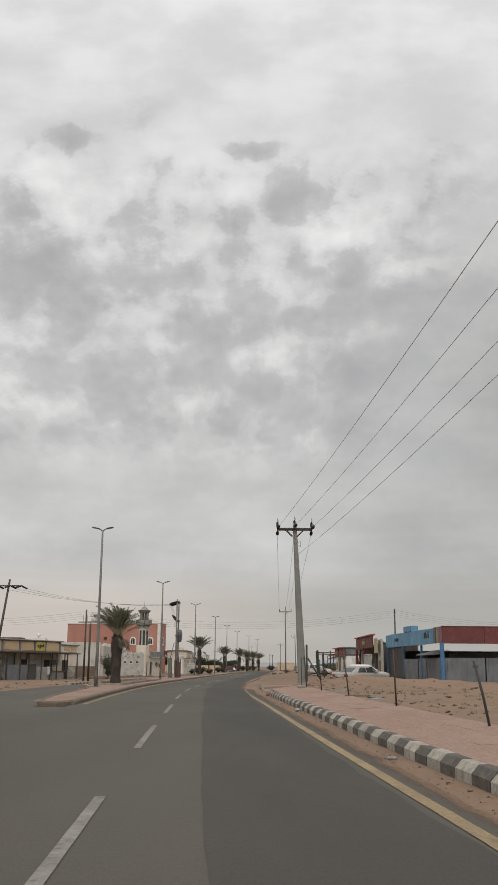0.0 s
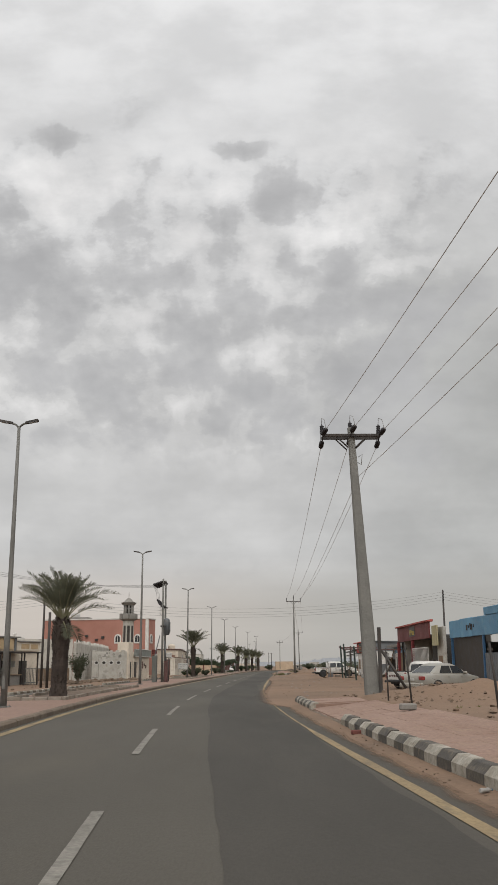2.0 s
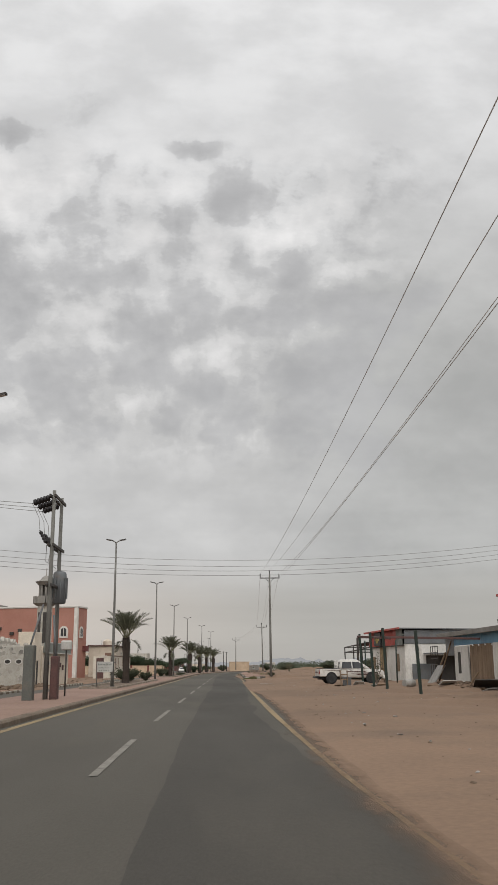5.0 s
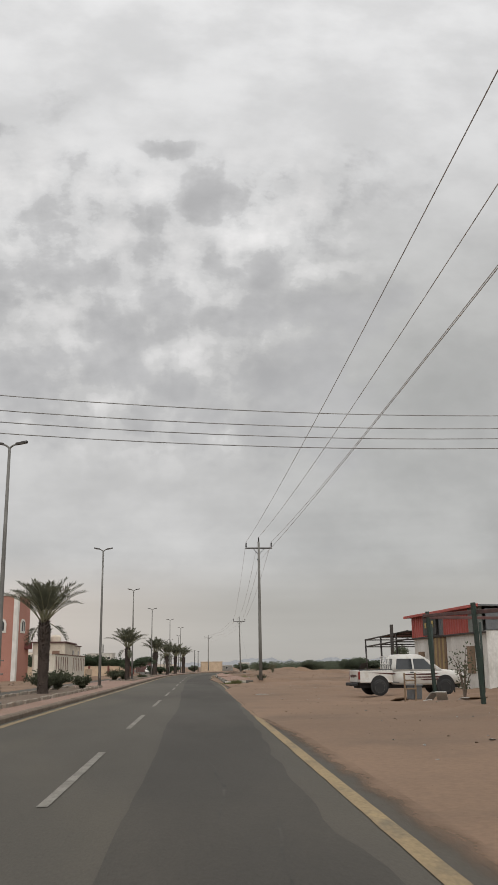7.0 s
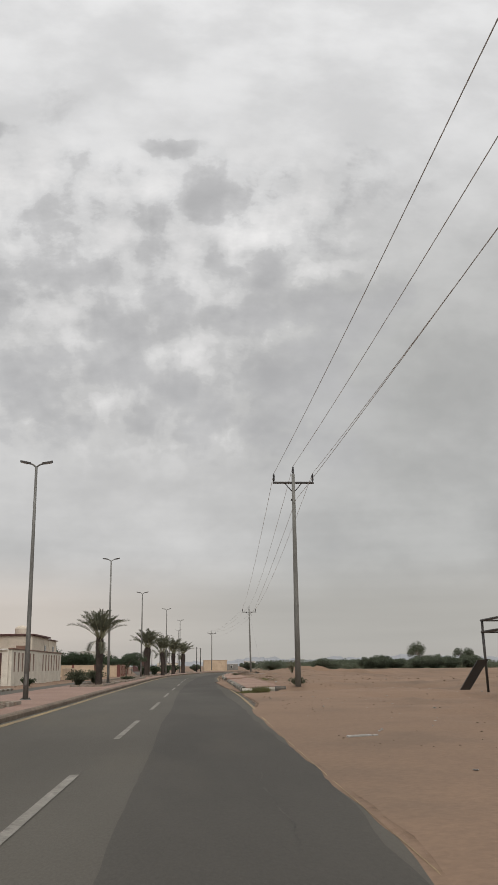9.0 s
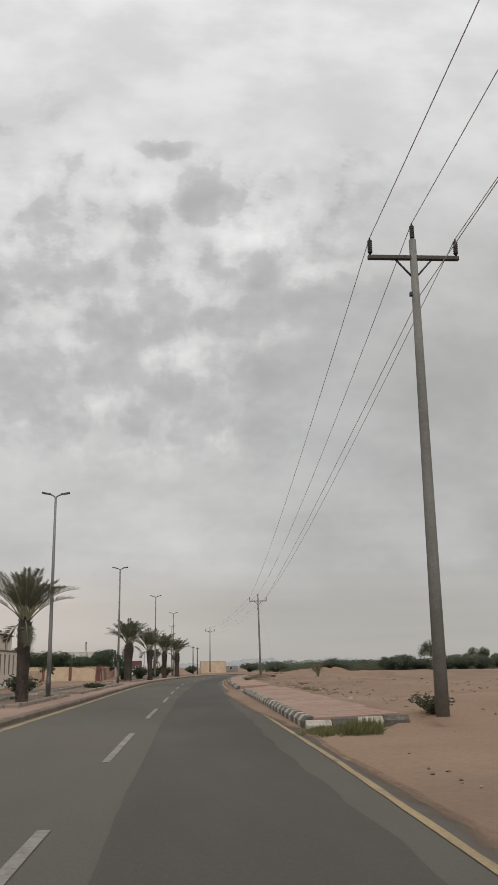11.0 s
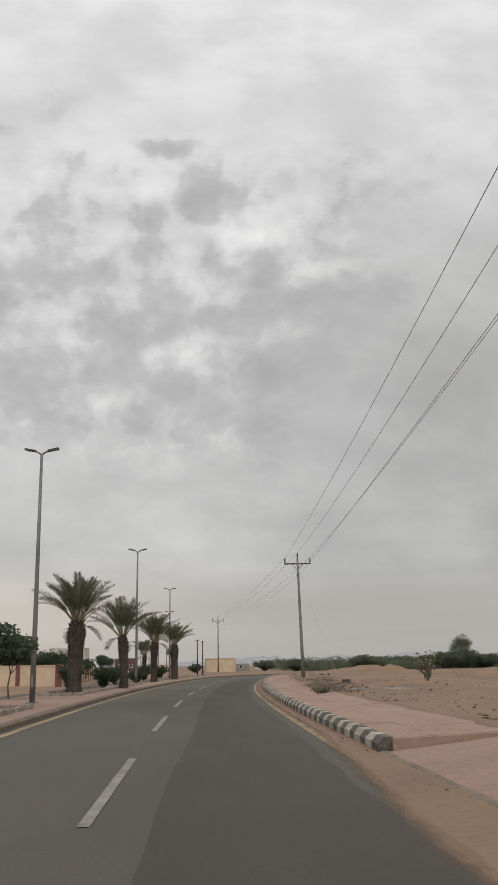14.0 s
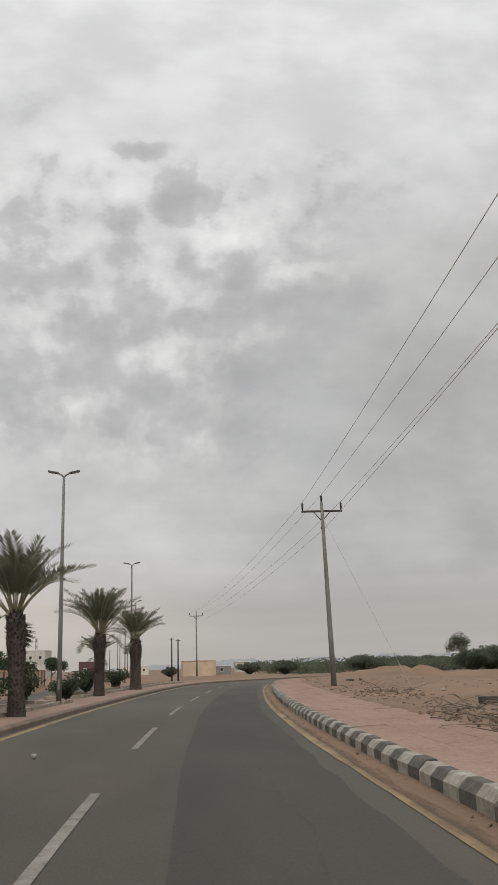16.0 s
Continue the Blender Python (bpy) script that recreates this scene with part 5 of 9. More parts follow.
def lattice_mast(x, y, h):
    """A thin lattice mast far beyond the houses."""
    t = thing("lattice_mast", x, y, -0.3, 12, "thin grey lattice mast far behind the houses", "mast")
    for sx in (-1, 1):
        for sy in (-1, 1):
            bm = bmesh.new()
            tube(bm, [(sx * 0.55, sy * 0.55, 0), (sx * 0.16, sy * 0.16, h)], 0.06, 5)
            part("leg", bm, GALV, t)
    n = 7
    for k in range(n):
        a, b = 0.55 - 0.39 * k / n, 0.55 - 0.39 * (k + 1) / n
        for s in (-1, 1):
            bm = bmesh.new()
            tube(bm, [(-a * s, -a, h * k / n), (b * s, -b, h * (k + 1) / n)], 0.05, 4)
            part("brace", bm, GALV, t)
    bm = bmesh.new()
    box(bm, -0.4, 0.4, -0.4, 0.4, h - 0.2, h, 0.05)
    part("platform", bm, GALV, t)


lattice_mast(-24.7, 480.9, 10.9)

# ---- palms, trees, bushes ----
def blade(bm, base, tip, width, normal, mi=0):
    """A narrow leaf blade of two triangles with a slight fold."""
    side = (tip - base).cross(normal)
    if side.length < 1e-6:
        return
    side = side.normalized() * width
    mid = base.lerp(tip, 0.4)
    a, b, c, d = bm.verts.new(base), bm.verts.new(mid + side), bm.verts.new(tip), bm.verts.new(mid - side)
    bm.faces.new((a, b, c)).material_index = mi
    bm.faces.new((a, c, d)).material_index = mi


def trunk_swell(k):
    """Girth along a date palm's trunk: a broad foot, a waist, a shaggy bulge under the crown."""
    return float(np.interp(k, [0, 0.06, 0.3, 0.6, 0.82, 0.94, 1.0], [1.05, 0.94, 0.84, 0.92, 1.08, 0.95, 0.6]))


def palm_variant(seed, trunk_h, spread, n_fronds, girth=0.34):
    rng = random.Random(seed)
    trunk = bmesh.new()
    pts, lean = [], (rng.uniform(-0.12, 0.12), rng.uniform(-0.12, 0.12))
    n = 10
    rings = []
    for i in range(n + 1):
        k = i / n
        r = girth * trunk_swell(k) * rng.uniform(0.95, 1.05)
        ring = []
        for j in range(14):
            a = 2 * math.pi * j / 14
            rr = r * rng.uniform(0.93, 1.07)
            ring.append(trunk.verts.new((lean[0] * k * k + rr * math.cos(a), lean[1] * k * k + rr * math.sin(a), -0.1 + (trunk_h + 0.1) * k)))
        rings.append(ring)
    for a, b in zip(rings, rings[1:]):
        for j in range(14):
            trunk.faces.new((a[j], a[(j + 1) % 14], b[(j + 1) % 14], b[j]))
    trunk.faces.new(rings[-1])
    # stubs of old leaf bases, in a spiral
    count = int(trunk_h * 105)
    for i in range(count):
        k = (i + 0.5) / count
        a = i * 2.399963 + rng.uniform(-0.15, 0.15)
        r = girth * trunk_swell(k) - 0.01
        z = trunk_h * k + rng.uniform(-0.02, 0.02)
        c = Vector((lean[0] * k * k, lean[1] * k * k, z))
        out, tan = Vector((math.cos(a), math.sin(a), 0)), Vector((-math.sin(a), math.cos(a), 0))
        w, ln, pr = rng.uniform(0.03, 0.055), rng.uniform(0.07, 0.17), rng.uniform(0.015, 0.075) * (0.45 + 1.2 * k)
        base = c + out * (r - 0.03)
        tip = c + out * (r + pr) + Vector((0, 0, ln))
        v = [trunk.verts.new(p) for p in (base - tan * w, base + tan * w, tip + tan * w * 0.55, tip - tan * w * 0.55, base - out * 0.03 + Vector((0, 0, ln * 0.7)))]
        for f in ((0, 1, 2, 3), (3, 2, 4), (1, 4, 2), (0, 3, 4)):
            trunk.faces.new([v[q] for q in f])
    crown = bmesh.new()
    top = Vector((lean[0], lean[1], trunk_h))
    for i in range(n_fronds):
        f = i / n_fronds
        a = i * 2.399963 + rng.uniform(-0.2, 0.2)
        elev = radians(88 - 46 * f ** 0.9 + rng.uniform(-7, 7))
        ln = spread * rng.uniform(0.80, 1.0) * (0.86 + 0.25 * min(1, f * 2))
        bend = radians(rng.uniform(38, 66)) * (0.6 + 0.6 * f)
        twist = rng.uniform(-0.35, 0.35)
        if i >= n_fronds - 2:
            # an old frond hanging beside the trunk
            elev, bend, ln = radians(rng.uniform(-45, -20)), radians(40), ln * 0.5
        p = top + Vector((math.cos(a), math.sin(a), 0)) * 0.14 + Vector((0, 0, rng.uniform(-0.15, 0.1)))
        segs, pts, dirs = 13, [], []
        for s in range(segs + 1):
            e = elev - bend * (s / segs) ** 1.3
            d = Vector((math.cos(a + twist * s / segs) * math.cos(e), math.sin(a + twist * s / segs) * math.cos(e), math.sin(e)))
            pts.append(p.copy())
            dirs.append(d)
            p = p + d * ln / segs
        dry = 0
        tube(crown, pts, 0.030, 4, 0.006, False, dry or 2)
        for s in range(4, segs + 1):
            for half in (0.0, 0.25, 0.5, 0.75):
                if s == segs and half:
                    continue
                q = pts[s] if not half else pts[s].lerp(pts[s + 1], half)
                d = dirs[s]
                upv = Vector((0, 0, 1))
                side = d.cross(upv)
                side = side.normalized() if side.length > 0.05 else Vector((math.sin(a), -math.cos(a), 0))
                nrm = side.cross(d).normalized()
                k = (s + half - 2) / (segs - 2)
                ll = 0.50 * spread / 2.2 * math.sin(math.pi * (0.16 + 0.68 * k)) * rng.uniform(0.8, 1.1)
                for sg in (-1, 1):
                    dirn = (side * sg * 0.85 + d * (0.45 + 0.55 * k) + nrm * rng.uniform(0.25, 0.7)).normalized()
                    tip = q + dirn * ll - Vector((0, 0, ll * rng.uniform(0.0, 0.12)))
                    blade(crown, q, tip, 0.0175, nrm, dry)
    return trunk, crown


PALM_MESH = {}


def palm(x, y, z, variant, rz, scale, label):
    t = thing("date_palm", x, y, z, rz, label, "palm tree", "median palms")
    if variant not in PALM_MESH:
        tr, cr = palm_variant(*variant)
        a, b = part("trunk", tr, BARK, t), part("crown", cr, [FROND, FROND_DRY, PETIOLE], t)
        PALM_MESH[variant] = (a.data, b.data)
    else:
        for nm, me in zip(("trunk", "crown"), PALM_MESH[variant]):
            new(nm, me).parent = t
    t.scale = (scale, scale, scale)
    return t


PV = [(101, 3.2, 2.3, 38, 0.37), (202, 3.1, 2.15, 30, 0.25), (303, 3.05, 2.5, 34, 0.28)]
palm(-9.15, 65.4, 0.14, PV[0], 20, 1.02, "tall date palm with a rough trunk in the median")
palm(-6.95, 136.2, 0.14, PV[1], 110, 1.12, "date palm with open fronds beside low bushes")
palm(-4.45, 181.5, 0.14, PV[1], 250, 1.0, "shorter date palm with drooping side fronds")
palm(-2.05, 232.0, 0.14, PV[0], 75, 1.06, "large date palm with a thick rough trunk")
palm(-0.1, 242.0, 0.14, PV[2], 10, 0.98, "date palm with spreading fronds in the median")
palm(1.5, 261.5, 0.14, PV[2], 140, 1.02, "date palm with spreading fronds in the median")
palm(3.3, 274.5, 0.14, PV[0], 200, 0.98, "date palm with dense fronds near the bend")
palm(0.2, 290.0, -0.2, PV[1], 300, 0.9, "far date palm beyond the median")


def branching(bm, base, direction, length, r, depth, rng, tips, spread=0.75, gravity=0.0):
    end = base + direction * length
    midp = base.lerp(end, 0.5) + Vector((rng.uniform(-1, 1), rng.uniform(-1, 1), rng.uniform(-0.3, 0.3))) * length * 0.06
    tube(bm, [base, midp, end], r, 6, r * 0.62, False)
    if depth == 0:
        tips.append((end, direction))
        return
    for k in range(rng.choice((2, 3)) if depth > 1 else 3):
        d = (direction + Vector((rng.gauss(0, spread), rng.gauss(0, spread), rng.gauss(0.05, 0.32) - gravity))).normalized()
        branching(bm, end, d, length * rng.uniform(0.55, 0.85), r * 0.6, depth - 1, rng, tips, spread, gravity)


def leaf_cloud(bm, centre, radius, count, size, rng, squash=0.7):
    for _ in range(count):
        v = Vector((rng.gauss(0, 1), rng.gauss(0, 1), rng.gauss(0, 1))).normalized() * radius * rng.random() ** 0.45
        v.z *= squash
        p = centre + v
        d = Vector((rng.uniform(-1, 1), rng.uniform(-1, 1), rng.uniform(-0.7, 0.7))).normalized()
        n = d.orthogonal().normalized()
        s = size * rng.uniform(0.6, 1.3)
        blade(bm, p - d * s * 0.5, p + d * s * 0.5, s * 0.28, n)


def tree(name, x, y, z, h, crown_r, seed, label, category="tree", leaf=LEAF, leaves=42, size=0.16, flat=0.75, trunk_f=0.42, group="", r=0.07, spread=0.75):
    rng = random.Random(seed)
    t = thing(name, x, y, z, rng.uniform(0, 360), label, category, group)
    wood, tips = bmesh.new(), []
    branching(wood, Vector((0, 0, -0.1)), Vector((rng.uniform(-0.08, 0.08), rng.uniform(-0.08, 0.08), 1)).normalized(), h * trunk_f + 0.1, r, 3, rng, tips, spread)
    zs = [p.z for p, _ in tips]
    rs = max(math.hypot(p.x, p.y) for p, _ in tips)
    fz, fr = (h * 0.90) / max(zs), crown_r * 0.85 / max(0.1, rs)
    for v in wood.verts:
        k = max(0.0, min(1.0, (v.co.z / (h * trunk_f)) - 0.6))
        v.co.x *= 1 + (fr - 1) * k
        v.co.y *= 1 + (fr - 1) * k
        v.co.z *= 1 + (fz - 1) * k
    part("trunk", wood, TWIG, t)
    cr = bmesh.new()
    for p, d in tips:
        k = max(0.0, min(1.0, (p.z / (h * trunk_f)) - 0.6))
        q = Vector((p.x * (1 + (fr - 1) * k), p.y * (1 + (fr - 1) * k), p.z * (1 + (fz - 1) * k)))
        leaf_cloud(cr, q, crown_r * rng.uniform(0.26, 0.42), leaves, size, rng, flat)
    part("crown", cr, leaf, t)
    return t


def bush(name, x, y, z, h, r, seed, label, leaf=LEAF, stems=14, leaves=45, size=0.10, category="bush", group=""):
    """A shrub of many arching stems with leaves along them."""
    rng = random.Random(seed)
    t = thing(name, x, y, z, 0, label, category, group)
    wood, cr = bmesh.new(), bmesh.new()
    for i in range(stems):
        a = 2 * math.pi * i / stems + rng.uniform(-0.3, 0.3)
        ln, out = h * rng.uniform(0.75, 1.15), r * rng.uniform(0.35, 1.0)
        pts = [Vector((math.cos(a) * out * k ** 1.2, math.sin(a) * out * k ** 1.2, -0.05 + ln * (k - 0.28 * k * k) / 0.72 * (1 - 0.25 * out / r * k))) for k in (0, 0.25, 0.5, 0.75, 1)]
        tube(wood, pts, 0.02 * h, 5, 0.006, False)
        for j, p in enumerate(pts[1:]):
            leaf_cloud(cr, p, 0.17 * (h + r) * (0.5 + 0.16 * j), leaves // 2 + 6, size * 1.25, rng, 0.8)
    part("stems", wood, TWIG, t)
    part("leaves", cr, leaf, t)
    return t


tree("median_tree", -3.95, 216.8, 0.15, 2.6, 2.1, 5, "small spreading tree with drooping green leaves in the bed", leaves=170, flat=0.45, trunk_f=0.48, r=0.05)
tree("median_tree", -4.2, 226.5, 0.15, 2.5, 1.5, 6, "small round-crowned tree in the median bed", leaves=150, flat=0.6, trunk_f=0.42, r=0.05)
tree("median_tree", -5.6, 199.0, 0.15, 1.7, 0.9, 7, "thin young tree with sparse leaves in the median", leaves=20, flat=0.7, trunk_f=0.4, r=0.03)
for bx_, by_, bh_, br_, bs_, lab_ in (
        (-7.3, 140.0, 1.5, 1.3, 1, "straggling dark green bush beside a palm"), (-7.0, 143.5, 1.25, 1.1, 2, "straggling dark green bush beside a palm"),
        (-5.9, 146.8, 1.0, 0.8, 3, "low straggling bush at the end of a bed"), (-5.5, 178.0, 1.3, 0.9, 4, "dark bush of long leaves at a palm's foot"),
        (-5.0, 185.0, 1.2, 0.9, 5, "dark bush of long leaves at a palm's foot"), (-2.6, 236.0, 1.9, 1.1, 6, "tall dark bush behind a palm trunk"),
        (-1.3, 241.5, 1.7, 1.1, 7, "tall dark bush behind a palm trunk"), (-1.2, 252.5, 1.7, 1.0, 8, "dark bush between two palms"),
        (0.3, 256.0, 1.3, 1.0, 9, "low bush with pale flowers between palms"), (0.6, 266.5, 1.9, 1.2, 10, "dense dark bush at a palm's foot"),
        (1.9, 280.0, 1.8, 1.3, 11, "dense dark bush near the end of the median"),
        (-17.6, 119.0, 3.9, 1.3, 13, "grey-green bush against the old wall"), (-11.9, 201.0, 1.0, 0.9, 14, "low bush by the white wall"), (-3.4, 206.5, 0.35, 0.9, 15, "low creeping plant in the bed")):
    bush("bush", bx_, by_, 0.15 if bx_ > -8 else -0.33, bh_ * 0.72, br_ * 0.78, bs_, lab_, leaves=70 if bx_ < -15 else 60, size=0.14 if bx_ < -15 else 0.11, leaf=LEAF if by_ > 230 or -15 < bx_ < -8 else LEAF_GREY, group="median bushes" if bx_ > -8 else "verge bushes")

# trees behind the tan wall and beyond
for i_, (tx_, ty_, th_, tr_) in enumerate(((-30.0, 305, 4.6, 3.0), (-17.0, 306, 4.3, 3.0), (-7.0, 330, 3.2, 2.2), (-52, 290, 4.5, 3.2), (-30, 214, 5.6, 2.6), (16.3, 116.0, 4.4, 0.9), (28.0, 74.0, 5.4, 2.6), (34.0, 80.0, 5.6, 2.8), (30.0, 100.0, 5.0, 2.6))):
    tree("garden_tree", tx_, ty_, gz(tx_, ty_), th_, tr_, 40 + i_, "bushy green tree behind the boundary wall" if ty_ > 200 else "bushy green tree behind the stalls", leaves=150, size=0.28 if ty_ > 200 else 0.2, flat=0.8, trunk_f=0.35, r=0.12)
for i_, (tx_, ty_, th_, tr_) in enumerate(((-46, 303, 3.8, 3.4), (-41, 302, 4.2, 3.4), (-36, 303, 3.7, 3.2), (-26.5, 300, 4.3, 3.4), (-22.5, 301, 4.6, 3.2), (-19.0, 299, 4.2, 3.2), (-14.5, 300, 3.8, 3.0), (-11.0, 303, 3.3, 2.6), (-9.2, 308, 2.9, 2.2))):
    bush("garden_shrub", tx_, ty_, gz(tx_, ty_), th_, tr_, 140 + i_, "tall dense green shrub behind the tan boundary wall", leaf=LEAF, stems=20, leaves=150, size=0.26, category="shrub", group="garden shrubs")

# field trees and the distant scrub, distance haze painted into their leaf colour
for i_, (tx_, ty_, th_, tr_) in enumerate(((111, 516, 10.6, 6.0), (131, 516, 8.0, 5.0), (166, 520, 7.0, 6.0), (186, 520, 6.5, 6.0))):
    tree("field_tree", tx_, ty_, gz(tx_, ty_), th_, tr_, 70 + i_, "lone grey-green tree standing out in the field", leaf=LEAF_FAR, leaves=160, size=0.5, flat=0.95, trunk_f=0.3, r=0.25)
for i_, (bx_, by_, bh_, br_) in enumerate(((49.0, 338, 2.7, 2.4), (52.0, 339, 3.1, 2.6), (55.6, 338, 2.6, 2.3), (62.0, 340, 2.9, 2.7), (66.0, 342, 3.2, 2.9), (71.0, 345, 2.9, 2.8), (77.0, 348, 3.2, 3.0), (49.2, 400, 2.9, 3.9), (33.0, 402, 2.5, 2.6), (26.0, 404, 2.1, 2.2), (62, 422, 2.9, 4.0), (76, 440, 3.0, 4.5), (10.6, 421, 2.0, 1.5))):
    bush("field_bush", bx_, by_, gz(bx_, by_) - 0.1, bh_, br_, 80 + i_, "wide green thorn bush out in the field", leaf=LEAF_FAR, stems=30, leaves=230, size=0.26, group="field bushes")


def scrub_belt():
    rng = random.Random(9)
    bm = bmesh.new()
    for i in range(330):
        if i < 230:
            x = rng.uniform(33, 260)
            y = 384 + rng.uniform(0, 50) + x * 0.14
            h, r = rng.uniform(2.3, 3.9), rng.uniform(2.6, 5.6)
            n, size = 620, 0.42
        else:
            x = rng.uniform(48, 440)
            y = 470 + rng.uniform(0, 220) + x * 0.12
            h, r, n, size = rng.uniform(3.0, 5.0), rng.uniform(3.5, 8.0), 260, 0.95
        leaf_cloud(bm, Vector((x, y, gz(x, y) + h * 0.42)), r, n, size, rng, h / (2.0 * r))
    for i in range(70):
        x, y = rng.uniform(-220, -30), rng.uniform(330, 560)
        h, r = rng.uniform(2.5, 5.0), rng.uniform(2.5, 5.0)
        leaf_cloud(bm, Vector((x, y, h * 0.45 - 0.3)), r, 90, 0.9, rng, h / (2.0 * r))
    tagged(link_mesh("distant_scrub", bm, LEAF_FAR), "green belt of scrub and trees along the horizon, coloured pale for haze", "scrub", kind="stuff")


scrub_belt()


def mountains():
    rng = random.Random(4)
    bm = bmesh.new()
    for dist, amp, a0, a1, seed in ((3300, 28, -4, 40, 1), (3000, 17, 4, 48, 2)):
        rows = []
        n = 240
        for i in range(n + 1):
            az = radians(a0 + (a1 - a0) * i / n)
            f = i / n
            h = amp * (0.30 + 0.32 * math.sin(f * 9 + seed) * math.sin(f * 23 + seed * 2) + 0.22 * math.sin(f * 61 + seed) + 0.10 * rng.uniform(-1, 1)) + 12
            peak = math.exp(-((math.degrees(az) - 7.7) / 0.75) ** 2) + 0.8 * math.exp(-((math.degrees(az) - 6.6) / 0.4) ** 2)
            h += 11 * peak * (0.75 + 0.25 * math.sin(f * 240)) if seed == 1 else 0
            h = max(3, h) * min(1, f * 7, (1 - f) * 5)
            c = (dist * math.sin(az), dist * math.cos(az))
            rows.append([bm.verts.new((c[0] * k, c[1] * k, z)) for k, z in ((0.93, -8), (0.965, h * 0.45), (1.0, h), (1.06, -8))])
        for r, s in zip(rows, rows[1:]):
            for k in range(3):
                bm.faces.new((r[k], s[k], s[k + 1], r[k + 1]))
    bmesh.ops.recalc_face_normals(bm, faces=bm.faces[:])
    # no haze in the air here: the hills carry it as colour
    tagged(link_mesh("far_hills", bm, HAZED_ROCK), "hills on the horizon, coloured pale blue-grey for haze", "hills", kind="structure")


mountains()

# ---- stalls and houses on the right ----
def bx(name, parent, material, x0, x1, y0, y1, z0, z1, ch=0.01, label=""):
    bm = bmesh.new()
    box(bm, min(x0, x1), max(x0, x1), min(y0, y1), max(y0, y1), z0, z1, ch)
    return part(name, bm, material, parent, label)


def ribbed(name, parent, material, x, y0, y1, z0, z1, pitch=0.22, depth=0.03, along="y", label=""):
    """A sheet of trapezoid-ribbed metal standing on a line."""
    bm = bmesh.new()
    pts = []
    n = max(2, int(abs(y1 - y0) / pitch))
    for i in range(n):
        for f, d in ((0.0, 0), (0.35, 0), (0.45, depth), (0.9, depth)):
            pts.append((y0 + (y1 - y0) * (i + f) / n, d))
    pts.append((y1, 0))
    front = [[bm.verts.new((x - d, p, z) if along == "y" else (p, x - d, z)) for p, d in pts] for z in (z0, z1)]
    backv = [[bm.verts.new((x + 0.03, p, z) if along == "y" else (p, x + 0.03, z)) for p, d in (pts[0], pts[-1])] for z in (z0, z1)]
    for i in range(len(pts) - 1):
        bm.faces.new((front[0][i], front[0][i + 1], front[1][i + 1], front[1][i]))
    bm.faces.new((backv[0][0], backv[0][1], backv[1][1], backv[1][0]))
    bmesh.ops.recalc_face_normals(bm, faces=bm.faces[:])
    return part(name, bm, material, parent, label)


def scribble(parent, x, y0, y1, z0, z1, material, seed, along="y", n=5, name="lettering"):
    """Unreadable painted writing: plain bars of its size and colour."""
    rng = random.Random(seed)
    w = (y1 - y0) / n
    for i in range(n):
        a, b = y0 + w * (i + 0.12), y0 + w * (i + 0.12 + rng.uniform(0.45, 0.75))
        c = z0 + (z1 - z0) * rng.choice((0.0, 0.0, 0.3))
        d = c + (z1 - c) * rng.uniform(0.5, 1.0)
        bm = bmesh.new()
        if along == "y":
            box(bm, x - 0.02, x + 0.004, min(a, b), max(a, b), c, d, 0.005)
        else:
            box(bm, min(a, b), max(a, b), x - 0.02, x + 0.004, c, d, 0.005)
        part(name, bm, material, parent)


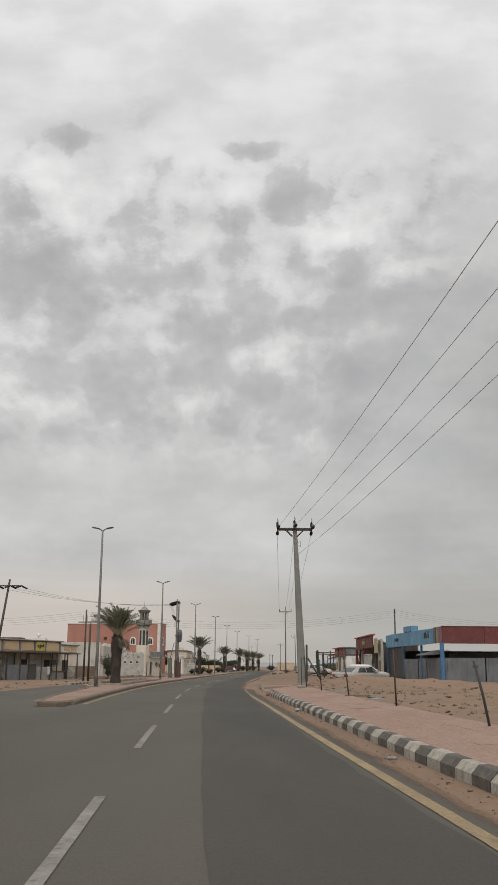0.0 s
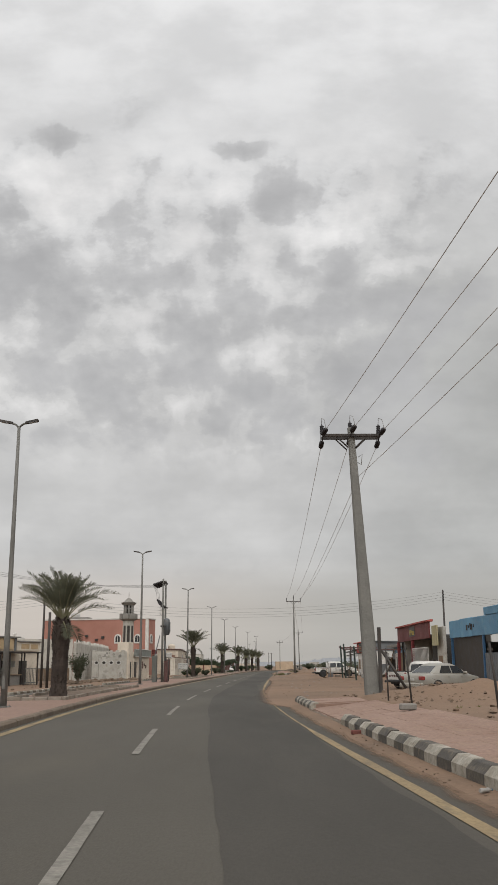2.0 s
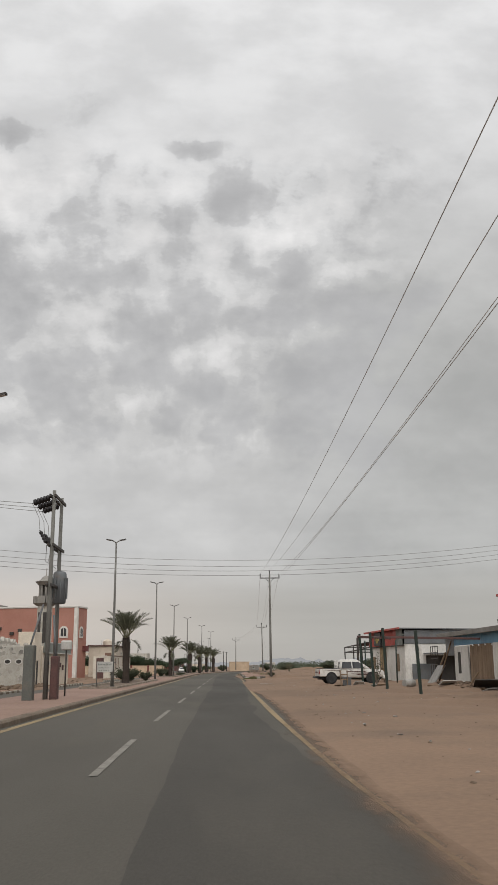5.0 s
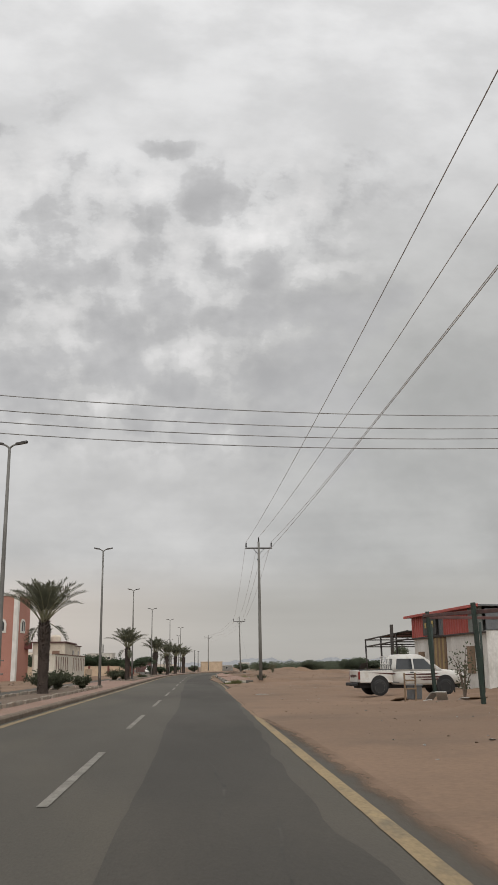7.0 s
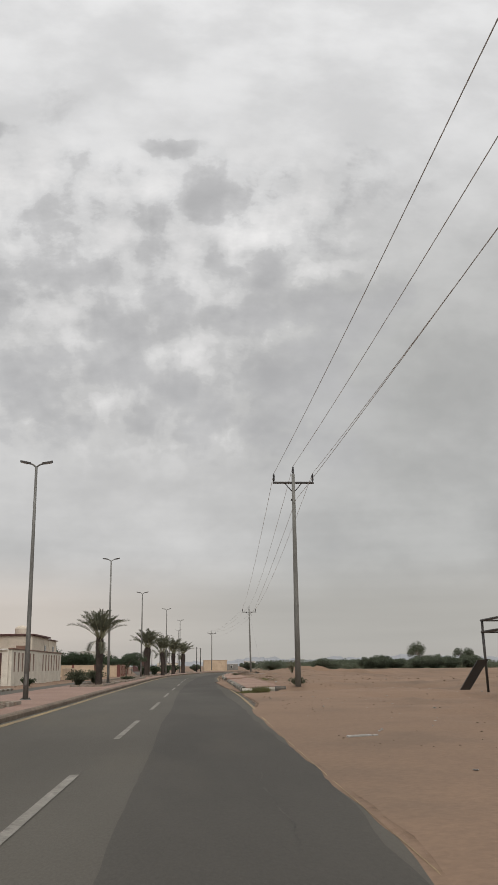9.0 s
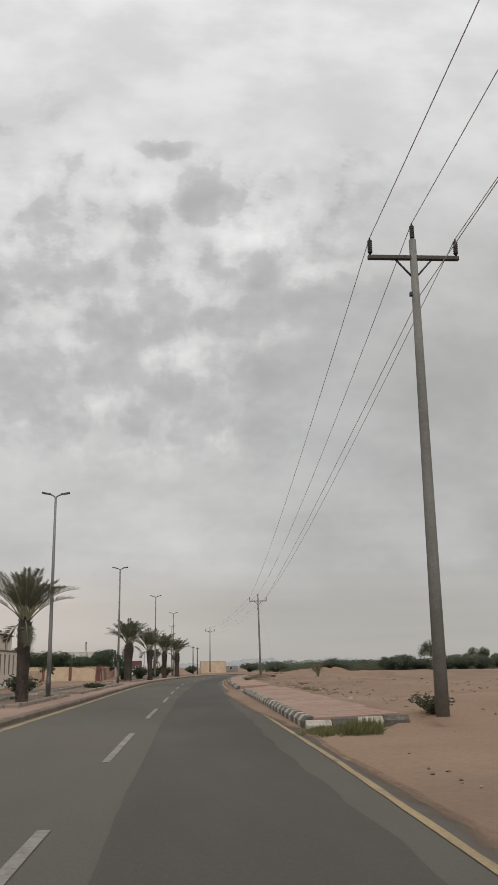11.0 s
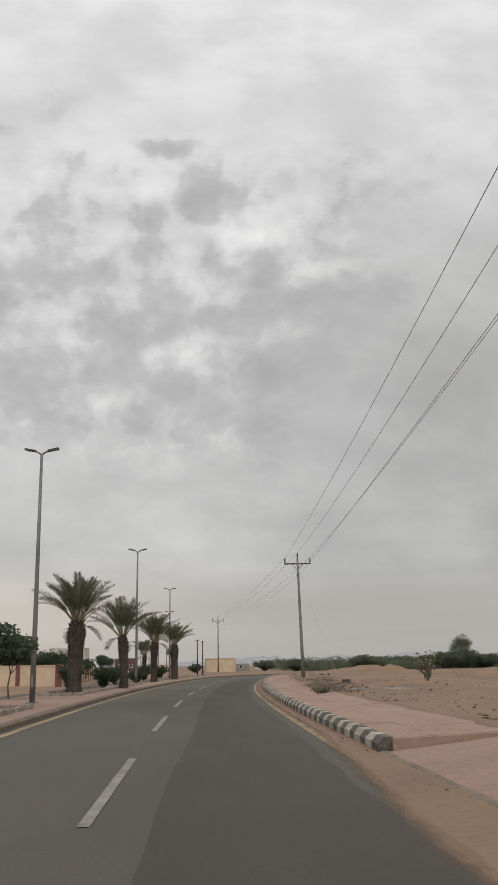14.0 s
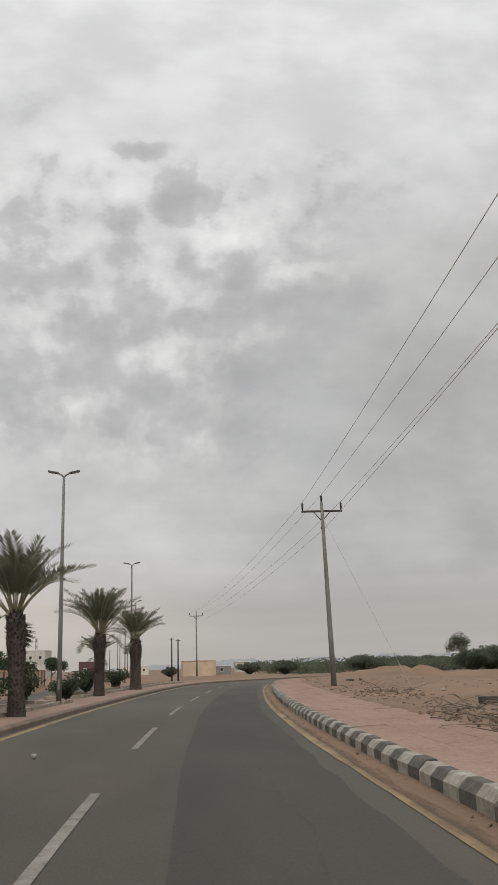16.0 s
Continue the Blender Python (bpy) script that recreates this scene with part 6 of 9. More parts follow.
def blue_stall():
    t = thing("market_stall", 14.5, 69.8, 0.42, 3.1, "open market stall with light blue and maroon fascias", "market stall")
    ln, z0, z1 = 20.4, 2.75, 3.9
    k = 7
    for i in range(k):
        a, b = 2.2 + (ln - 2.2) * i / k, 2.2 + (ln - 2.2) * (i + 1) / k - 0.02
        bx("fascia_panel", t, BLUE, -0.06, 0.06, a, b, z0 - 0.02 * (i % 2), z1 + 0.02 * (i % 3), 0.012, "light blue fascia panel")
    for i, m in enumerate((MAUVE, SHEET, GOLDWOOD, PURPLE, SHEET)):
        bx("striped_panel", t, m, -0.06, 0.06, 0.02 + 0.43 * i, 0.02 + 0.43 * (i + 1) - 0.01, z0, z1 + 0.05, 0.01, "faded vertical stripe panel")
    for i in range(6):
        bx("red_fascia_panel", t, MAROON, 0.05 + 3.2 * i, 0.05 + 3.2 * (i + 1) - 0.02, -0.06, 0.06, z0 - 0.05, z1 + 0.03, 0.012, "maroon fascia panel")
    bx("top_rail", t, MAROONBEAM, 0.0, 19.2, -0.09, 0.09, z1 + 0.03, z1 + 0.09, 0.01)
    bx("sign_box", t, BLUE, -0.1, 0.5, 9.4, 12.4, z1 + 0.02, z1 + 0.5, 0.02, "raised blue sign box")
    scribble(t, -0.065, 14.6, 16.4, z0 + 0.4, z0 + 0.85, INK, 3)
    scribble(t, -0.065, 3.6, 5.2, z0 + 0.45, z0 + 1.05, INK, 4, n=4)
    bx("roof", t, SHEET, 0.06, 19.0, 0.06, ln, z1 - 0.5, z1 - 0.4, 0.01, "grey sheet-metal roof")
    bx("corner_post", t, BLUEPOST, -0.14, 0.14, -0.14, 0.14, -0.1, z0, 0.015, "blue square corner post")
    for y in (6.4, 13.0, 20.0):
        bx("post", t, BLUEPOST, -0.08, 0.08, y - 0.08, y + 0.08, -0.1, z0, 0.01, "blue square post")
    for x in (4.5, 9.0, 13.5, 18.6):
        bx("post", t, DARKSTEEL, x - 0.06, x + 0.06, -0.06, 0.06, -0.1, z0, 0.01)
    for i in range(6):
        ribbed("low_wall_panel", t, SHEET, 0.0, 0.2 + 3.1 * i, 3.2 + 3.1 * i, -0.1, 1.65, 0.35, 0.03, "x", "grey sheet-metal low wall")
    for a, b in ((0.2, 6.2), (6.6, 12.8)):
        ribbed("low_wall_panel", t, SHEET, 0.0, a, b, -0.1, 1.65, 0.35, 0.03, "y", "grey sheet-metal low wall")
    bx("back_wall", t, GREYPLASTER, 18.8, 19.0, 0.1, ln, -0.1, 2.35, 0.01, "grey back wall")
    bx("end_wall", t, GREYPLASTER, 0.3, 18.9, ln - 0.2, ln, -0.1, 2.5, 0.01, "grey end wall")
    bx("inner_wall", t, GREYPLASTER, 6.0, 6.15, 6.0, ln - 0.2, -0.1, 2.2, 0.01, "grey half-height inner wall")
    bx("shutter", t, DARKSTEEL, 0.1, 0.2, 13.2, 19.8, 0.0, z0, 0.01, "dark closed shutter")
    bm = bmesh.new()
    hexa(bm, [(-0.9, 1.5, 1.85), (0.4, 1.2, 1.95), (0.4, 4.6, 1.95), (-0.9, 4.4, 1.85)], [(-0.9, 1.5, 1.92), (0.4, 1.2, 2.25), (0.4, 4.6, 2.25), (-0.9, 4.4, 1.92)])
    part("awning", bm, SHEET, t, "small pale sheet awning")
    for x in (-0.8,):
        for y in (1.6, 4.3):
            bx("awning_post", t, DARKSTEEL, x - 0.03, x + 0.03, y - 0.03, y + 0.03, -0.1, 1.86, 0.005)


def red_stall():
    t = thing("red_stall", 12.35, 92.2, 0.40, 0.4, "open-fronted stall with a maroon sign and red posts", "market stall")
    ln = 13.0
    bx("fascia", t, MAROON, -0.06, 0.06, 0, ln, 2.85, 4.05, 0.015, "maroon sign board")
    bm = bmesh.new()
    hexa(bm, [(-0.22, -0.15, 4.03), (0.25, -0.15, 4.03), (0.25, ln + 0.2, 4.03), (-0.22, ln + 0.2, 4.03)], [(-0.22, -0.15, 4.14), (0.25, -0.15, 4.2), (0.25, ln + 0.2, 4.2), (-0.22, ln + 0.2, 4.14)])
    part("cap_rail", bm, RED, t, "red cap rail")
    bx("sign_plate", t, SIGNDARK, -0.075, -0.06, 5.2, 7.6, 3.15, 3.9, 0.004, "dark sign plate")
    scribble(t, -0.08, 5.5, 7.3, 3.25, 3.8, GOLD, 8, n=4)
    for y in (6.6, ln - 0.1):
        bx("post", t, REDPOST, -0.12, 0.12, y - 0.12, y + 0.12, -0.1, 2.85, 0.015, "red steel post")
    bx("side_post", t, DARKSTEEL, 0.3, 0.45, ln - 0.12, ln + 0.02, -0.1, 2.85, 0.01)
    bx("roof", t, SHEET, 0.06, 4.6, 0.1, ln - 0.1, 3.05, 3.12, 0.01)
    bx("back_wall", t, GREYPLASTER, 4.3, 4.5, 0.1, ln, -0.1, 3.05, 0.01, "grey plaster back wall")
    bx("white_panel", t, WHITEWALL, 4.22, 4.3, 1.2, ln - 1.0, 1.5, 2.9, 0.01, "white panel on the back wall")
    bx("end_wall", t, WHITEWALL, 0.5, 4.4, ln - 0.12, ln, -0.1, 3.05, 0.01)
    bx("end_wall", t, OPEN, 0.2, 4.4, 0.0, 0.12, -0.1, 3.05, 0.01)
    bx("counter", t, SHEET, 0.6, 1.3, 3.0, 8.6, -0.1, 1.2, 0.02, "grey sheet-metal counter")
    bm = bmesh.new()
    for i in range(15):
        tube(bm, [(-0.1, 0.3 + 0.42 * i, -0.1), (-0.1, 0.3 + 0.42 * i, 2.2)], 0.03, 5)
    for z in (0.25, 0.95, 2.2):
        tube(bm, [(-0.1, 0.25, z), (-0.1, 6.25, z)], 0.035, 5)
    part("railing", bm, TRIMWHITE, t, "tall pale steel railing")
    # shop front beside it, with a small yellow sign
    bx("side_sign", t, SIGNYELLOW, 0.1, 0.2, -1.9, -0.2, 2.3, 3.7, 0.01, "small faded yellow side sign")
    bx("side_wall", t, WHITEWALL, 0.5, 0.7, -2.2, 0.0, -0.1, 3.6, 0.01, "dirty white wall")
    bx("side_door", t, WOOD, 0.44, 0.5, -1.7, -0.7, -0.1, 1.6, 0.01, "brown boarded door")


def stall_row():
    t = thing("shed_row", 14.4, 105.8, 0.26, -1.5, "row of broken sheds of white panels, boards and blue sheets", "shed")
    bx("roof", t, SHEET, -0.5, 4.5, 0.0, 18.8, 2.95, 3.05, 0.02, "grey flat roof")
    bx("roof_edge", t, GREYPLASTER, -0.6, -0.5, 0.0, 18.8, 2.85, 3.12, 0.01)
    for a, b in ((6.5, 10.0), (10.1, 13.2), (13.3, 16.4)):
        bx("blue_sheet", t, BLUE, -0.08, 0.0, a, b, 2.3, 3.02, 0.01, "faded blue sheet")
    # back wall coloured dark for the shade inside the sheds
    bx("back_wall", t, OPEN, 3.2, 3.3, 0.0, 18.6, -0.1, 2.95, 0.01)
    bx("white_panel", t, CLEANWHITE, -0.06, 0.02, 6.4, 8.2, -0.1, 2.3, 0.01, "white panel")
    for i in range(11):
        bx("board", t, WOOD, -0.05, 0.03, 8.3 + 0.42 * i, 8.68 + 0.42 * i, -0.1, 2.2 + 0.08 * (i % 3), 0.01, "upright weathered board")
    bx("door_panel", t, CLEANWHITE, -0.08, 0.02, 13.2, 16.4, -0.1, 2.25, 0.01, "white panel with a door")
    bx("door_glass", t, OPEN, -0.1, -0.08, 14.9, 15.5, 0.6, 1.9, 0.01)
    bm = bmesh.new()
    hexa(bm, [(-1.3, 17.2, -0.05), (-1.22, 17.2, -0.05), (-1.22, 19.1, -0.05), (-1.3, 19.1, -0.05)], [(-0.55, 17.2, 1.1), (-0.47, 17.2, 1.1), (-0.47, 19.1, 1.1), (-0.55, 19.1, 1.1)])
    part("leaning_board", bm, LITTER, t, "pale leaning board")
    bm = bmesh.new()
    tube(bm, [(-0.9, 17.6, -0.05), (-0.2, 16.6, 2.6)], 0.05, 6)
    tube(bm, [(-0.6, 20.2, -0.05), (-0.1, 18.6, 1.9)], 0.07, 6)
    part("leaning_pole", bm, WOOD, t)
    bm = bmesh.new()
    for i in range(6):
        tube(bm, [(-0.2, 20.4, 0.35 + 0.4 * i), (-0.2, 22.4, 0.35 + 0.4 * i)], 0.025, 5)
    for y in (20.4, 21.1, 21.8, 22.4):
        tube(bm, [(-0.2, y, -0.15), (-0.2, y, 2.4)], 0.025, 5)
    part("window_grille", bm, DARKSTEEL, t, "dark steel grille")
    bx("grey_panel", t, GREYGREEN, -0.05, 0.03, 0.2, 6.2, 0.0, 2.85, 0.01, "grey-green panel")
    bx("grey_panel", t, SHEET, -0.05, 0.03, 16.6, 18.7, 1.7, 2.9, 0.01)


def red_house():
    t = thing("red_and_white_house", 13.9, 132.3, 0.18, 1.9, "small white shop-house with a faded red upper front", "house")
    ln, dp = 11.2, 7.0
    bm = bmesh.new()
    box(bm, 0.0, dp, 0.0, ln, -0.2, 2.75, 0.02)
    body = part("wall", bm, CLEANWHITE, t, "patchy white rendered wall")
    for i in range(6):
        a, b = 0.1 + i * 1.84, 0.1 + (i + 1) * 1.84 - 0.04
        ribbed("front_panel", t, (RED, RED, SHEET, RED, RED, GREYGREEN)[5 - i] if i != 2 else RED, -0.12, a, b, 2.7, 3.85, 0.33, 0.04, "y", "faded red ribbed sheet")
    bx("front_base_rail", t, DARKSTEEL, -0.16, 0.0, 0.0, ln, 2.62, 2.7, 0.008)
    bm = bmesh.new()
    hexa(bm, [(-0.45, -0.25, 3.85), (dp, -0.25, 3.75), (dp, ln + 0.35, 3.75), (-0.45, ln + 0.35, 3.85)], [(-0.45, -0.25, 3.93), (dp, -0.25, 3.83), (dp, ln + 0.35, 3.83), (-0.45, ln + 0.35, 3.93)])
    part("roof", bm, SHEET, t, "thin grey sheet roof")
    bx("roof_cap", t, RED, -0.5, -0.4, -0.25, ln + 0.35, 3.82, 3.96, 0.01, "red roof edge")
    bx("upper_side", t, SHEET, 0.0, dp, -0.05, 0.05, 2.75, 3.76, 0.01, "grey sheet upper side wall")
    bx("upper_side", t, SHEET, 0.0, dp, ln - 0.05, ln + 0.05, 2.75, 3.76, 0.01)
    bx("sign", t, SIGNDARK, -0.32, -0.2, 6.3, 8.5, 2.75, 3.8, 0.015, "dark sign with gold lettering")
    scribble(t, -0.33, 6.6, 8.2, 2.95, 3.6, GOLD, 12, n=4)
    for i in range(7):
        bx("striped_panel", t, GOLDWOOD if i % 2 else WOOD, -0.06, 0.0, 5.6 + 0.3 * i, 5.88 + 0.3 * i, 0.0, 2.6, 0.008, "tan and brown striped panel")
    win = bx("window", t, WOOD, -0.05, 0.02, 1.6, 2.6, 0.75, 2.05, 0.01, "closed brown window shutter")
    bx("window", t, WOOD, -0.05, 0.02, 9.4, 10.4, 0.75, 1.9, 0.01, "closed brown window shutter")
    # no hole in the wall: a plate in the colour of inner shade
    bx("side_opening", t, OPEN, 1.6, 6.4, -0.04, 0.02, -0.1, 1.9, 0.01, "dark plate painted as a shaded opening")
    bx("side_sheet", t, SHEET, 0.5, 2.2, -0.09, -0.05, -0.1, 1.3, 0.01, "dented grey sheet")
    bm = bmesh.new()
    tube(bm, [(3.6, -0.9, 0), (4.3, -0.15, 2.3)], 0.13, 6)
    part("leaning_plank", bm, WOOD, t)
    bx("porch_roof", t, SHEET, 1.4, 6.8, -1.6, -0.05, 2.0, 2.07, 0.01)
    bm = bmesh.new()
    tube(bm, [(-1.5, 0.6, 0.42), (-1.5, 4.5, 0.42)], 0.03, 6)
    for y in (0.6, 2.5, 4.5):
        tube(bm, [(-1.5, y, -0.1), (-1.5, y, 0.42)], 0.03, 6)
    part("low_rail", bm, DARKSTEEL, t)


def front_frame():
    """Leaning green posts with sagging maroon beams in front of the sheds."""
    t = thing("pergola", 0, 0, 0, 0, "broken pergola of dark green posts and maroon beams", "pergola")
    posts = ((9.7, 127.0, 3.2), (8.85, 118.9, 3.1), (8.65, 114.2, 3.3), (8.8, 107.4, 3.0))
    for x, y, h in posts:
        z = gz(x, y)
        bm = bmesh.new()
        box(bm, -0.065, 0.065, -0.065, 0.065, -0.15, h, 0.012, pose(x, y, z, 0, -2.7, 8))
        part("post", bm, GREENPOST, t, "dark green square post")
    for a, b in (((9.45, 127.2, 3.32), (8.45, 112.0, 2.75)), ((9.45, 127.2, 3.25), (13.7, 128.0, 3.25)), ((8.4, 114.2, 2.88), (14.2, 115.0, 2.8))):
        bm = bmesh.new()
        a, b = Vector(a), Vector(b)
        q = (b - a).to_track_quat("X", "Z").to_matrix().to_4x4()
        box(bm, 0, (b - a).length, -0.04, 0.04, -0.06, 0.06, 0.01, Matrix.Translation(a) @ q)
        part("beam", bm, MAROONBEAM, t, "maroon steel beam")
    for x, y in ((10.3, 129.0), (12.6, 129.4)):
        bm = bmesh.new()
        tube(bm, [(x, y, gz(x, y) - 0.1), (x, y, gz(x, y) + 3.0)], 0.05, 6)
        part("rear_post", bm, GREENPOST, t)


def north_canopy():
    t = thing("shade_canopy", 13.3, 145.0, 0.33, 1.9, "two-level steel shade canopy with rusty sheets", "shade canopy")
    for zt, y1, x0, x1 in ((2.30, 10.4, 0.28, 4.4), (2.78, 10.4, 0.28, 4.4)):
        for x in (x0, x1):
            bm = bmesh.new()
            tube(bm, [(x, 0, zt + 0.25), (x, y1, zt)], 0.05, 6)
            part("edge_beam", bm, DARKSTEEL, t)
        for y in (0.3, y1 / 3, 2 * y1 / 3, y1):
            bm = bmesh.new()
            tube(bm, [(x0, y, zt + 0.25 - 0.25 * y / y1), (x1, y, zt + 0.25 - 0.25 * y / y1)], 0.04, 6)
            part("rafter", bm, DARKSTEEL, t)
        for y in (y1 - 0.1, y1 * 0.6, y1 * 0.25):
            for x in (x0, x1):
                bm = bmesh.new()
                tube(bm, [(x + 0.12, y + 0.1, -0.15), (x, y, zt + 0.25 - 0.25 * y / y1)], 0.055, 7)
                part("post", bm, DARKSTEEL, t)
        for k in range(3 if zt > 2.5 else 0):
            bm = bmesh.new()
            y = y1 * (0.05 + 0.22 * k)
            hexa(bm, [(x0, y, zt + 0.27 - 0.25 * y / y1), (x1, y, zt + 0.27 - 0.25 * y / y1), (x1, y + y1 * 0.2, zt + 0.22 - 0.25 * y / y1), (x0, y + y1 * 0.2, zt + 0.22 - 0.25 * y / y1)],
                 [(x0, y, zt + 0.30 - 0.25 * y / y1), (x1, y, zt + 0.30 - 0.25 * y / y1), (x1, y + y1 * 0.2, zt + 0.25 - 0.25 * y / y1), (x0, y + y1 * 0.2, zt + 0.25 - 0.25 * y / y1)])
            part("roof_sheet", bm, MAROONBEAM, t, "rusty roof sheet")
    bm = bmesh.new()
    hexa(bm, [(-0.75, 10.55, -0.05), (-0.35, 10.5, -0.05), (-0.35, 10.6, -0.05), (-0.75, 10.65, -0.05)], [(-0.15, 9.95, 1.15), (0.32, 9.9, 1.2), (0.32, 9.98, 1.2), (-0.15, 10.03, 1.15)])
    part("leaning_sheet", bm, DARKSTEEL, t, "dark leaning sheet")
    b = thing("bench", 14.6, 153.2, 0.36, 10, "old wooden bench under the canopy", "bench")
    bx("seat", b, WOOD, -0.9, 0.9, -0.25, 0.25, 0.42, 0.47, 0.01)
    bx("backrest", b, LITTER_BROWN, -0.9, 0.9, 0.24, 0.28, 0.5, 0.85, 0.01)
    for sx in (-0.8, 0.8):
        for sy in (-0.2, 0.2):
            bx("leg", b, DARKSTEEL, sx - 0.025, sx + 0.025, sy - 0.025, sy + 0.025, 0, 0.42, 0.004)
    p = thing("dark_post", 12.95, 146.5, 0.3, 0, "dark square post beside the canopy", "post")
    bx("shaft", p, DARKSTEEL, -0.09, 0.09, -0.09, 0.09, -0.1, 3.5, 0.01)


blue_stall()
red_stall()
stall_row()
red_house()
front_frame()
north_canopy()

# ---- buildings on the left ----
def arch_window(parent, x, y, z, w, h, along="x", frame=TRIMWHITE):
    """A round-headed window: white surround standing proud, dark recessed pane, glazing bar."""
    win = None
    for nm, grow, d0, d1, m in (("window_frame", 0.28, -0.12, 0.02, frame), ("pane", 0.0, -0.15, -0.10, CARGLASS)):
        bm = bmesh.new()
        pts = [(-w / 2 - grow, -grow), (w / 2 + grow, -grow)]
        for k in range(9):
            a = math.pi * k / 8
            pts.append(((w / 2 + grow) * math.cos(a), h - w / 2 + (w / 2 + grow) * math.sin(a)))
        fr = [bm.verts.new((p, d0, q) if along == "x" else (d0, -p, q)) for p, q in pts]
        bk = [bm.verts.new((p, d1, q) if along == "x" else (d1, -p, q)) for p, q in pts]
        bm.faces.new(fr)
        bm.faces.new(bk[::-1])
        for i in range(len(pts)):
            j = (i + 1) % len(pts)
            bm.faces.new((fr[i], bk[i], bk[j], fr[j]))
        bmesh.ops.recalc_face_normals(bm, faces=bm.faces[:])
        if win is None:
            win = part("window", bm, m, parent, "white round-headed window surround")
            win.location = (x, y, z)
        else:
            part("pane", bm, m, win, "dark glass")
    bm = bmesh.new()
    if along == "x":
        box(bm, -0.04, 0.04, -0.18, -0.14, 0, h - 0.05, 0.005)
    else:
        box(bm, -0.18, -0.14, -0.04, 0.04, 0, h - 0.05, 0.005)
    part("glazing_bar", bm, frame, win)
    return win


def water_tank(parent, x, y, z, r=0.8, h=1.3, m=SIGNWHITE):
    bm = bmesh.new()
    lathe(bm, [(r, 0), (r * 1.03, h * 0.2), (r, h * 0.4), (r * 1.03, h * 0.6), (r, h * 0.75), (r * 0.6, h * 0.93), (r * 0.2, h)], 16, centre=(x, y, z))
    return part("water_tank", bm, m, parent, "white round water tank")


def pink_building():
    t = thing("salmon_building", -20.5, 217.0, -0.33, 193.9, "three-storey salmon-pink building with white window surrounds", "building")
    # local x runs along the front away from the road, y towards the viewer is negative after the turn
    W, D, H = 23.2, 4.6, 11.2
    t.matrix_basis = pose(-20.5, 217.0, -0.33, 0, 0, -13.9)
    bx("wall", t, PINK, -W, 0.0, 0.0, D, -0.3, H, 0.03, "salmon-pink rendered wall")
    bx("parapet", t, TRIMWHITE, -W - 0.12, 0.12, -0.12, D + 0.12, H, H + 0.28, 0.03, "thin white parapet band")
    bx("pilaster", t, TRIMWHITE, -0.5, 0.1, -0.1, 0.5, -0.3, H, 0.03, "white corner pilaster")
    for x in (-2.2, -6.5):
        for z in (6.6,):
            arch_window(t, x, 0, z, 0.95, 1.35)
    for x, z in ((-9.8, 7.6), (-11.2, 7.1), (-13.4, 7.9)):
        bx("air_conditioner", t, DARKSTEEL, x - 0.3, x + 0.3, -0.35, 0.0, z - 0.25, z + 0.25, 0.02, "dark air-conditioner box")
    for y in (2.0,):
        w = arch_window(t, 0, y, 6.6, 0.95, 1.35)
        w.matrix_basis = pose(0, y, 6.6, 0, 0, 90)
    bx("balcony", t, MAROON, 0.0, 0.6, 3.0, 4.4, 4.2, 5.1, 0.02, "small dark balcony box")
    bx("roof_room", t, GREYPLASTER, -W + 2, -W + 9, 1.5, 4.2, H + 0.2, H + 0.7, 0.03)
    water_tank(t, -17.5, 3, H + 0.25, 1.0, 1.5)
    for x in (-19.5, -20.6):
        bm = bmesh.new()
        tube(bm, [(x, 3, H), (x, 3, H + 2.4)], 0.05, 5)
        part("antenna", bm, GALV, t)


def minaret():
    t = thing("minaret", -20.06, 179.9, -0.33, 10, "weathered grey-white minaret with a balcony and small cupola", "minaret")

    def prism(r, z0, z1, n=8, r1=None):
        bm = bmesh.new()
        lathe(bm, [(r, z0), (r1 or r, z1)], n)
        for f in bm.faces:
            f.smooth = False
        return bm
    t.scale = (0.985, 0.985, 0.985)
    part("shaft", prism(0.98, -0.2, 9.3, 8, 0.92), WHITEWALL, t, "stained grey-white octagonal shaft")
    part("balcony", prism(1.05, 9.2, 9.55, 8, 1.55), GREYPLASTER, t)
    for k in range(8):
        a = 2 * math.pi * (k + 0.5) / 8
        bm = bmesh.new()
        box(bm, -0.5, 0.5, -0.06, 0.06, 9.5, 10.4, 0.02, pose(1.38 * math.cos(a), 1.38 * math.sin(a), 0, 0, 0, math.degrees(a) + 90))
        part("balustrade", bm, GREYPLASTER, t)
        a = 2 * math.pi * k / 8
        bm = bmesh.new()
        tube(bm, [(0.72 * math.cos(a), 0.72 * math.sin(a), 9.5), (0.72 * math.cos(a), 0.72 * math.sin(a), 11.9)], 0.15, 6)
        part("column", bm, GREYPLASTER, t)
    # core coloured dark as the shade between the columns
    part("core", prism(0.42, 9.5, 11.9), OPEN, t)
    part("cornice", prism(0.95, 11.8, 12.25, 8, 1.35), GREYPLASTER, t)
    bm = bmesh.new()
    lathe(bm, [(1.2, 12.2), (0.85, 12.4), (0.62, 12.6), (0.5, 12.8), (0.22, 13.0), (0.06, 13.05), (0.05, 14.0)], 12)
    part("cupola", bm, GREYPLASTER, t, "small grey cupola with a finial")
    # niches are plates on the shaft, their shade painted on
    for a in (-90, -135, -45):
        for z0, z1 in ((4.6, 8.4), (1.2, 3.2)):
            bm = bmesh.new()
            box(bm, -0.22, 0.22, -0.05, 0.03, z0, z1, 0.02, pose(0.90 * math.cos(radians(a)), 0.90 * math.sin(radians(a)), 0, 0, 0, a + 90))
            part("niche", bm, OPEN, t, "tall dark plate painted as a niche in shade")


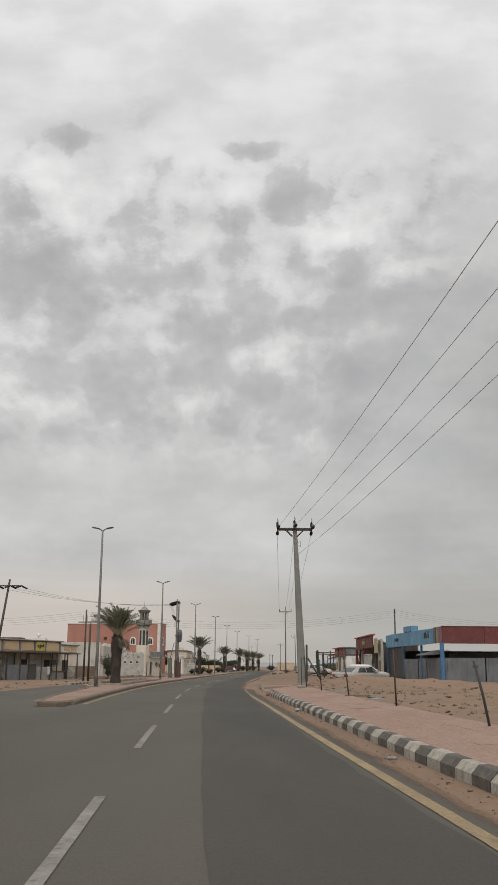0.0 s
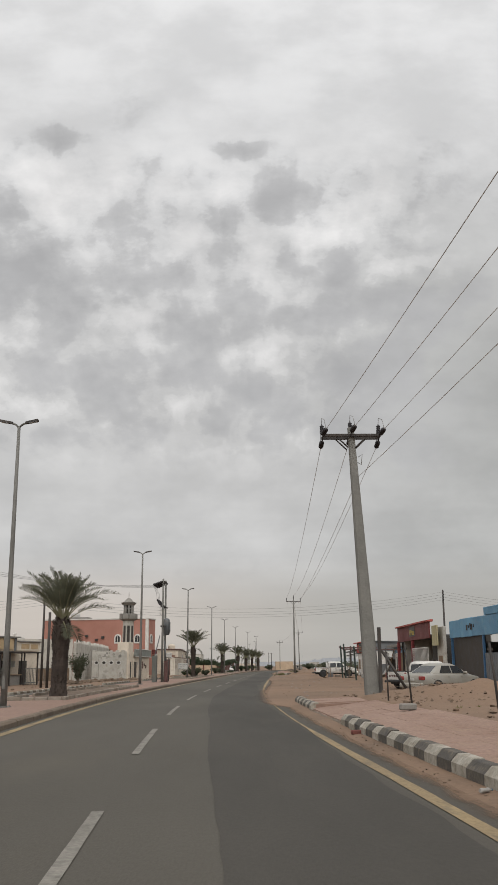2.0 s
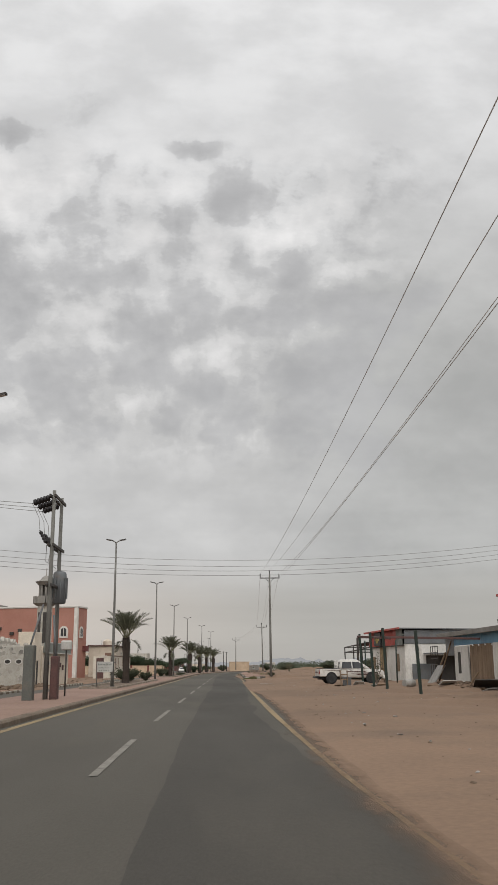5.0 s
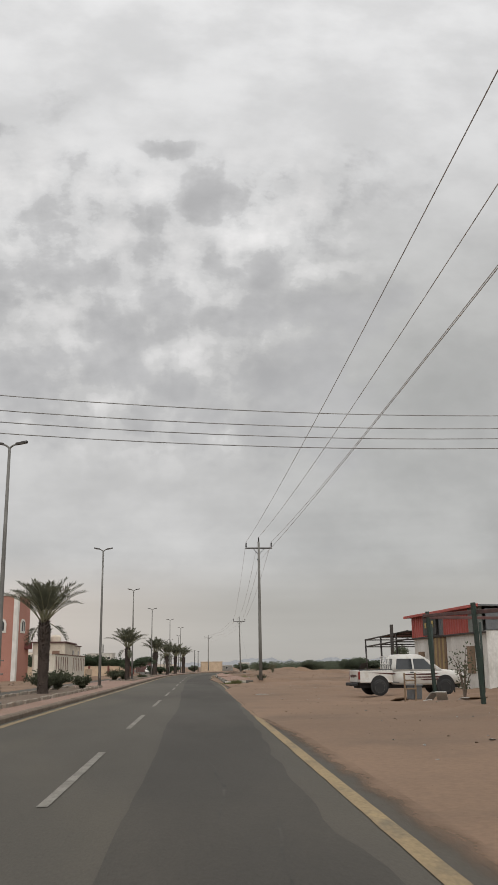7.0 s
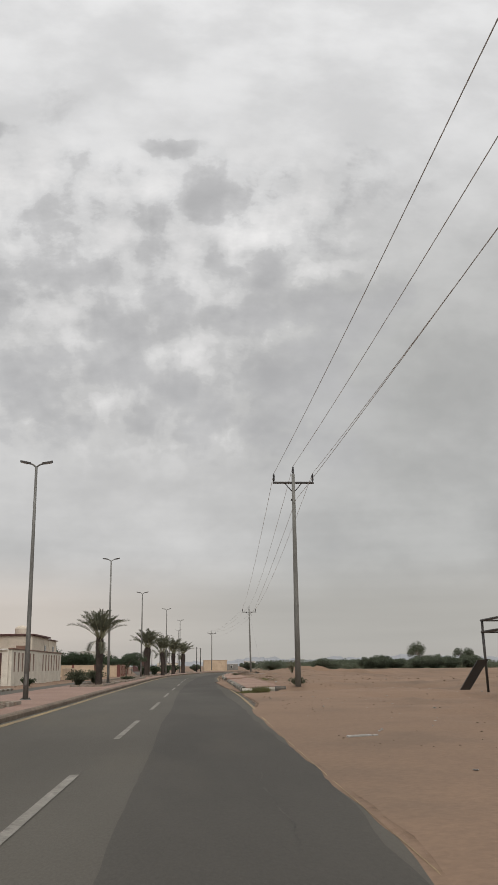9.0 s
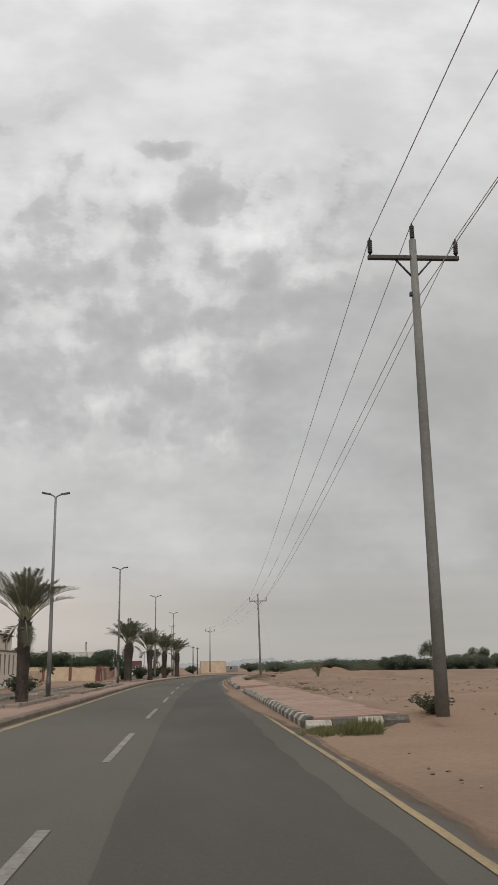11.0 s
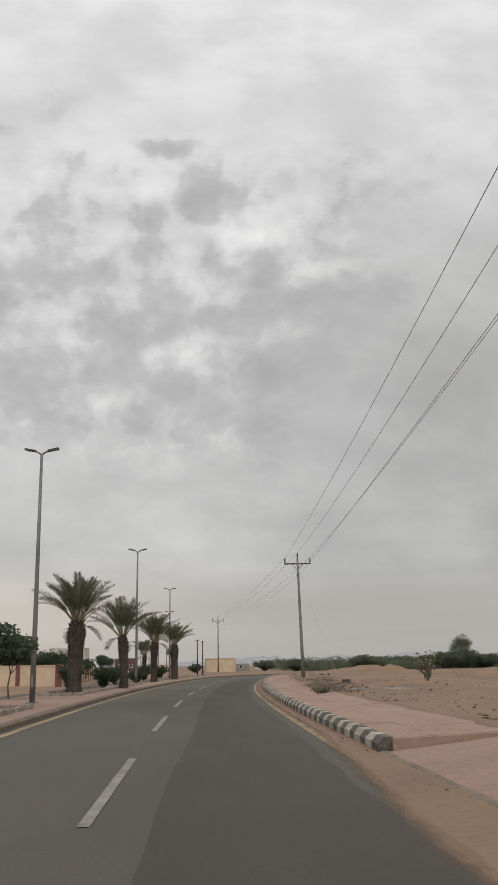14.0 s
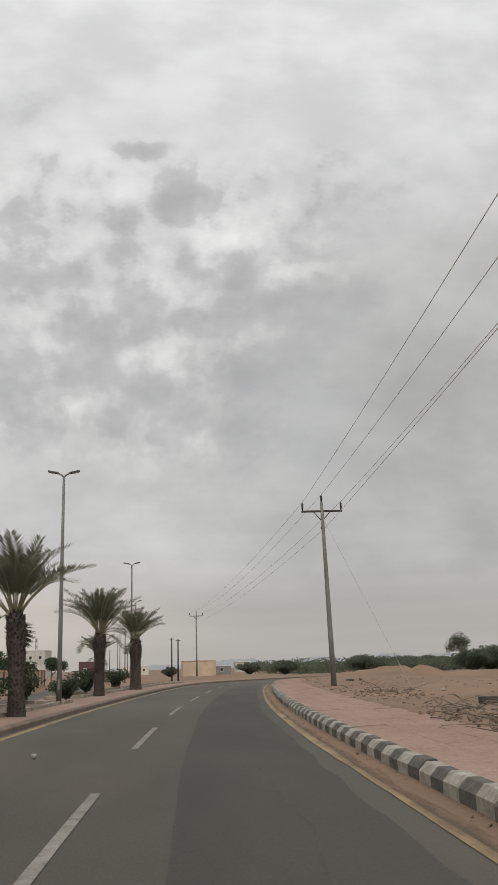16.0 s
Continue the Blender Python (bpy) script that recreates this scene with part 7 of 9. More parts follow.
def wall_between(name, a, b, z0, h, thick, material, label, category, coping=None, crenel=False, pillars=0, pillar_mat=BRICKRED, group=""):
    """A boundary wall between two places, with coping, battlements or pillars as parts."""
    a, b = Vector((*a, 0)), Vector((*b, 0))
    ang = math.degrees(math.atan2(b.y - a.y, b.x - a.x))
    ln = (b - a).length
    t = thing(name, a.x, a.y, z0, ang, label, category, group)
    bm = bmesh.new()
    rng = random.Random(int(ln * 10))
    n = max(2, int(ln / 2.5))
    if crenel:
        box(bm, 0, ln, -thick / 2, thick / 2, -0.3, h * 0.9, 0.02)
    else:
        box(bm, 0, ln, -thick / 2, thick / 2, -0.3, h, 0.02)
    part("wall", bm, material, t)
    if coping:
        bx("coping", t, coping, -0.03, ln + 0.03, -thick / 2 - 0.05, thick / 2 + 0.05, h, h + 0.1, 0.015)
    if crenel:
        k = int(ln / 0.9)
        for i in range(k):
            x = ln * (i + 0.5) / k
            hh = h * 0.9 + rng.uniform(0.12, 0.5)
            bm = bmesh.new()
            hexa(bm, [(x - 0.36, -thick / 2 + 0.01, h * 0.89), (x + 0.36, -thick / 2 + 0.01, h * 0.89), (x + 0.36, thick / 2 - 0.01, h * 0.89), (x - 0.36, thick / 2 - 0.01, h * 0.89)],
                 [(x - 0.12, -thick / 2 + 0.01, hh), (x + 0.12, -thick / 2 + 0.01, hh), (x + 0.12, thick / 2 - 0.01, hh), (x - 0.12, thick / 2 - 0.01, hh)])
            part("merlon", bm, material, t)
    for i in range(pillars):
        x = ln * i / max(1, pillars - 1)
        bx("pillar", t, pillar_mat, x - 0.22, x + 0.22, -thick / 2 - 0.08, thick / 2 + 0.08, -0.3, h + 0.18, 0.02, "dark red painted pillar")
    return t, ln


def patches(parent, y, x0, x1, z0, z1, count, seed, material):
    """Ragged places where render has peeled or stained: thin plates on a wall's face."""
    rng = random.Random(seed)
    for _ in range(count):
        cx, cz, w, h = rng.uniform(x0, x1), rng.uniform(z0, z1), rng.uniform(0.08, 0.5), rng.uniform(0.08, 0.45)
        n = rng.randint(7, 11)
        ring = []
        for k in range(n):
            a, q = 2 * math.pi * k / n, rng.uniform(0.45, 1.0)
            ring.append((min(x1, max(x0, cx + w * q * math.cos(a))), min(z1, max(z0, cz + h * q * math.sin(a)))))
        bm = bmesh.new()
        fr = [bm.verts.new((px_, y, pz_)) for px_, pz_ in ring]
        bk = [bm.verts.new((px_, y + 0.012, pz_)) for px_, pz_ in ring]
        bm.faces.new(fr)
        for k in range(n):
            bm.faces.new((fr[k], bk[k], bk[(k + 1) % n], fr[(k + 1) % n]))
        bmesh.ops.recalc_face_normals(bm, faces=bm.faces[:])
        part("peeled_patch", bm, material, parent)


def old_walls():
    t, ln = wall_between("old_wall", (-21.6, 139.3), (-22.9, 177.0), -0.33, 5.0, 0.4, WHITEWALL, "stained old white side wall with ragged battlements", "wall", crenel=True)
    for k in range(4):
        x = 1.6 + 1.5 * k
        bx("slit", t, OPEN, x, x + 0.5, -0.23, -0.195, 1.2 + 0.15 * (k % 2), 2.9 + 0.5 * (k % 2), 0.02, "narrow dark slit stained below")
    patches(t, -0.206, 0.6, 20.0, 0.0, 4.2, 26, 3, GREYWASH)
    patches(t, -0.212, 0.6, 12.0, 0.0, 2.2, 12, 4, GREYPLASTER)
    t, ln = wall_between("old_wall", (-31.0, 138.6), (-21.85, 139.25), -0.33, 5.0, 0.4, WHITEWALL, "flat-topped stretch of the stained old white wall", "wall")
    patches(t, -0.206, 0.5, 8.6, 0.0, 4.6, 16, 5, GREYWASH)
    bx("lower_band", t, LITTER_BROWN, 0.2, 8.9, -0.25, -0.2, -0.2, 1.55, 0.02, "grey-brown dirt-stained lower band")
    t, ln = wall_between("painted_wall", (-20.95, 148.3), (-16.75, 151.15), -0.33, 3.55, 0.3, WHITEWALL, "peeling white wall with a row of oval openings", "wall")
    rng = random.Random(8)
    x = 0.0
    while x < ln - 0.25:
        w = rng.uniform(0.25, 0.7)
        bx("broken_top", t, WHITEWALL, x, min(ln, x + w), -0.13, 0.13, 3.5, 3.58 + rng.uniform(0.0, 0.26), 0.03)
        x += w
    for i in range(4):
        x = 0.62 + i * 1.08
        # each oval is a solid plate coloured like a shaded hole
        for nm, rx, rz_, d0, d1, m in (("opening_rim", 0.36, 0.27, 0.13, 0.185, TRIMWHITE), ("opening", 0.25, 0.17, 0.17, 0.20, OPEN)):
            bm = bmesh.new()
            fr = [bm.verts.new((x + rx * math.cos(2 * math.pi * k / 16), -d1, 2.2 + rz_ * math.sin(2 * math.pi * k / 16))) for k in range(16)]
            bk = [bm.verts.new((v.co.x, -d0, v.co.z)) for v in fr]
            bm.faces.new(fr)
            for k in range(16):
                bm.faces.new((fr[k], bk[k], bk[(k + 1) % 16], fr[(k + 1) % 16]))
            bmesh.ops.recalc_face_normals(bm, faces=bm.faces[:])
            part(nm, bm, m, t)
    bx("panel_frame", t, GREYPLASTER, 0.95, 1.0, -0.17, -0.14, 0.3, 3.2, 0.008)
    bx("panel_frame", t, GREYPLASTER, 0.1, 0.95, -0.17, -0.14, 0.28, 0.34, 0.008)
    patches(t, -0.156, 0.1, ln - 0.1, 0.0, 3.5, 14, 6, GREYWASH)
    patches(t, -0.160, 0.1, ln - 0.1, 2.9, 3.6, 7, 7, GREYPLASTER)
    g = thing("gatehouse", -16.6, 151.2, -0.33, 83.0, "cream gatehouse with a dark sign band and arched door", "gatehouse")
    bx("wall", g, CREAM, 3.4, 13.4, 0.0, 4.0, -0.2, 3.7, 0.02, "cream rendered wall")
    bx("pillar", g, CREAM, 0.0, 2.4, -0.15, 1.4, -0.2, 4.9, 0.03, "tall cream pillar")
    bx("infill", g, CREAM, 2.4, 3.4, 0.2, 0.6, -0.2, 3.0, 0.02)
    bx("sign_band", g, GREYGREEN, 3.6, 13.3, -0.3, -0.02, 3.05, 4.0, 0.02, "grey-green sign band")
    bx("sign_frame", g, TRIMWHITE, 3.5, 13.4, -0.33, -0.28, 2.98, 3.08, 0.01)
    bx("sign_frame", g, TRIMWHITE, 3.5, 13.4, -0.33, -0.28, 3.97, 4.07, 0.01)
    for x, w, m in ((1.2, 0.5, OPEN), (4.6, 1.2, DARKSTEEL)):
        bx("door", g, m, x - w / 2, x + w / 2, -0.18 if x < 2 else -0.05, 0.02, 0.0, 2.3, 0.01, "dark door")
    scribble(g, -0.04, 7.6, 11.6, 1.4, 2.4, MAROONBEAM, 21, along="x", n=4, name="painted_mark")
    # rubble at the foot of the walls
    rng = random.Random(12)
    bm = bmesh.new()
    for _ in range(150):
        y = rng.uniform(118, 151)
        x = -16.8 - (150 - y) * 0.10 + rng.uniform(-0.6, 2.0)
        s = rng.uniform(0.08, 0.4)
        box(bm, -s, s, -s * 0.7, s * 0.7, -s * 0.3, s * 0.55, s * 0.25, pose(x, y, gz(x, y), rng.uniform(-30, 30), rng.uniform(-30, 30), rng.uniform(0, 180)))
    tagged(link_mesh("rubble", bm, LITTER_BROWN), "heap of brown rubble along the old wall", "rubble", kind="stuff")


def yellow_shop():
    t = thing("yellow_shop", -31.18, 97.91, -0.33, 67, "low tan and yellow shop with a dark open shelter in front", "shop")
    L_ = 24.0
    bx("wall", t, CREAM, 0, L_, 0.2, 8, -0.3, 3.3, 0.02, "cream rendered wall")
    bx("fascia", t, TAN, -0.2, 20.2, -0.1, 0.6, 3.2, 4.45, 0.03, "tan fascia board")
    bx("end_fascia", t, CREAM, 20.2, L_ + 0.1, 0.0, 0.6, 3.25, 4.1, 0.03, "cream fascia of the end bay")
    bx("cornice", t, GREYPLASTER, -0.4, 20.5, -0.35, 8.1, 4.45, 4.6, 0.03, "dark roof edge")
    bx("cornice", t, GREYPLASTER, 20.5, L_ + 0.3, -0.2, 8.1, 4.1, 4.22, 0.03, "dark roof edge")
    for a, b in ((1.5, 4.6), (5.4, 8.2), (9.0, 11.4), (12.2, 14.5), (17.0, 19.5)):
        bx("fascia_panel", t, YELLOWWALL, a, b, -0.17, -0.1, 3.35, 4.35, 0.02, "faded yellow fascia panel")
    bx("shop_sign", t, GOLD, 14.9, 16.7, -0.22, -0.1, 3.3, 4.4, 0.02, "yellow shop sign")
    scribble(t, -0.24, 15.1, 16.5, 3.6, 4.15, INK, 33, along="x", n=4)
    for x in (5.0, 8.6, 11.8, 14.7, 16.85, 19.85):
        bx("pilaster", t, SHEET, x - 0.14, x + 0.14, -0.2, 0.1, 3.25, 4.43, 0.02, "blue-grey pilaster")
    for a, b in ((21.0, 22.3), (22.6, 23.7)):
        bx("fascia_panel", t, YELLOWWALL, a, b, -0.04, 0.0, 3.45, 3.9, 0.01, "faded yellow fascia panel")
    bx("shelter_roof", t, DARKSTEEL, 2.0, 20.6, -2.75, 0.05, 2.98, 3.1, 0.02, "dark flat shelter roof")
    for x in (4.0, 6.4, 8.8, 10.4, 12.8, 14.5, 15.9, 18.1, 20.2):
        bx("post", t, DARKSTEEL, x - 0.06, x + 0.06, -2.62, -2.5, -0.1, 3.0, 0.01, "dark square post")
    for x in (9.6, 11.9, 16.9, 19.6):
        bx("rear_post", t, DARKSTEEL, x - 0.05, x + 0.05, -1.2, -1.1, -0.1, 3.0, 0.01)
    ribbed("low_panel", t, SHEET, -2.5, 6.0, 10.2, -0.1, 1.7, 0.3, 0.03, "x", "grey sheet low panel")
    bx("dark_door", t, OPEN, 10.5, 11.9, -2.5, -2.44, -0.1, 1.75, 0.01, "dark sheet door")
    bx("low_wall", t, GREYPLASTER, 12.0, 14.4, -2.55, -2.4, -0.2, 1.45, 0.03, "grey plastered low wall")
    bx("meter_box", t, SIGNWHITE, 13.9, 14.3, -2.75, -2.55, 0.6, 1.5, 0.03, "white meter box")
    bx("counter", t, GREYPLASTER, 15.6, 18.0, -2.2, -1.6, -0.1, 0.95, 0.03, "grey counter")
    bx("counter_top", t, WOOD, 15.4, 18.2, -2.3, -1.5, 0.95, 1.03, 0.02)
    # shop openings: plates on the wall with indoor shade as their colour
    for a, b in ((7.0, 8.6), (12.4, 13.6), (17.2, 18.6), (21.0, 22.2)):
        bx("shop_door", t, OPEN, a, b, 0.12, 0.22, -0.1, 2.3, 0.01, "dark plate painted as a shaded shop opening")
    for a, b in ((9.2, 11.2), (14.4, 16.2)):
        bx("shop_window", t, SIGNWHITE, a, b, 0.12, 0.22, 0.9, 2.5, 0.02, "pale shutter")
    for a, b, o in ((14.8, 15.7, -2.5), (18.3, 20.0, -2.5), (20.5, 24.0, -1.0)):
        bx("gate_rail", t, GALV, a, b, o - 0.02, o + 0.02, 1.5, 1.56, 0.008)
        bx("gate_rail", t, GALV, a, b, o - 0.02, o + 0.02, 0.2, 0.26, 0.008)
        n = int((b - a) / 0.22)
        for k in range(n + 1):
            x = a + (b - a) * k / n
            bx("gate_bar", t, GALV, x - 0.014, x + 0.014, o - 0.014, o + 0.014, -0.05, 1.62, 0.004)
    bx("air_conditioner", t, SIGNWHITE, 19.0, 19.8, -0.3, 0.2, 1.7, 2.25, 0.03, "white air conditioner box")
    h = thing("far_house", -60.0, 255.0, -0.3, 5, "white house with a dish on its roof behind the shop", "house")
    bx("wall", h, CLEANWHITE, -14, 7.0, 0, 12, -0.3, 7.6, 0.04, "white rendered wall")
    bx("parapet", h, TRIMWHITE, -14.1, 7.1, -0.1, 12.1, 7.6, 7.9, 0.03)
    for x in (-11, -7, -3, 1, 5):
        bx("window", h, CARGLASS, x - 0.6, x + 0.6, -0.04, 0.02, 4.6, 5.9, 0.01, "dark window")
    bx("roof_room", h, MAROONBEAM, -13, -2, 2, 9, 7.8, 9.0, 0.1, "maroon roof room")
    bx("roof_tank", h, TRIMWHITE, 1.0, 4.6, 2, 6, 7.8, 8.9, 0.1, "white roof tank")
    bm = bmesh.new()
    lathe(bm, [(0.03, 0.0), (0.3, 0.06), (0.5, 0.19), (0.53, 0.24), (0.47, 0.2), (0.27, 0.09), (0.03, 0.03)], 16, "y", (2.6, 1.6, 9.6))
    part("dish", bm, TRIMWHITE, h, "white satellite dish")
    bm = bmesh.new()
    tube(bm, [(2.6, 2.2, 8.8), (2.6, 1.9, 9.6)], 0.05, 6)
    part("dish_mast", bm, DARKSTEEL, h)
    b = thing("village_house", -40.0, 108.0, -0.3, 80, "low cream house behind the shop", "house")
    bx("wall", b, CREAM, 0, 16, 0, 9, -0.3, 4.6, 0.03)
    bx("parapet", b, TRIMWHITE, -0.1, 16.1, -0.1, 9.1, 4.6, 4.9, 0.02)
    for x in (3, 8, 13):
        bx("window", b, CARGLASS, x - 0.6, x + 0.6, -0.03, 0.02, 1.4, 2.8, 0.01, "dark window")
    bm = bmesh.new()
    hexa(bm, [(3, 2, 4.9), (9, 2, 4.9), (9, 7, 4.9), (3, 7, 4.9)], [(4.4, 4, 6.3), (7.6, 4, 6.3), (7.6, 5, 6.3), (4.4, 5, 6.3)])
    part("roof_hut", bm, GREYPLASTER, b)


def white_house():
    t = thing("white_house", -14.1, 205.0, -0.33, 88.4, "flat-roofed cream house behind a slotted white wall", "house")
    bx("wall", t, CREAM, 17.0, 29.0, 0.87, 5.3, -0.3, 5.1, 0.03, "cream rendered house wall")
    bx("parapet", t, MAROONBEAM, 16.75, 29.2, 0.62, 5.55, 5.08, 5.26, 0.02, "brown roof edge")
    bx("rear_block", t, CREAM, 29.0, 35.4, 0.8, 5.3, -0.3, 4.9, 0.03)
    bx("rear_block_edge", t, MAROONBEAM, 29.2, 35.6, 0.62, 5.5, 4.88, 5.0, 0.02)
    w = bx("boundary_wall", t, CREAMWHITE, 0.0, 33.4, -0.15, 0.15, -0.3, 3.3, 0.02, "white boundary wall")
    for k in range(15):
        x = 1.3 + k * 2.15
        if 14 < x < 17:
            continue
        bm = bmesh.new()
        hexa(bm, [(x - 0.16, -0.18, 1.25), (x + 0.16, -0.18, 1.25), (x + 0.16, -0.14, 1.25), (x - 0.16, -0.14, 1.25)], [(x - 0.30, -0.18, 3.05), (x + 0.30, -0.18, 3.05), (x + 0.30, -0.14, 3.05), (x - 0.30, -0.14, 3.05)])
        part("slot", bm, BROWNSLOT, w, "tapered brown slot")
    bx("wall_cap", t, BROWNSLOT, -0.1, 33.5, -0.22, 0.22, 3.3, 3.42, 0.01)
    bx("end_wall", t, CREAMWHITE, -0.14, 0.14, 0.15, 2.3, -0.3, 3.2, 0.02, "cream end wall with a gate")
    bx("gate", t, MAROONBEAM, -0.2, -0.1, 0.75, 1.85, -0.1, 3.0, 0.02, "dark maroon metal gate")
    bx("lamp_strip", t, TRIMWHITE, -0.32, -0.14, 0.25, 1.1, 3.22, 3.34, 0.02, "white strip above the gate")
    water_tank(t, 20.0, 2.6, 5.2, 0.75, 1.1, CREAM)
    for x in (26.3, 32.5):
        bx("window", t, CARGLASS, x - 0.5, x + 0.5, 0.76 if x > 29 else 0.83, 0.9, 3.4, 4.2, 0.01, "small dark window")
    bx("vent", t, BROWNSLOT, 16.95, 17.05, 1.6, 2.6, 3.5, 4.0, 0.01, "brown front vent")
    bm = bmesh.new()
    tube(bm, [(27, 4.4, 5.2), (27, 4.4, 6.3)], 0.04, 6)
    part("antenna", bm, GALV, t)


def boundary_walls():
    wall_between("boundary_wall", (-58.0, 300.0), (-7.4, 275.0), -0.33, 1.85, 0.25, TAN, "long tan boundary wall with dark red pillars", "wall", coping=TAN, pillars=14)
    wall_between("boundary_wall", (-7.3, 275.0), (-7.9, 330.0), -0.33, 1.8, 0.25, TAN, "tan boundary wall with closely set dark red pillars", "wall", coping=TAN, pillars=14)
    wall_between("boundary_wall", (-13.0, 240.5), (-13.6, 262.0), -0.33, 1.5, 0.2, TAN, "low tan wall beside the white house", "wall")


def block(name, x, y, w, d, h, rz, m, label, windows=(3, 1), z=None):
    t = thing(name, x, y, gz(x, y) if z is None else z, rz, label, "building", "far buildings")
    bx("wall", t, m, -w / 2, w / 2, 0, d, -0.3, h, 0.03)
    bx("parapet", t, TRIMWHITE if m is not TAN else TAN, -w / 2 - 0.08, w / 2 + 0.08, -0.08, d + 0.08, h, h + 0.22, 0.02)
    nx, nz = windows
    for i in range(nx):
        for k in range(nz):
            x0 = -w / 2 + w * (i + 0.5) / nx
            z0 = h * (k + 0.42) / nz
            win = bx("window", t, TRIMWHITE, x0 - 0.4, x0 + 0.4, -0.06, 0.02, z0 - 0.1, z0 + 0.85, 0.01)
            bx("pane", win, CARGLASS, x0 - 0.32, x0 + 0.32, -0.08, -0.05, z0, z0 + 0.76, 0.005)
    return t


pink_building()
minaret()
old_walls()
yellow_shop()
white_house()
boundary_walls()
block("far_house", 17.4, 428.0, 7.6, 6, 3.1, 0, TAN, "small tan flat-roofed house facing the bend", (0, 0))
block("far_shed", 23.6, 440.0, 4.5, 5, 2.0, 0, GREYPLASTER, "low grey shed beside the tan house", (1, 1))
block("far_white_house", 37.5, 520.0, 4.6, 5, 3.3, 0, WHITEWALL, "small white house beyond the bend", (2, 1))
block("villa", -29.0, 334.0, 9.0, 10, 4.8, -6, WHITEWALL, "white two-storey villa behind the trees", (3, 2))
block("villa", -24.2, 452.0, 9.6, 10, 6.9, -4, WHITEWALL, "pale villa far behind the trees", (4, 2))
block("villa", -7.0, 430.0, 5.6, 8, 3.9, 0, MAROONBEAM, "brownish house far along the opposite road", (2, 1))
block("villa", -46.0, 420.0, 12.0, 10, 7.0, -8, CREAM, "pale three-storey villa in the distance", (4, 3))
block("villa", 2.5, 560.0, 10.0, 8, 3.0, 0, CREAM, "low cream house far down the road", (3, 1))
block("villa", -62.0, 150.0, 12.0, 10, 6.0, -20, CREAM, "cream house behind the shops", (3, 2))

# ---- vehicles ----
def loft(bm, sections, smooth=True):
    """A skin over closed sections of equal point count, capped at both ends."""
    rings = [[bm.verts.new(p) for p in s] for s in sections]
    n = len(rings[0])
    for a, b in zip(rings, rings[1:]):
        for k in range(n):
            bm.faces.new((a[k], a[(k + 1) % n], b[(k + 1) % n], b[k])).smooth = smooth
    bm.faces.new(rings[0][::-1])
    bm.faces.new(rings[-1])
    bmesh.ops.recalc_face_normals(bm, faces=bm.faces[:])


def section(x, w, z0, z1, round_=0.08, tuck=0.04):
    """A rounded body section at x: half-width w, from z0 up to z1."""
    r = min(round_, (z1 - z0) * 0.4)
    half = [(w - tuck - r * 0.6, z0), (w - tuck, z0 + r), (w, z0 + (z1 - z0) * 0.45), (w - tuck * 0.3, z1 - r), (w - r, z1 - r * 0.15), (w - 2 * r, z1)]
    return [(x, y, z) for y, z in half] + [(x, -y, z) for y, z in half[::-1]]


def wheel(parent, x, y, r, w, side):
    bm = bmesh.new()
    lathe(bm, [(r * 0.62, -w / 2), (r * 0.9, -w / 2), (r, -w / 2 + 0.04), (r, w / 2 - 0.04), (r * 0.9, w / 2), (r * 0.62, w / 2)], 24, "y")
    wh = part("wheel", bm, RUBBER, parent, "black tyre on a steel rim")
    wh.location = (x, y, r)
    bm = bmesh.new()
    lathe(bm, [(r * 0.10, w * 0.40 * side), (r * 0.30, w * 0.44 * side), (r * 0.55, w * 0.34 * side), (r * 0.64, w * 0.52 * side), (r * 0.64, -w * 0.3 * side)], 20, "y")
    part("rim", bm, GALV, wh, "grey rim")
    bm = bmesh.new()
    for k in range(6):
        a = 2 * math.pi * k / 6
        box(bm, r * 0.15, r * 0.5, -0.03, 0.03, -0.005, 0.012, 0.003, Matrix.Translation((0, w * 0.43 * side, 0)) @ Matrix.Rotation(a, 4, "Y") @ Matrix.Rotation(radians(90 * side), 4, "X"))
    part("rim_spokes", bm, DARKSTEEL, wh)


def panel(parent, name, pts, thick, material, label=""):
    """A thin solid panel from corner points, thickened along its normal."""
    bm = bmesh.new()
    p = [Vector(q) for q in pts]
    n = (p[1] - p[0]).cross(p[2] - p[0]).normalized() * thick
    a = [bm.verts.new(q) for q in p]
    b = [bm.verts.new(q + n) for q in p]
    bm.faces.new(a[::-1])
    bm.faces.new(b)
    for i in range(len(p)):
        j = (i + 1) % len(p)
        bm.faces.new((a[i], a[j], b[j], b[i]))
    bmesh.ops.recalc_face_normals(bm, faces=bm.faces[:])
    return part(name, bm, material, parent, label)


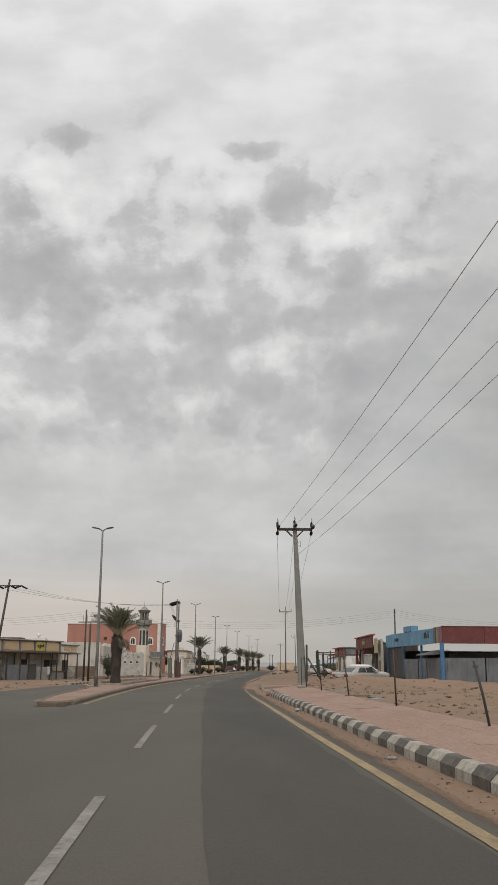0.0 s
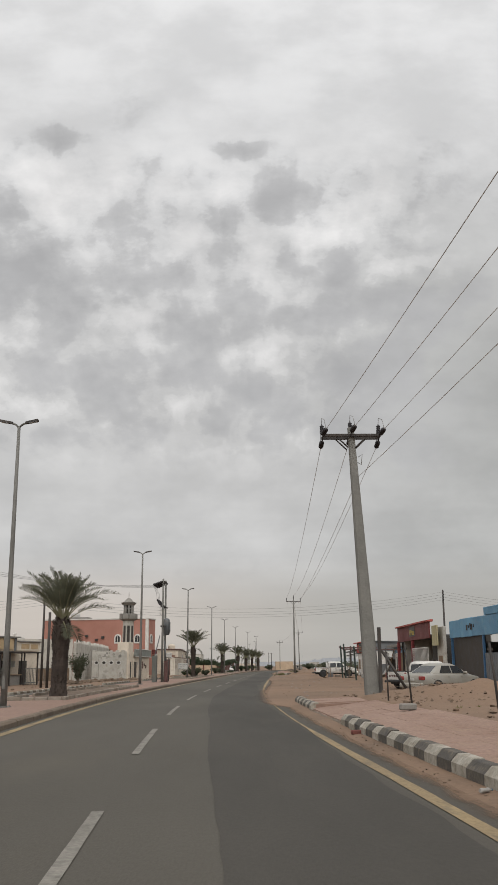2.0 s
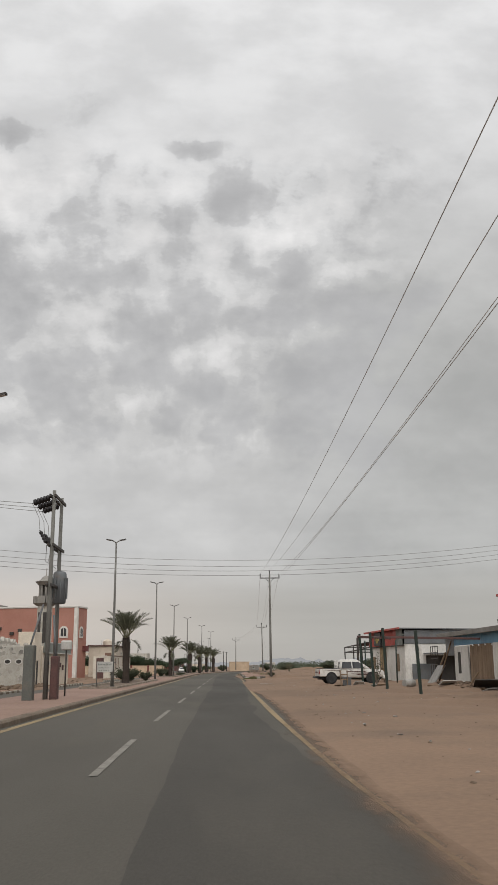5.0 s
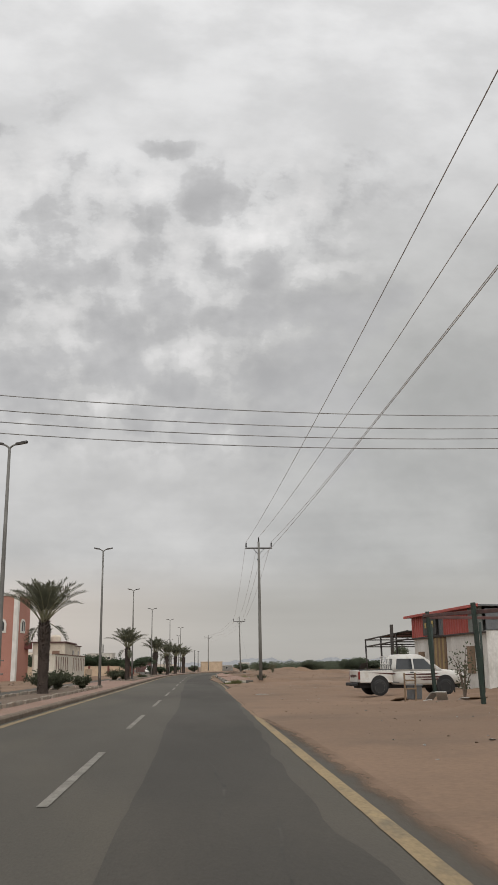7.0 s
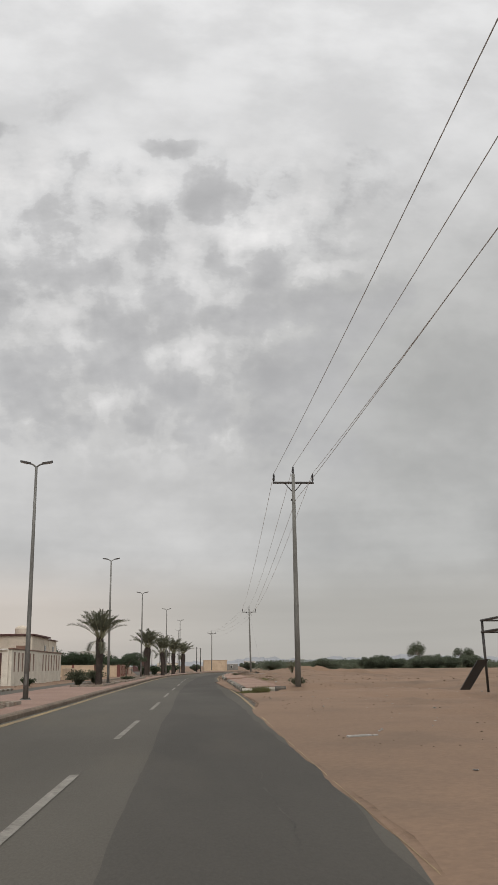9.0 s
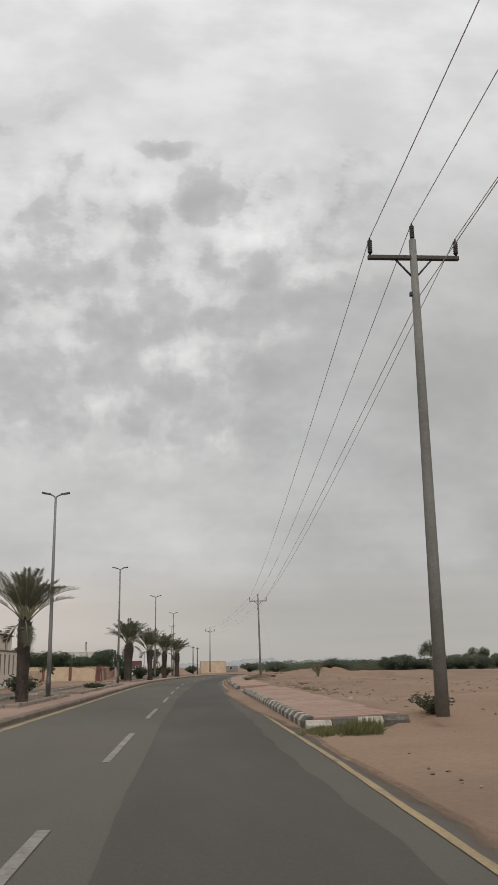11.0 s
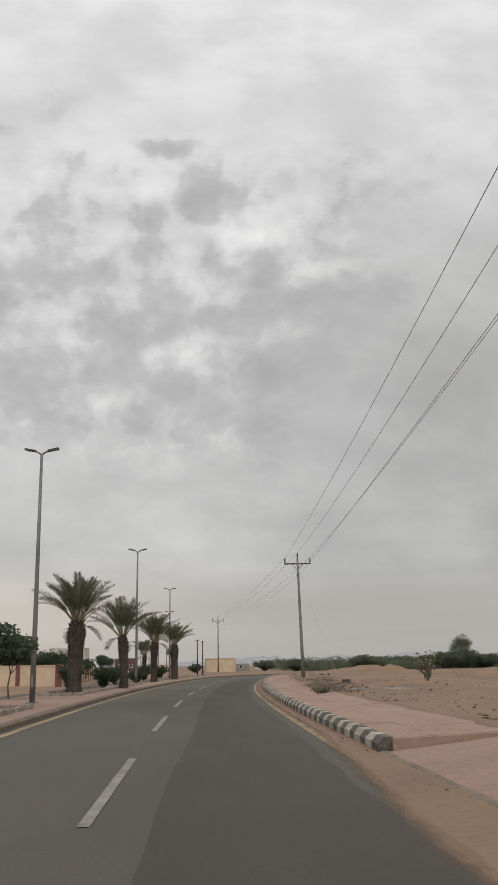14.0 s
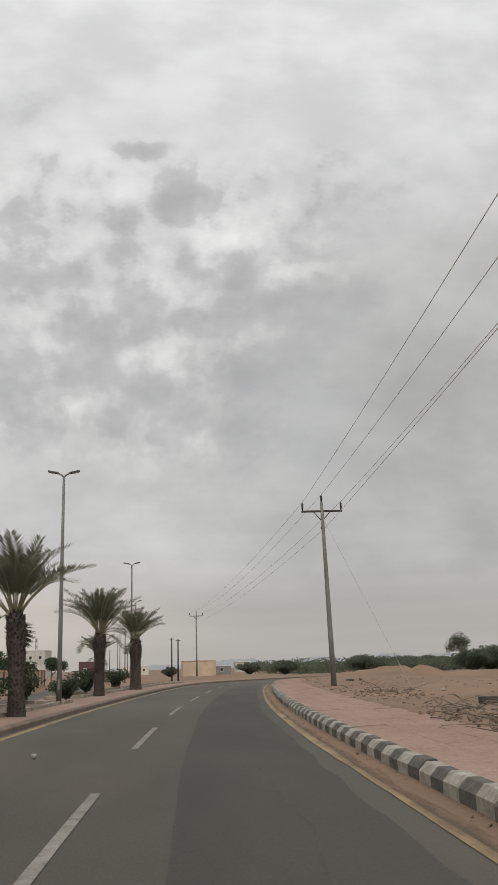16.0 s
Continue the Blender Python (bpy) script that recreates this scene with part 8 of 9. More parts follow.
def pickup(x, y, z, rz, label, rack=True, stripes=True):
    t = thing("pickup_truck", x, y, z, rz, label, "pickup truck", "parked vehicles")
    W = 0.88
    bm = bmesh.new()
    loft(bm, [section(-0.97, W, 0.48, 1.08), section(0.2, W + 0.01, 0.44, 1.10), section(1.2, W + 0.01, 0.44, 1.10), section(1.45, W, 0.46, 1.12), section(2.1, W - 0.03, 0.48, 1.07), section(2.5, W - 0.09, 0.5, 0.98), section(2.66, W - 0.2, 0.52, 0.9)])
    part("body", bm, CARWHITE, t, "white body", True)
    bm = bmesh.new()
    rows = []
    for z_, xr, xf, w in ((1.04, -0.95, 1.62, 0.855), (1.25, -0.93, 1.30, 0.82), (1.62, -0.84, 0.76, 0.70), (1.74, -0.72, 0.54, 0.63), (1.775, -0.58, 0.42, 0.54)):
        rows.append([(xr, -w, z_), (xf - 0.12, -w, z_), (xf, -w * 0.8, z_), (xf, w * 0.8, z_), (xf - 0.12, w, z_), (xr, w, z_)])
    loft(bm, rows)
    part("cab", bm, CARWHITE, t, "white double cab", True)
    for s in (-1, 1):
        for xa, xb, xc, xd in ((-0.80, 0.02, 0.0, -0.70), (0.10, 1.08, 0.62, 0.08)):
            pts = [(xa, s * 0.842, 1.12), (xb, s * 0.842, 1.12), (xc, s * 0.728, 1.58), (xd, s * 0.728, 1.58)]
            panel(t, "side_window", pts if s < 0 else pts[::-1], 0.012, CARGLASS, "dark side window")
        bm = bmesh.new()
        box(bm, -2.58, -0.98, s * W - 0.045, s * W + 0.045, 0.55, 1.09, 0.03)
        bed = part("bed_side", bm, CARWHITE, t)
        bm = bmesh.new()
        tube(bm, [(-2.58, s * W, 1.10), (-0.98, s * W, 1.10)], 0.03, 6)
        part("bed_rail", bm, RUBBER, bed)
        for wx in (-1.62, 1.58):
            bm = bmesh.new()
            lathe(bm, [(0.44, -0.03), (0.44, 0.03)], 24, "y", (wx, s * (W + 0.02), 0.44))
            part("wheel_arch", bm, RUBBER, t, "dark wheel arch")
            wheel(t, wx, s * 0.82, 0.365, 0.24, s)
        if stripes:
            panel(t, "side_stripe", [(-2.2, s * (W + 0.048), 1.0), (-0.75, s * (W + 0.048), 0.97), (-1.0, s * (W + 0.048), 0.90), (-1.6, s * (W + 0.048), 0.95)][::-s], 0.004, MAROONSTRIPE, "maroon side stripe")
            for zc, x0, x1 in ((0.92, -0.5, 1.3), (0.80, -0.2, 1.5), (0.70, 0.3, 1.45)):
                panel(t, "side_stripe", [(x0, s * (W + 0.014), zc), (x1, s * (W + 0.014), zc + 0.03), (x1 - 0.25, s * (W + 0.014), zc - 0.05), (x0 + 0.2, s * (W + 0.014), zc - 0.04)][::-s], 0.004, MAROONSTRIPE, "maroon side stripe")
        bx("tail_lamp", t, REDLAMP, -2.63, -2.55, s * W - 0.07, s * W + 0.05, 0.70, 1.05, 0.015, "red tail lamp")
        bx("headlamp", t, CLEARLAMP, 2.42, 2.60, s * 0.62 - 0.12, s * 0.62 + 0.12, 0.78, 0.95, 0.03)
        bx("door_handle", t, RUBBER, -0.12, 0.06, s * 0.895 - 0.015, s * 0.895 + 0.015, 0.98, 1.02, 0.005)
        bm = bmesh.new()
        box(bm, 0.98, 1.10, s * 0.90 - 0.02, s * 1.08, 1.12, 1.30, 0.03) if s > 0 else box(bm, 0.98, 1.10, -1.08, -0.88, 1.12, 1.30, 0.03)
        part("mirror", bm, CARWHITE, t)
    bx("bed_floor", t, SHEET, -2.56, -0.64, -0.85, 0.85, 0.55, 0.64, 0.01)
    bx("bed_front", t, CARWHITE, -1.03, -0.97, -0.85, 0.85, 0.6, 1.08, 0.01)
    tg = bx("tailgate", t, CARWHITE, -2.64, -2.57, -0.80, 0.80, 0.58, 1.09, 0.02, "white tailgate")
    scribble(tg, -2.645, -0.6, 0.6, 0.78, 0.92, MAROONSTRIPE, 5, n=6, name="faded_lettering")
    bx("rear_bumper", t, RUBBER, -2.86, -2.62, -0.78, 0.78, 0.42, 0.56, 0.03, "black rear bumper")
    bx("front_bumper", t, CARWHITE, 2.5, 2.78, -0.8, 0.8, 0.36, 0.62, 0.06)
    bx("grille", t, RUBBER, 2.62, 2.69, -0.45, 0.45, 0.66, 0.88, 0.01)
    bx("chassis", t, RUBBER, -2.5, 2.4, -0.6, 0.6, 0.32, 0.56, 0.02)
    panel(t, "windscreen", [(1.47, -0.62, 1.13), (1.47, 0.62, 1.13), (0.74, 0.52, 1.63), (0.74, -0.52, 1.63)], 0.012, CARGLASS, "dark windscreen")
    panel(t, "rear_window", [(-0.952, -0.6, 1.15), (-0.868, -0.55, 1.58), (-0.868, 0.55, 1.58), (-0.952, 0.6, 1.15)][::-1], 0.012, CARGLASS, "dark rear window")
    if rack:
        bm = bmesh.new()
        for yy in (-0.72, -0.43, -0.14, 0.14, 0.43, 0.72):
            tube(bm, [(-1.08, yy, 0.64), (-1.08, yy, 1.68)], 0.022, 6)
        for zz in (1.68, 1.35):
            tube(bm, [(-1.08, -0.72, zz), (-1.08, 0.72, zz)], 0.022, 6)
        part("headboard_rack", bm, CARWHITE, t, "white tube rack behind the cab")
    t.scale = (1, 1, 0.95)
    return t


def sedan(x, y, z, rz, label, paint, group="parked vehicles"):
    t = thing("sedan", x, y, z, rz, label, "car", group)
    W = 0.87
    bm = bmesh.new()
    loft(bm, [section(-2.25, W - 0.18, 0.42, 0.86), section(-2.12, W - 0.06, 0.32, 0.96), section(-1.4, W, 0.27, 0.98), section(0.0, W + 0.01, 0.25, 0.95), section(1.2, W, 0.26, 0.93), section(1.9, W - 0.06, 0.28, 0.82), section(2.2, W - 0.22, 0.34, 0.70)])
    part("body", bm, paint, t, "", True)
    bm = bmesh.new()
    rows = []
    for z_, xr, xf, w in ((0.90, -1.75, 1.25, 0.80), (1.05, -1.50, 0.98, 0.77), (1.36, -0.95, 0.38, 0.62), (1.44, -0.70, 0.18, 0.54), (1.46, -0.55, 0.02, 0.44)):
        rows.append([(xr, -w * 0.82, z_), (xr + 0.15, -w, z_), (xf - 0.15, -w, z_), (xf, -w * 0.8, z_), (xf, w * 0.8, z_), (xf - 0.15, w, z_), (xr + 0.15, w, z_), (xr, w * 0.82, z_)])
    loft(bm, rows)
    part("cabin", bm, paint, t, "", True)
    for s in (-1, 1):
        for xa, xb, xc, xd in ((-1.12, -0.22, -0.24, -0.78), (-0.15, 0.78, 0.32, -0.17)):
            pts = [(xa, s * 0.785, 0.99), (xb, s * 0.785, 0.99), (xc, s * 0.645, 1.34), (xd, s * 0.645, 1.34)]
            panel(t, "side_window", pts if s < 0 else pts[::-1], 0.012, CARGLASS, "dark side window")
        for wx in (-1.32, 1.33):
            bm = bmesh.new()
            lathe(bm, [(0.365, -0.03), (0.365, 0.03)], 24, "y", (wx, s * (W - 0.012), 0.33))
            part("wheel_arch", bm, RUBBER, t, "dark wheel arch")
            wheel(t, wx, s * 0.79, 0.31, 0.2, s)
        bx("tail_lamp", t, REDLAMP, -2.28, -2.12, s * 0.62 - 0.16, s * 0.62 + 0.16, 0.68, 0.86, 0.03, "red tail lamp")
        bx("headlamp", t, CLEARLAMP, 1.98, 2.18, s * 0.56 - 0.15, s * 0.56 + 0.15, 0.56, 0.70, 0.03)
        for xx in (-0.5, 0.5):
            bx("door_handle", t, paint, xx - 0.09, xx + 0.09, s * 0.89 - 0.012, s * 0.89 + 0.012, 0.82, 0.85, 0.004)
        bx("mirror", t, paint, 0.62, 0.76, min(s * 0.82, s * 1.0), max(s * 0.82, s * 1.0), 0.95, 1.07, 0.03)
    panel(t, "windscreen", [(1.07, -0.58, 1.0), (1.07, 0.58, 1.0), (0.40, 0.47, 1.35), (0.40, -0.47, 1.35)], 0.012, CARGLASS, "dark windscreen")
    panel(t, "rear_window", [(-1.56, -0.58, 1.02), (-1.0, -0.48, 1.34), (-1.0, 0.48, 1.34), (-1.56, 0.58, 1.02)][::-1], 0.012, CARGLASS, "dark rear window")
    bx("rear_bumper", t, paint, -2.34, -2.1, -0.72, 0.72, 0.34, 0.56, 0.05)
    bx("number_plate", t, SIGNWHITE, -2.30, -2.26, -0.2, 0.2, 0.66, 0.78, 0.004, "white plate")
    bx("underbody", t, RUBBER, -1.9, 1.9, -0.7, 0.7, 0.18, 0.3, 0.02)
    return t


pickup(9.15, 129.1, gz(8.6, 128.4), 1, "dusty white double-cab pickup with maroon stripes on the sand").scale = (0.88, 0.95, 0.94)
pickup(9.6, 79.4, gz(9.6, 79.4) - 0.03, 30, "dusty white pickup parked nose-in before the stalls", rack=False, stripes=False).scale = (0.95, 0.95, 0.86)
sedan(8.6, 71.2, gz(8.6, 71.2) - 0.08, 38, "dusty champagne-coloured sedan parked by the stalls", CARSILVER)
sedan(-4.3, 346.0, ROAD_LOW, -94, "white car on the opposite carriageway", CARWHITE, "road vehicles")

# ---- signs, fence posts, heaps, litter ----
def sign_board():
    t = thing("sign_board", -6.85, 122.55, 0.02, 0, "white weathered sign board strapped to a lamp post", "sign")
    bx("board", t, SIGNWHITE, -0.98, -0.02, -0.03, 0.03, 1.02, 1.66, 0.01, "white board")
    scribble(t, -0.035, -0.95, -0.08, 1.44, 1.56, GREYGREEN, 41, along="x", n=9)
    scribble(t, -0.035, -0.9, -0.2, 1.26, 1.32, GREYGREEN, 43, along="x", n=12)
    scribble(t, -0.035, -0.9, -0.2, 1.10, 1.17, GREYGREEN, 42, along="x", n=5)
    bm = bmesh.new()
    tube(bm, [(-1.0, 0.03, 0), (-1.0, 0.03, 1.7)], 0.025, 6)
    part("support", bm, GALV, t)
    for z in (1.15, 1.6):
        bx("bracket", t, GALV, -0.1, 0.15, 0.03, 0.30, z - 0.02, z + 0.02, 0.004)


sign_board()
for x_, y_, h_, lx_, ly_ in ((4.36, 17.0, 1.15, -0.24, 0.1), (4.0, 25.4, 1.5, -0.05, 0.05), (3.74, 34.65, 1.46, -0.2, 0.0), (3.28, 41.55, 1.42, -0.13, 0.0), (3.1, 49.15, 1.58, -0.14, 0.05), (3.05, 52.8, 1.52, -0.03, 0.0)):
    t_ = thing("fence_post", x_, y_, gz(x_, y_), 0, "thin dark leaning steel fence post", "fence post", "pavement fence posts")
    bm_ = bmesh.new()
    tube(bm_, [(0, 0, -0.2), (lx_ * 0.5, ly_ * 0.5, h_ * 0.5), (lx_, ly_, h_)], 0.025, 6, 0.023)
    part("shaft", bm_, DARKSTEEL, t_)
    bm_ = bmesh.new()
    box(bm_, lx_ * 0.9 - 0.05, lx_ * 0.9 + 0.05, ly_ * 0.9 - 0.012, ly_ * 0.9 + 0.012, h_ * 0.9, h_ * 0.93, 0.003)
    part("wire_clip", bm_, DARKSTEEL, t_)
t_ = thing("concrete_block", 2.75, 47.9, 0.33, 8, "grey concrete block lying on the pavement edge", "concrete block")
bx("block", t_, GREYPLASTER, -0.2, 0.2, -0.1, 0.1, -0.03, 0.12, 0.025)


def stone_shapes(seed, kinds=10):
    """A few irregular pebbles as (points, triangles)."""
    rng = random.Random(seed)
    out = []
    for _ in range(kinds):
        bm = bmesh.new()
        for _ in range(9):
            bm.verts.new(Vector((rng.gauss(0, 1), rng.gauss(0, 1), rng.gauss(0, 0.6))).normalized() * rng.uniform(0.7, 1.2))
        res = bmesh.ops.convex_hull(bm, input=bm.verts[:])
        bm.verts.index_update()
        out.append((np.array([v.co[:] for v in bm.verts]), [[v.index for v in f.verts] for f in bm.faces]))
        bm.free()
    return out


STONE_SHAPES = stone_shapes(77)


def stones(name, count, region, smin, smax, material, label, category, seed, flat=0.6, skew=3):
    """Loose stones and scraps, too many to count."""
    rng = random.Random(seed)
    spots = [at(*region(rng)) for _ in range(count)]
    zs = ground_height(np.array([p.x for p in spots]), np.array([p.y for p in spots]))
    verts, faces = [], []
    for p, z in zip(spots, zs):
        s = smin + (smax - smin) * rng.random() ** skew
        pts, tris = rng.choice(STONE_SHAPES)
        a, k = rng.uniform(0, 6.28), rng.uniform(0.7, 1.5)
        ca, sa, base = math.cos(a), math.sin(a), len(verts)
        for x, y, q in pts:
            x *= k
            verts.append((p.x + s * (x * ca - y * sa), p.y + s * (x * sa + y * ca), z + s * (0.25 + q * flat)))
        faces += [[base + i for i in t] for t in tris]
    me = bpy.data.meshes.new(name)
    me.from_pydata(verts, [], faces)
    me.materials.append(material)
    tagged(new(name, me), label, category, kind="stuff")


stones("loose_stones", 1700, lambda r: (r.uniform(64, 166), 4.2 + 26 * r.random() ** 1.3), 0.008, 0.045, LITTER_BROWN, "loose brown stones scattered over the sandy lot", "stones", 1)
stones("loose_stones", 160, lambda r: (r.uniform(10, 64), 6.6 + 12 * r.random() ** 1.4), 0.03, 0.13, LITTER_BROWN, "loose stones on the ground behind the pavement", "stones", 2)
stones("loose_stones", 4200, lambda r: (r.uniform(166, 300), 6.1 + 44 * r.random() ** 1.5), 0.012, 0.085, CLOD, "loose stones and clods along the field edge", "stones", 3)
stones("loose_stones", 260, lambda r: (r.uniform(60, 200), -13.2 - 6 * r.random()), 0.04, 0.2, LITTER_BROWN, "loose stones on the far verge", "stones", 4)
stones("white_scraps", 300, lambda r: (r.uniform(66, 166), 4.4 + 16 * r.random()), 0.02, 0.07, LITTER, "small scraps of pale litter on the sand", "litter", 5)
stones("broken_rubble", 520, lambda r: (r.uniform(168, 262), 6.4 + 3.0 * r.random() ** 1.6), 0.015, 0.075, CLOD, "broken earth and rubble along the back of the pavement", "rubble", 19, 0.5, 2.2)
stones("broken_rubble", 260, lambda r: (r.uniform(205, 290), 24 + 26 * r.random()), 0.06, 0.26, CLOD, "low heaps of dumped earth out in the field", "rubble", 20, 0.4, 2.0)
stones("white_scraps", 240, lambda r: (r.uniform(166, 290), 6.1 + 38 * r.random()), 0.02, 0.11, LITTER, "small scraps of pale litter in the field", "litter", 6)
stones("earth_clods", 240, lambda r: (r.uniform(51, 66), 6.5 + 3.2 * r.random()), 0.02, 0.12, LITTER_BROWN, "brown clods and broken stones heaped round the pole", "rubble", 9)
stones("broken_rubble", 240, lambda r: (r.uniform(98, 122), 14.4 + 1.6 * r.random()), 0.04, 0.22, LITTER_BROWN, "dark rubble and scraps before the sheds", "rubble", 33, 0.5, 2.0)
stones("gutter_grit", 260, lambda r: (r.uniform(9, 46), 3.85 + 0.3 * r.random()), 0.01, 0.035, LITTER_BROWN, "grit lying in the gutter", "grit", 7)
stones("gutter_grit", 300, lambda r: (r.uniform(196, 280), 3.42 + 0.28 * r.random()), 0.01, 0.035, LITTER_BROWN, "grit lying in the gutter", "grit", 8)


def bottle(x, y, z, rz, ln=0.26, r=0.05):
    t = thing("plastic_bottle", x, y, z, rz, "crushed clear plastic bottle lying on the ground", "bottle", "thrown bottles")
    bm = bmesh.new()
    lathe(bm, [(r * 0.7, -ln / 2), (r, -ln / 2 + 0.03), (r * 0.8, 0), (r, ln * 0.2), (r * 0.4, ln * 0.42), (r * 0.35, ln * 0.5)], 10, "x", (0, 0, r))
    part("bottle_body", bm, LITTER, t)
    bm = bmesh.new()
    lathe(bm, [(r * 0.45, ln * 0.48), (r * 0.45, ln * 0.56)], 8, "x", (0, 0, r))
    part("cap", bm, BLUEPOST, t)


p_ = at(28.9, 4.08)
t_ = thing("plastic_bag", p_.x, p_.y, gz(p_.x, p_.y), 70, "pale crumpled plastic bag against the kerb foot", "bag")
bm_ = bmesh.new()
bmesh.ops.create_uvsphere(bm_, u_segments=18, v_segments=10, radius=1.0)
rng_ = random.Random(77)
for v_ in bm_.verts:
    k_ = 1 + 0.13 * math.sin(7 * v_.co.x + 3 * v_.co.z) + rng_.uniform(-0.09, 0.09)
    v_.co = Vector((v_.co.x * 0.14 * k_, v_.co.y * 0.08 * k_, max(-0.02, v_.co.z * 0.06 * k_ + 0.035)))
part("bag_body", bm_, PALEPLASTIC, t_)
p_ = at(43.6, 4.12)
t_ = thing("brick_piece", p_.x, p_.y, gz(p_.x, p_.y), 20, "broken red brick lying in the gutter", "brick")
bx("brick_body", t_, BRICKRED, -0.1, 0.1, -0.05, 0.05, -0.01, 0.075, 0.012)
for x_, y_, w_, rz_ in ((3.95, 34.0, 0.5, 10), (4.35, 34.6, 0.34, -35), (4.05, 30.2, 0.3, 40), (3.5, 38.7, 0.34, 4), (4.0, 40.6, 0.3, -20)):
    t_ = thing("slab_piece", x_, y_, gz(x_, y_), rz_, "broken piece of concrete slab on the sand", "slab", "broken slab pieces")
    bm_ = bmesh.new()
    hexa(bm_, [(-w_, -0.14, -0.03), (w_ * 0.9, -0.18, -0.03), (w_, 0.15, -0.03), (-w_ * 0.8, 0.2, -0.03)], [(-w_, -0.13, 0.05), (w_ * 0.88, -0.16, 0.07), (w_ * 0.95, 0.13, 0.08), (-w_ * 0.8, 0.18, 0.04)])
    part("slab_body", bm_, GREYPLASTER if w_ < 0.4 else LITTER_BROWN, t_)
for u_, o_ in ((34.9, 4.08), (14.2, 3.98)):
    p_ = at(u_, o_)
    bottle(p_.x, p_.y, max(0.0, gz(p_.x, p_.y)), u_ * 37 % 180, 0.17, 0.028)
t_ = thing("paper_cup", 1.72, 229.8, 0.008, 0, "crumpled white cup on the asphalt", "cup")
bm_ = bmesh.new()
lathe(bm_, [(0.03, 0), (0.042, 0.03), (0.045, 0.07), (0.036, 0.075)], 12)
part("cup_body", bm_, LITTER, t_)
t_ = thing("broken_board", 3.55, 134.7, gz(3.55, 134.7), 25, "broken white plastic strip on the sand", "litter")
bx("strip", t_, LITTER, -0.35, 0.2, -0.04, 0.04, -0.01, 0.035, 0.012)
bx("broken_end", t_, LITTER, 0.24, 0.36, -0.03, 0.03, -0.01, 0.025, 0.008)


def scrap_heap():
    """Boards, a crate and panels beside the parked pickup."""
    rng = random.Random(31)
    z = gz(9.3, 124.5)
    c = thing("plastic_crate", 8.2, 124.6, z, 20, "blue-grey plastic crate in the scrap heap", "crate")
    bx("crate_body", c, SHEET, -0.22, 0.22, -0.2, 0.2, -0.02, 0.5, 0.03)
    bx("crate_rim", c, SHEET, -0.25, 0.25, -0.23, 0.23, 0.46, 0.52, 0.015)
    for i, (x, y, w, h, rx, rz, m) in enumerate(((8.6, 124.2, 0.36, 0.5, 50, 25, LITTER), (9.1, 124.0, 0.4, 0.55, 55, -25, SIGNWHITE), (8.3, 123.6, 0.5, 0.22, 80, 60, SIGNWHITE), (9.7, 123.7, 0.35, 0.3, 72, 15, LITTER), (7.5, 124.9, 0.7, 0.35, 70, 40, WOOD), (10.3, 124.0, 0.8, 0.3, 75, 5, WOOD), (7.9, 125.3, 0.5, 0.25, 80, -30, LITTER_BROWN))):
        t = thing("scrap_board", x, y, gz(x, y), rz, "pale broken board leaning in the scrap heap" if m in (SIGNWHITE, LITTER) else "broken brown board on the ground", "board", "scrap boards")
        bm = bmesh.new()
        box(bm, -w / 2, w / 2, -0.02, 0.02, 0, h, 0.006, pose(0, 0, 0.02, rx, 0, 0))
        part("board_panel", bm, m, t)
    f = thing("broken_rail", 7.75, 124.2, z, 5, "low broken wooden rail beside the scrap", "rail")
    for k in range(2):
        bx("slat", f, WOOD, -0.03, 0.45, -0.015, 0.015, 0.35 + 0.3 * k, 0.41 + 0.3 * k, 0.006)
    for x in (0.0, 0.42):
        bx("upright", f, WOOD, x - 0.03, x + 0.03, 0.02, 0.07, -0.1, 0.95, 0.008)
    b = thing("barrel", 11.3, 120.3, gz(11.3, 120.3) + 0.22, 30, "dirty white barrel lying on its side", "barrel")
    bm = bmesh.new()
    lathe(bm, [(0.2, -0.4), (0.23, -0.38), (0.23, 0.0), (0.24, 0.02), (0.23, 0.04), (0.23, 0.36), (0.2, 0.38)], 18, "x")
    part("barrel_body", bm, LITTER, b)
    bush("dry_shrub", 10.2, 124.8, z, 1.9, 0.6, 91, "thin dry shrub growing through the scrap", leaf=LEAF_GREY, stems=7, leaves=6, size=0.09)


scrap_heap()
for x_, y_, w_, h_, rx_, rz_, m_ in ((12.6, 101.5, 1.5, 0.9, 62, 12, WOOD), (12.2, 103.6, 1.1, 0.7, 68, -20, SHEET), (13.2, 106.3, 1.0, 1.1, 30, 80, SIGNWHITE), (12.4, 108.5, 0.9, 0.5, 74, 30, LITTER), (12.9, 110.4, 1.3, 0.8, 60, -8, DARKSTEEL), (13.0, 113.5, 0.8, 0.9, 35, 70, WOOD), (12.3, 115.8, 0.9, 0.6, 66, 15, SIGNWHITE), (12.7, 118.6, 1.2, 0.5, 72, -30, WOOD)):
    t_ = thing("scrap_board", x_, y_, gz(x_, y_), rz_, "pale broken board lying before the sheds" if m_ in (SIGNWHITE, LITTER) else "dark broken board lying before the sheds", "board", "scrap boards")
    bm_ = bmesh.new()
    box(bm_, -w_ / 2, w_ / 2, -0.025, 0.025, 0, h_, 0.008, pose(0, 0, 0.02, rx_, 0, 0))
    part("board_panel", bm_, m_, t_)


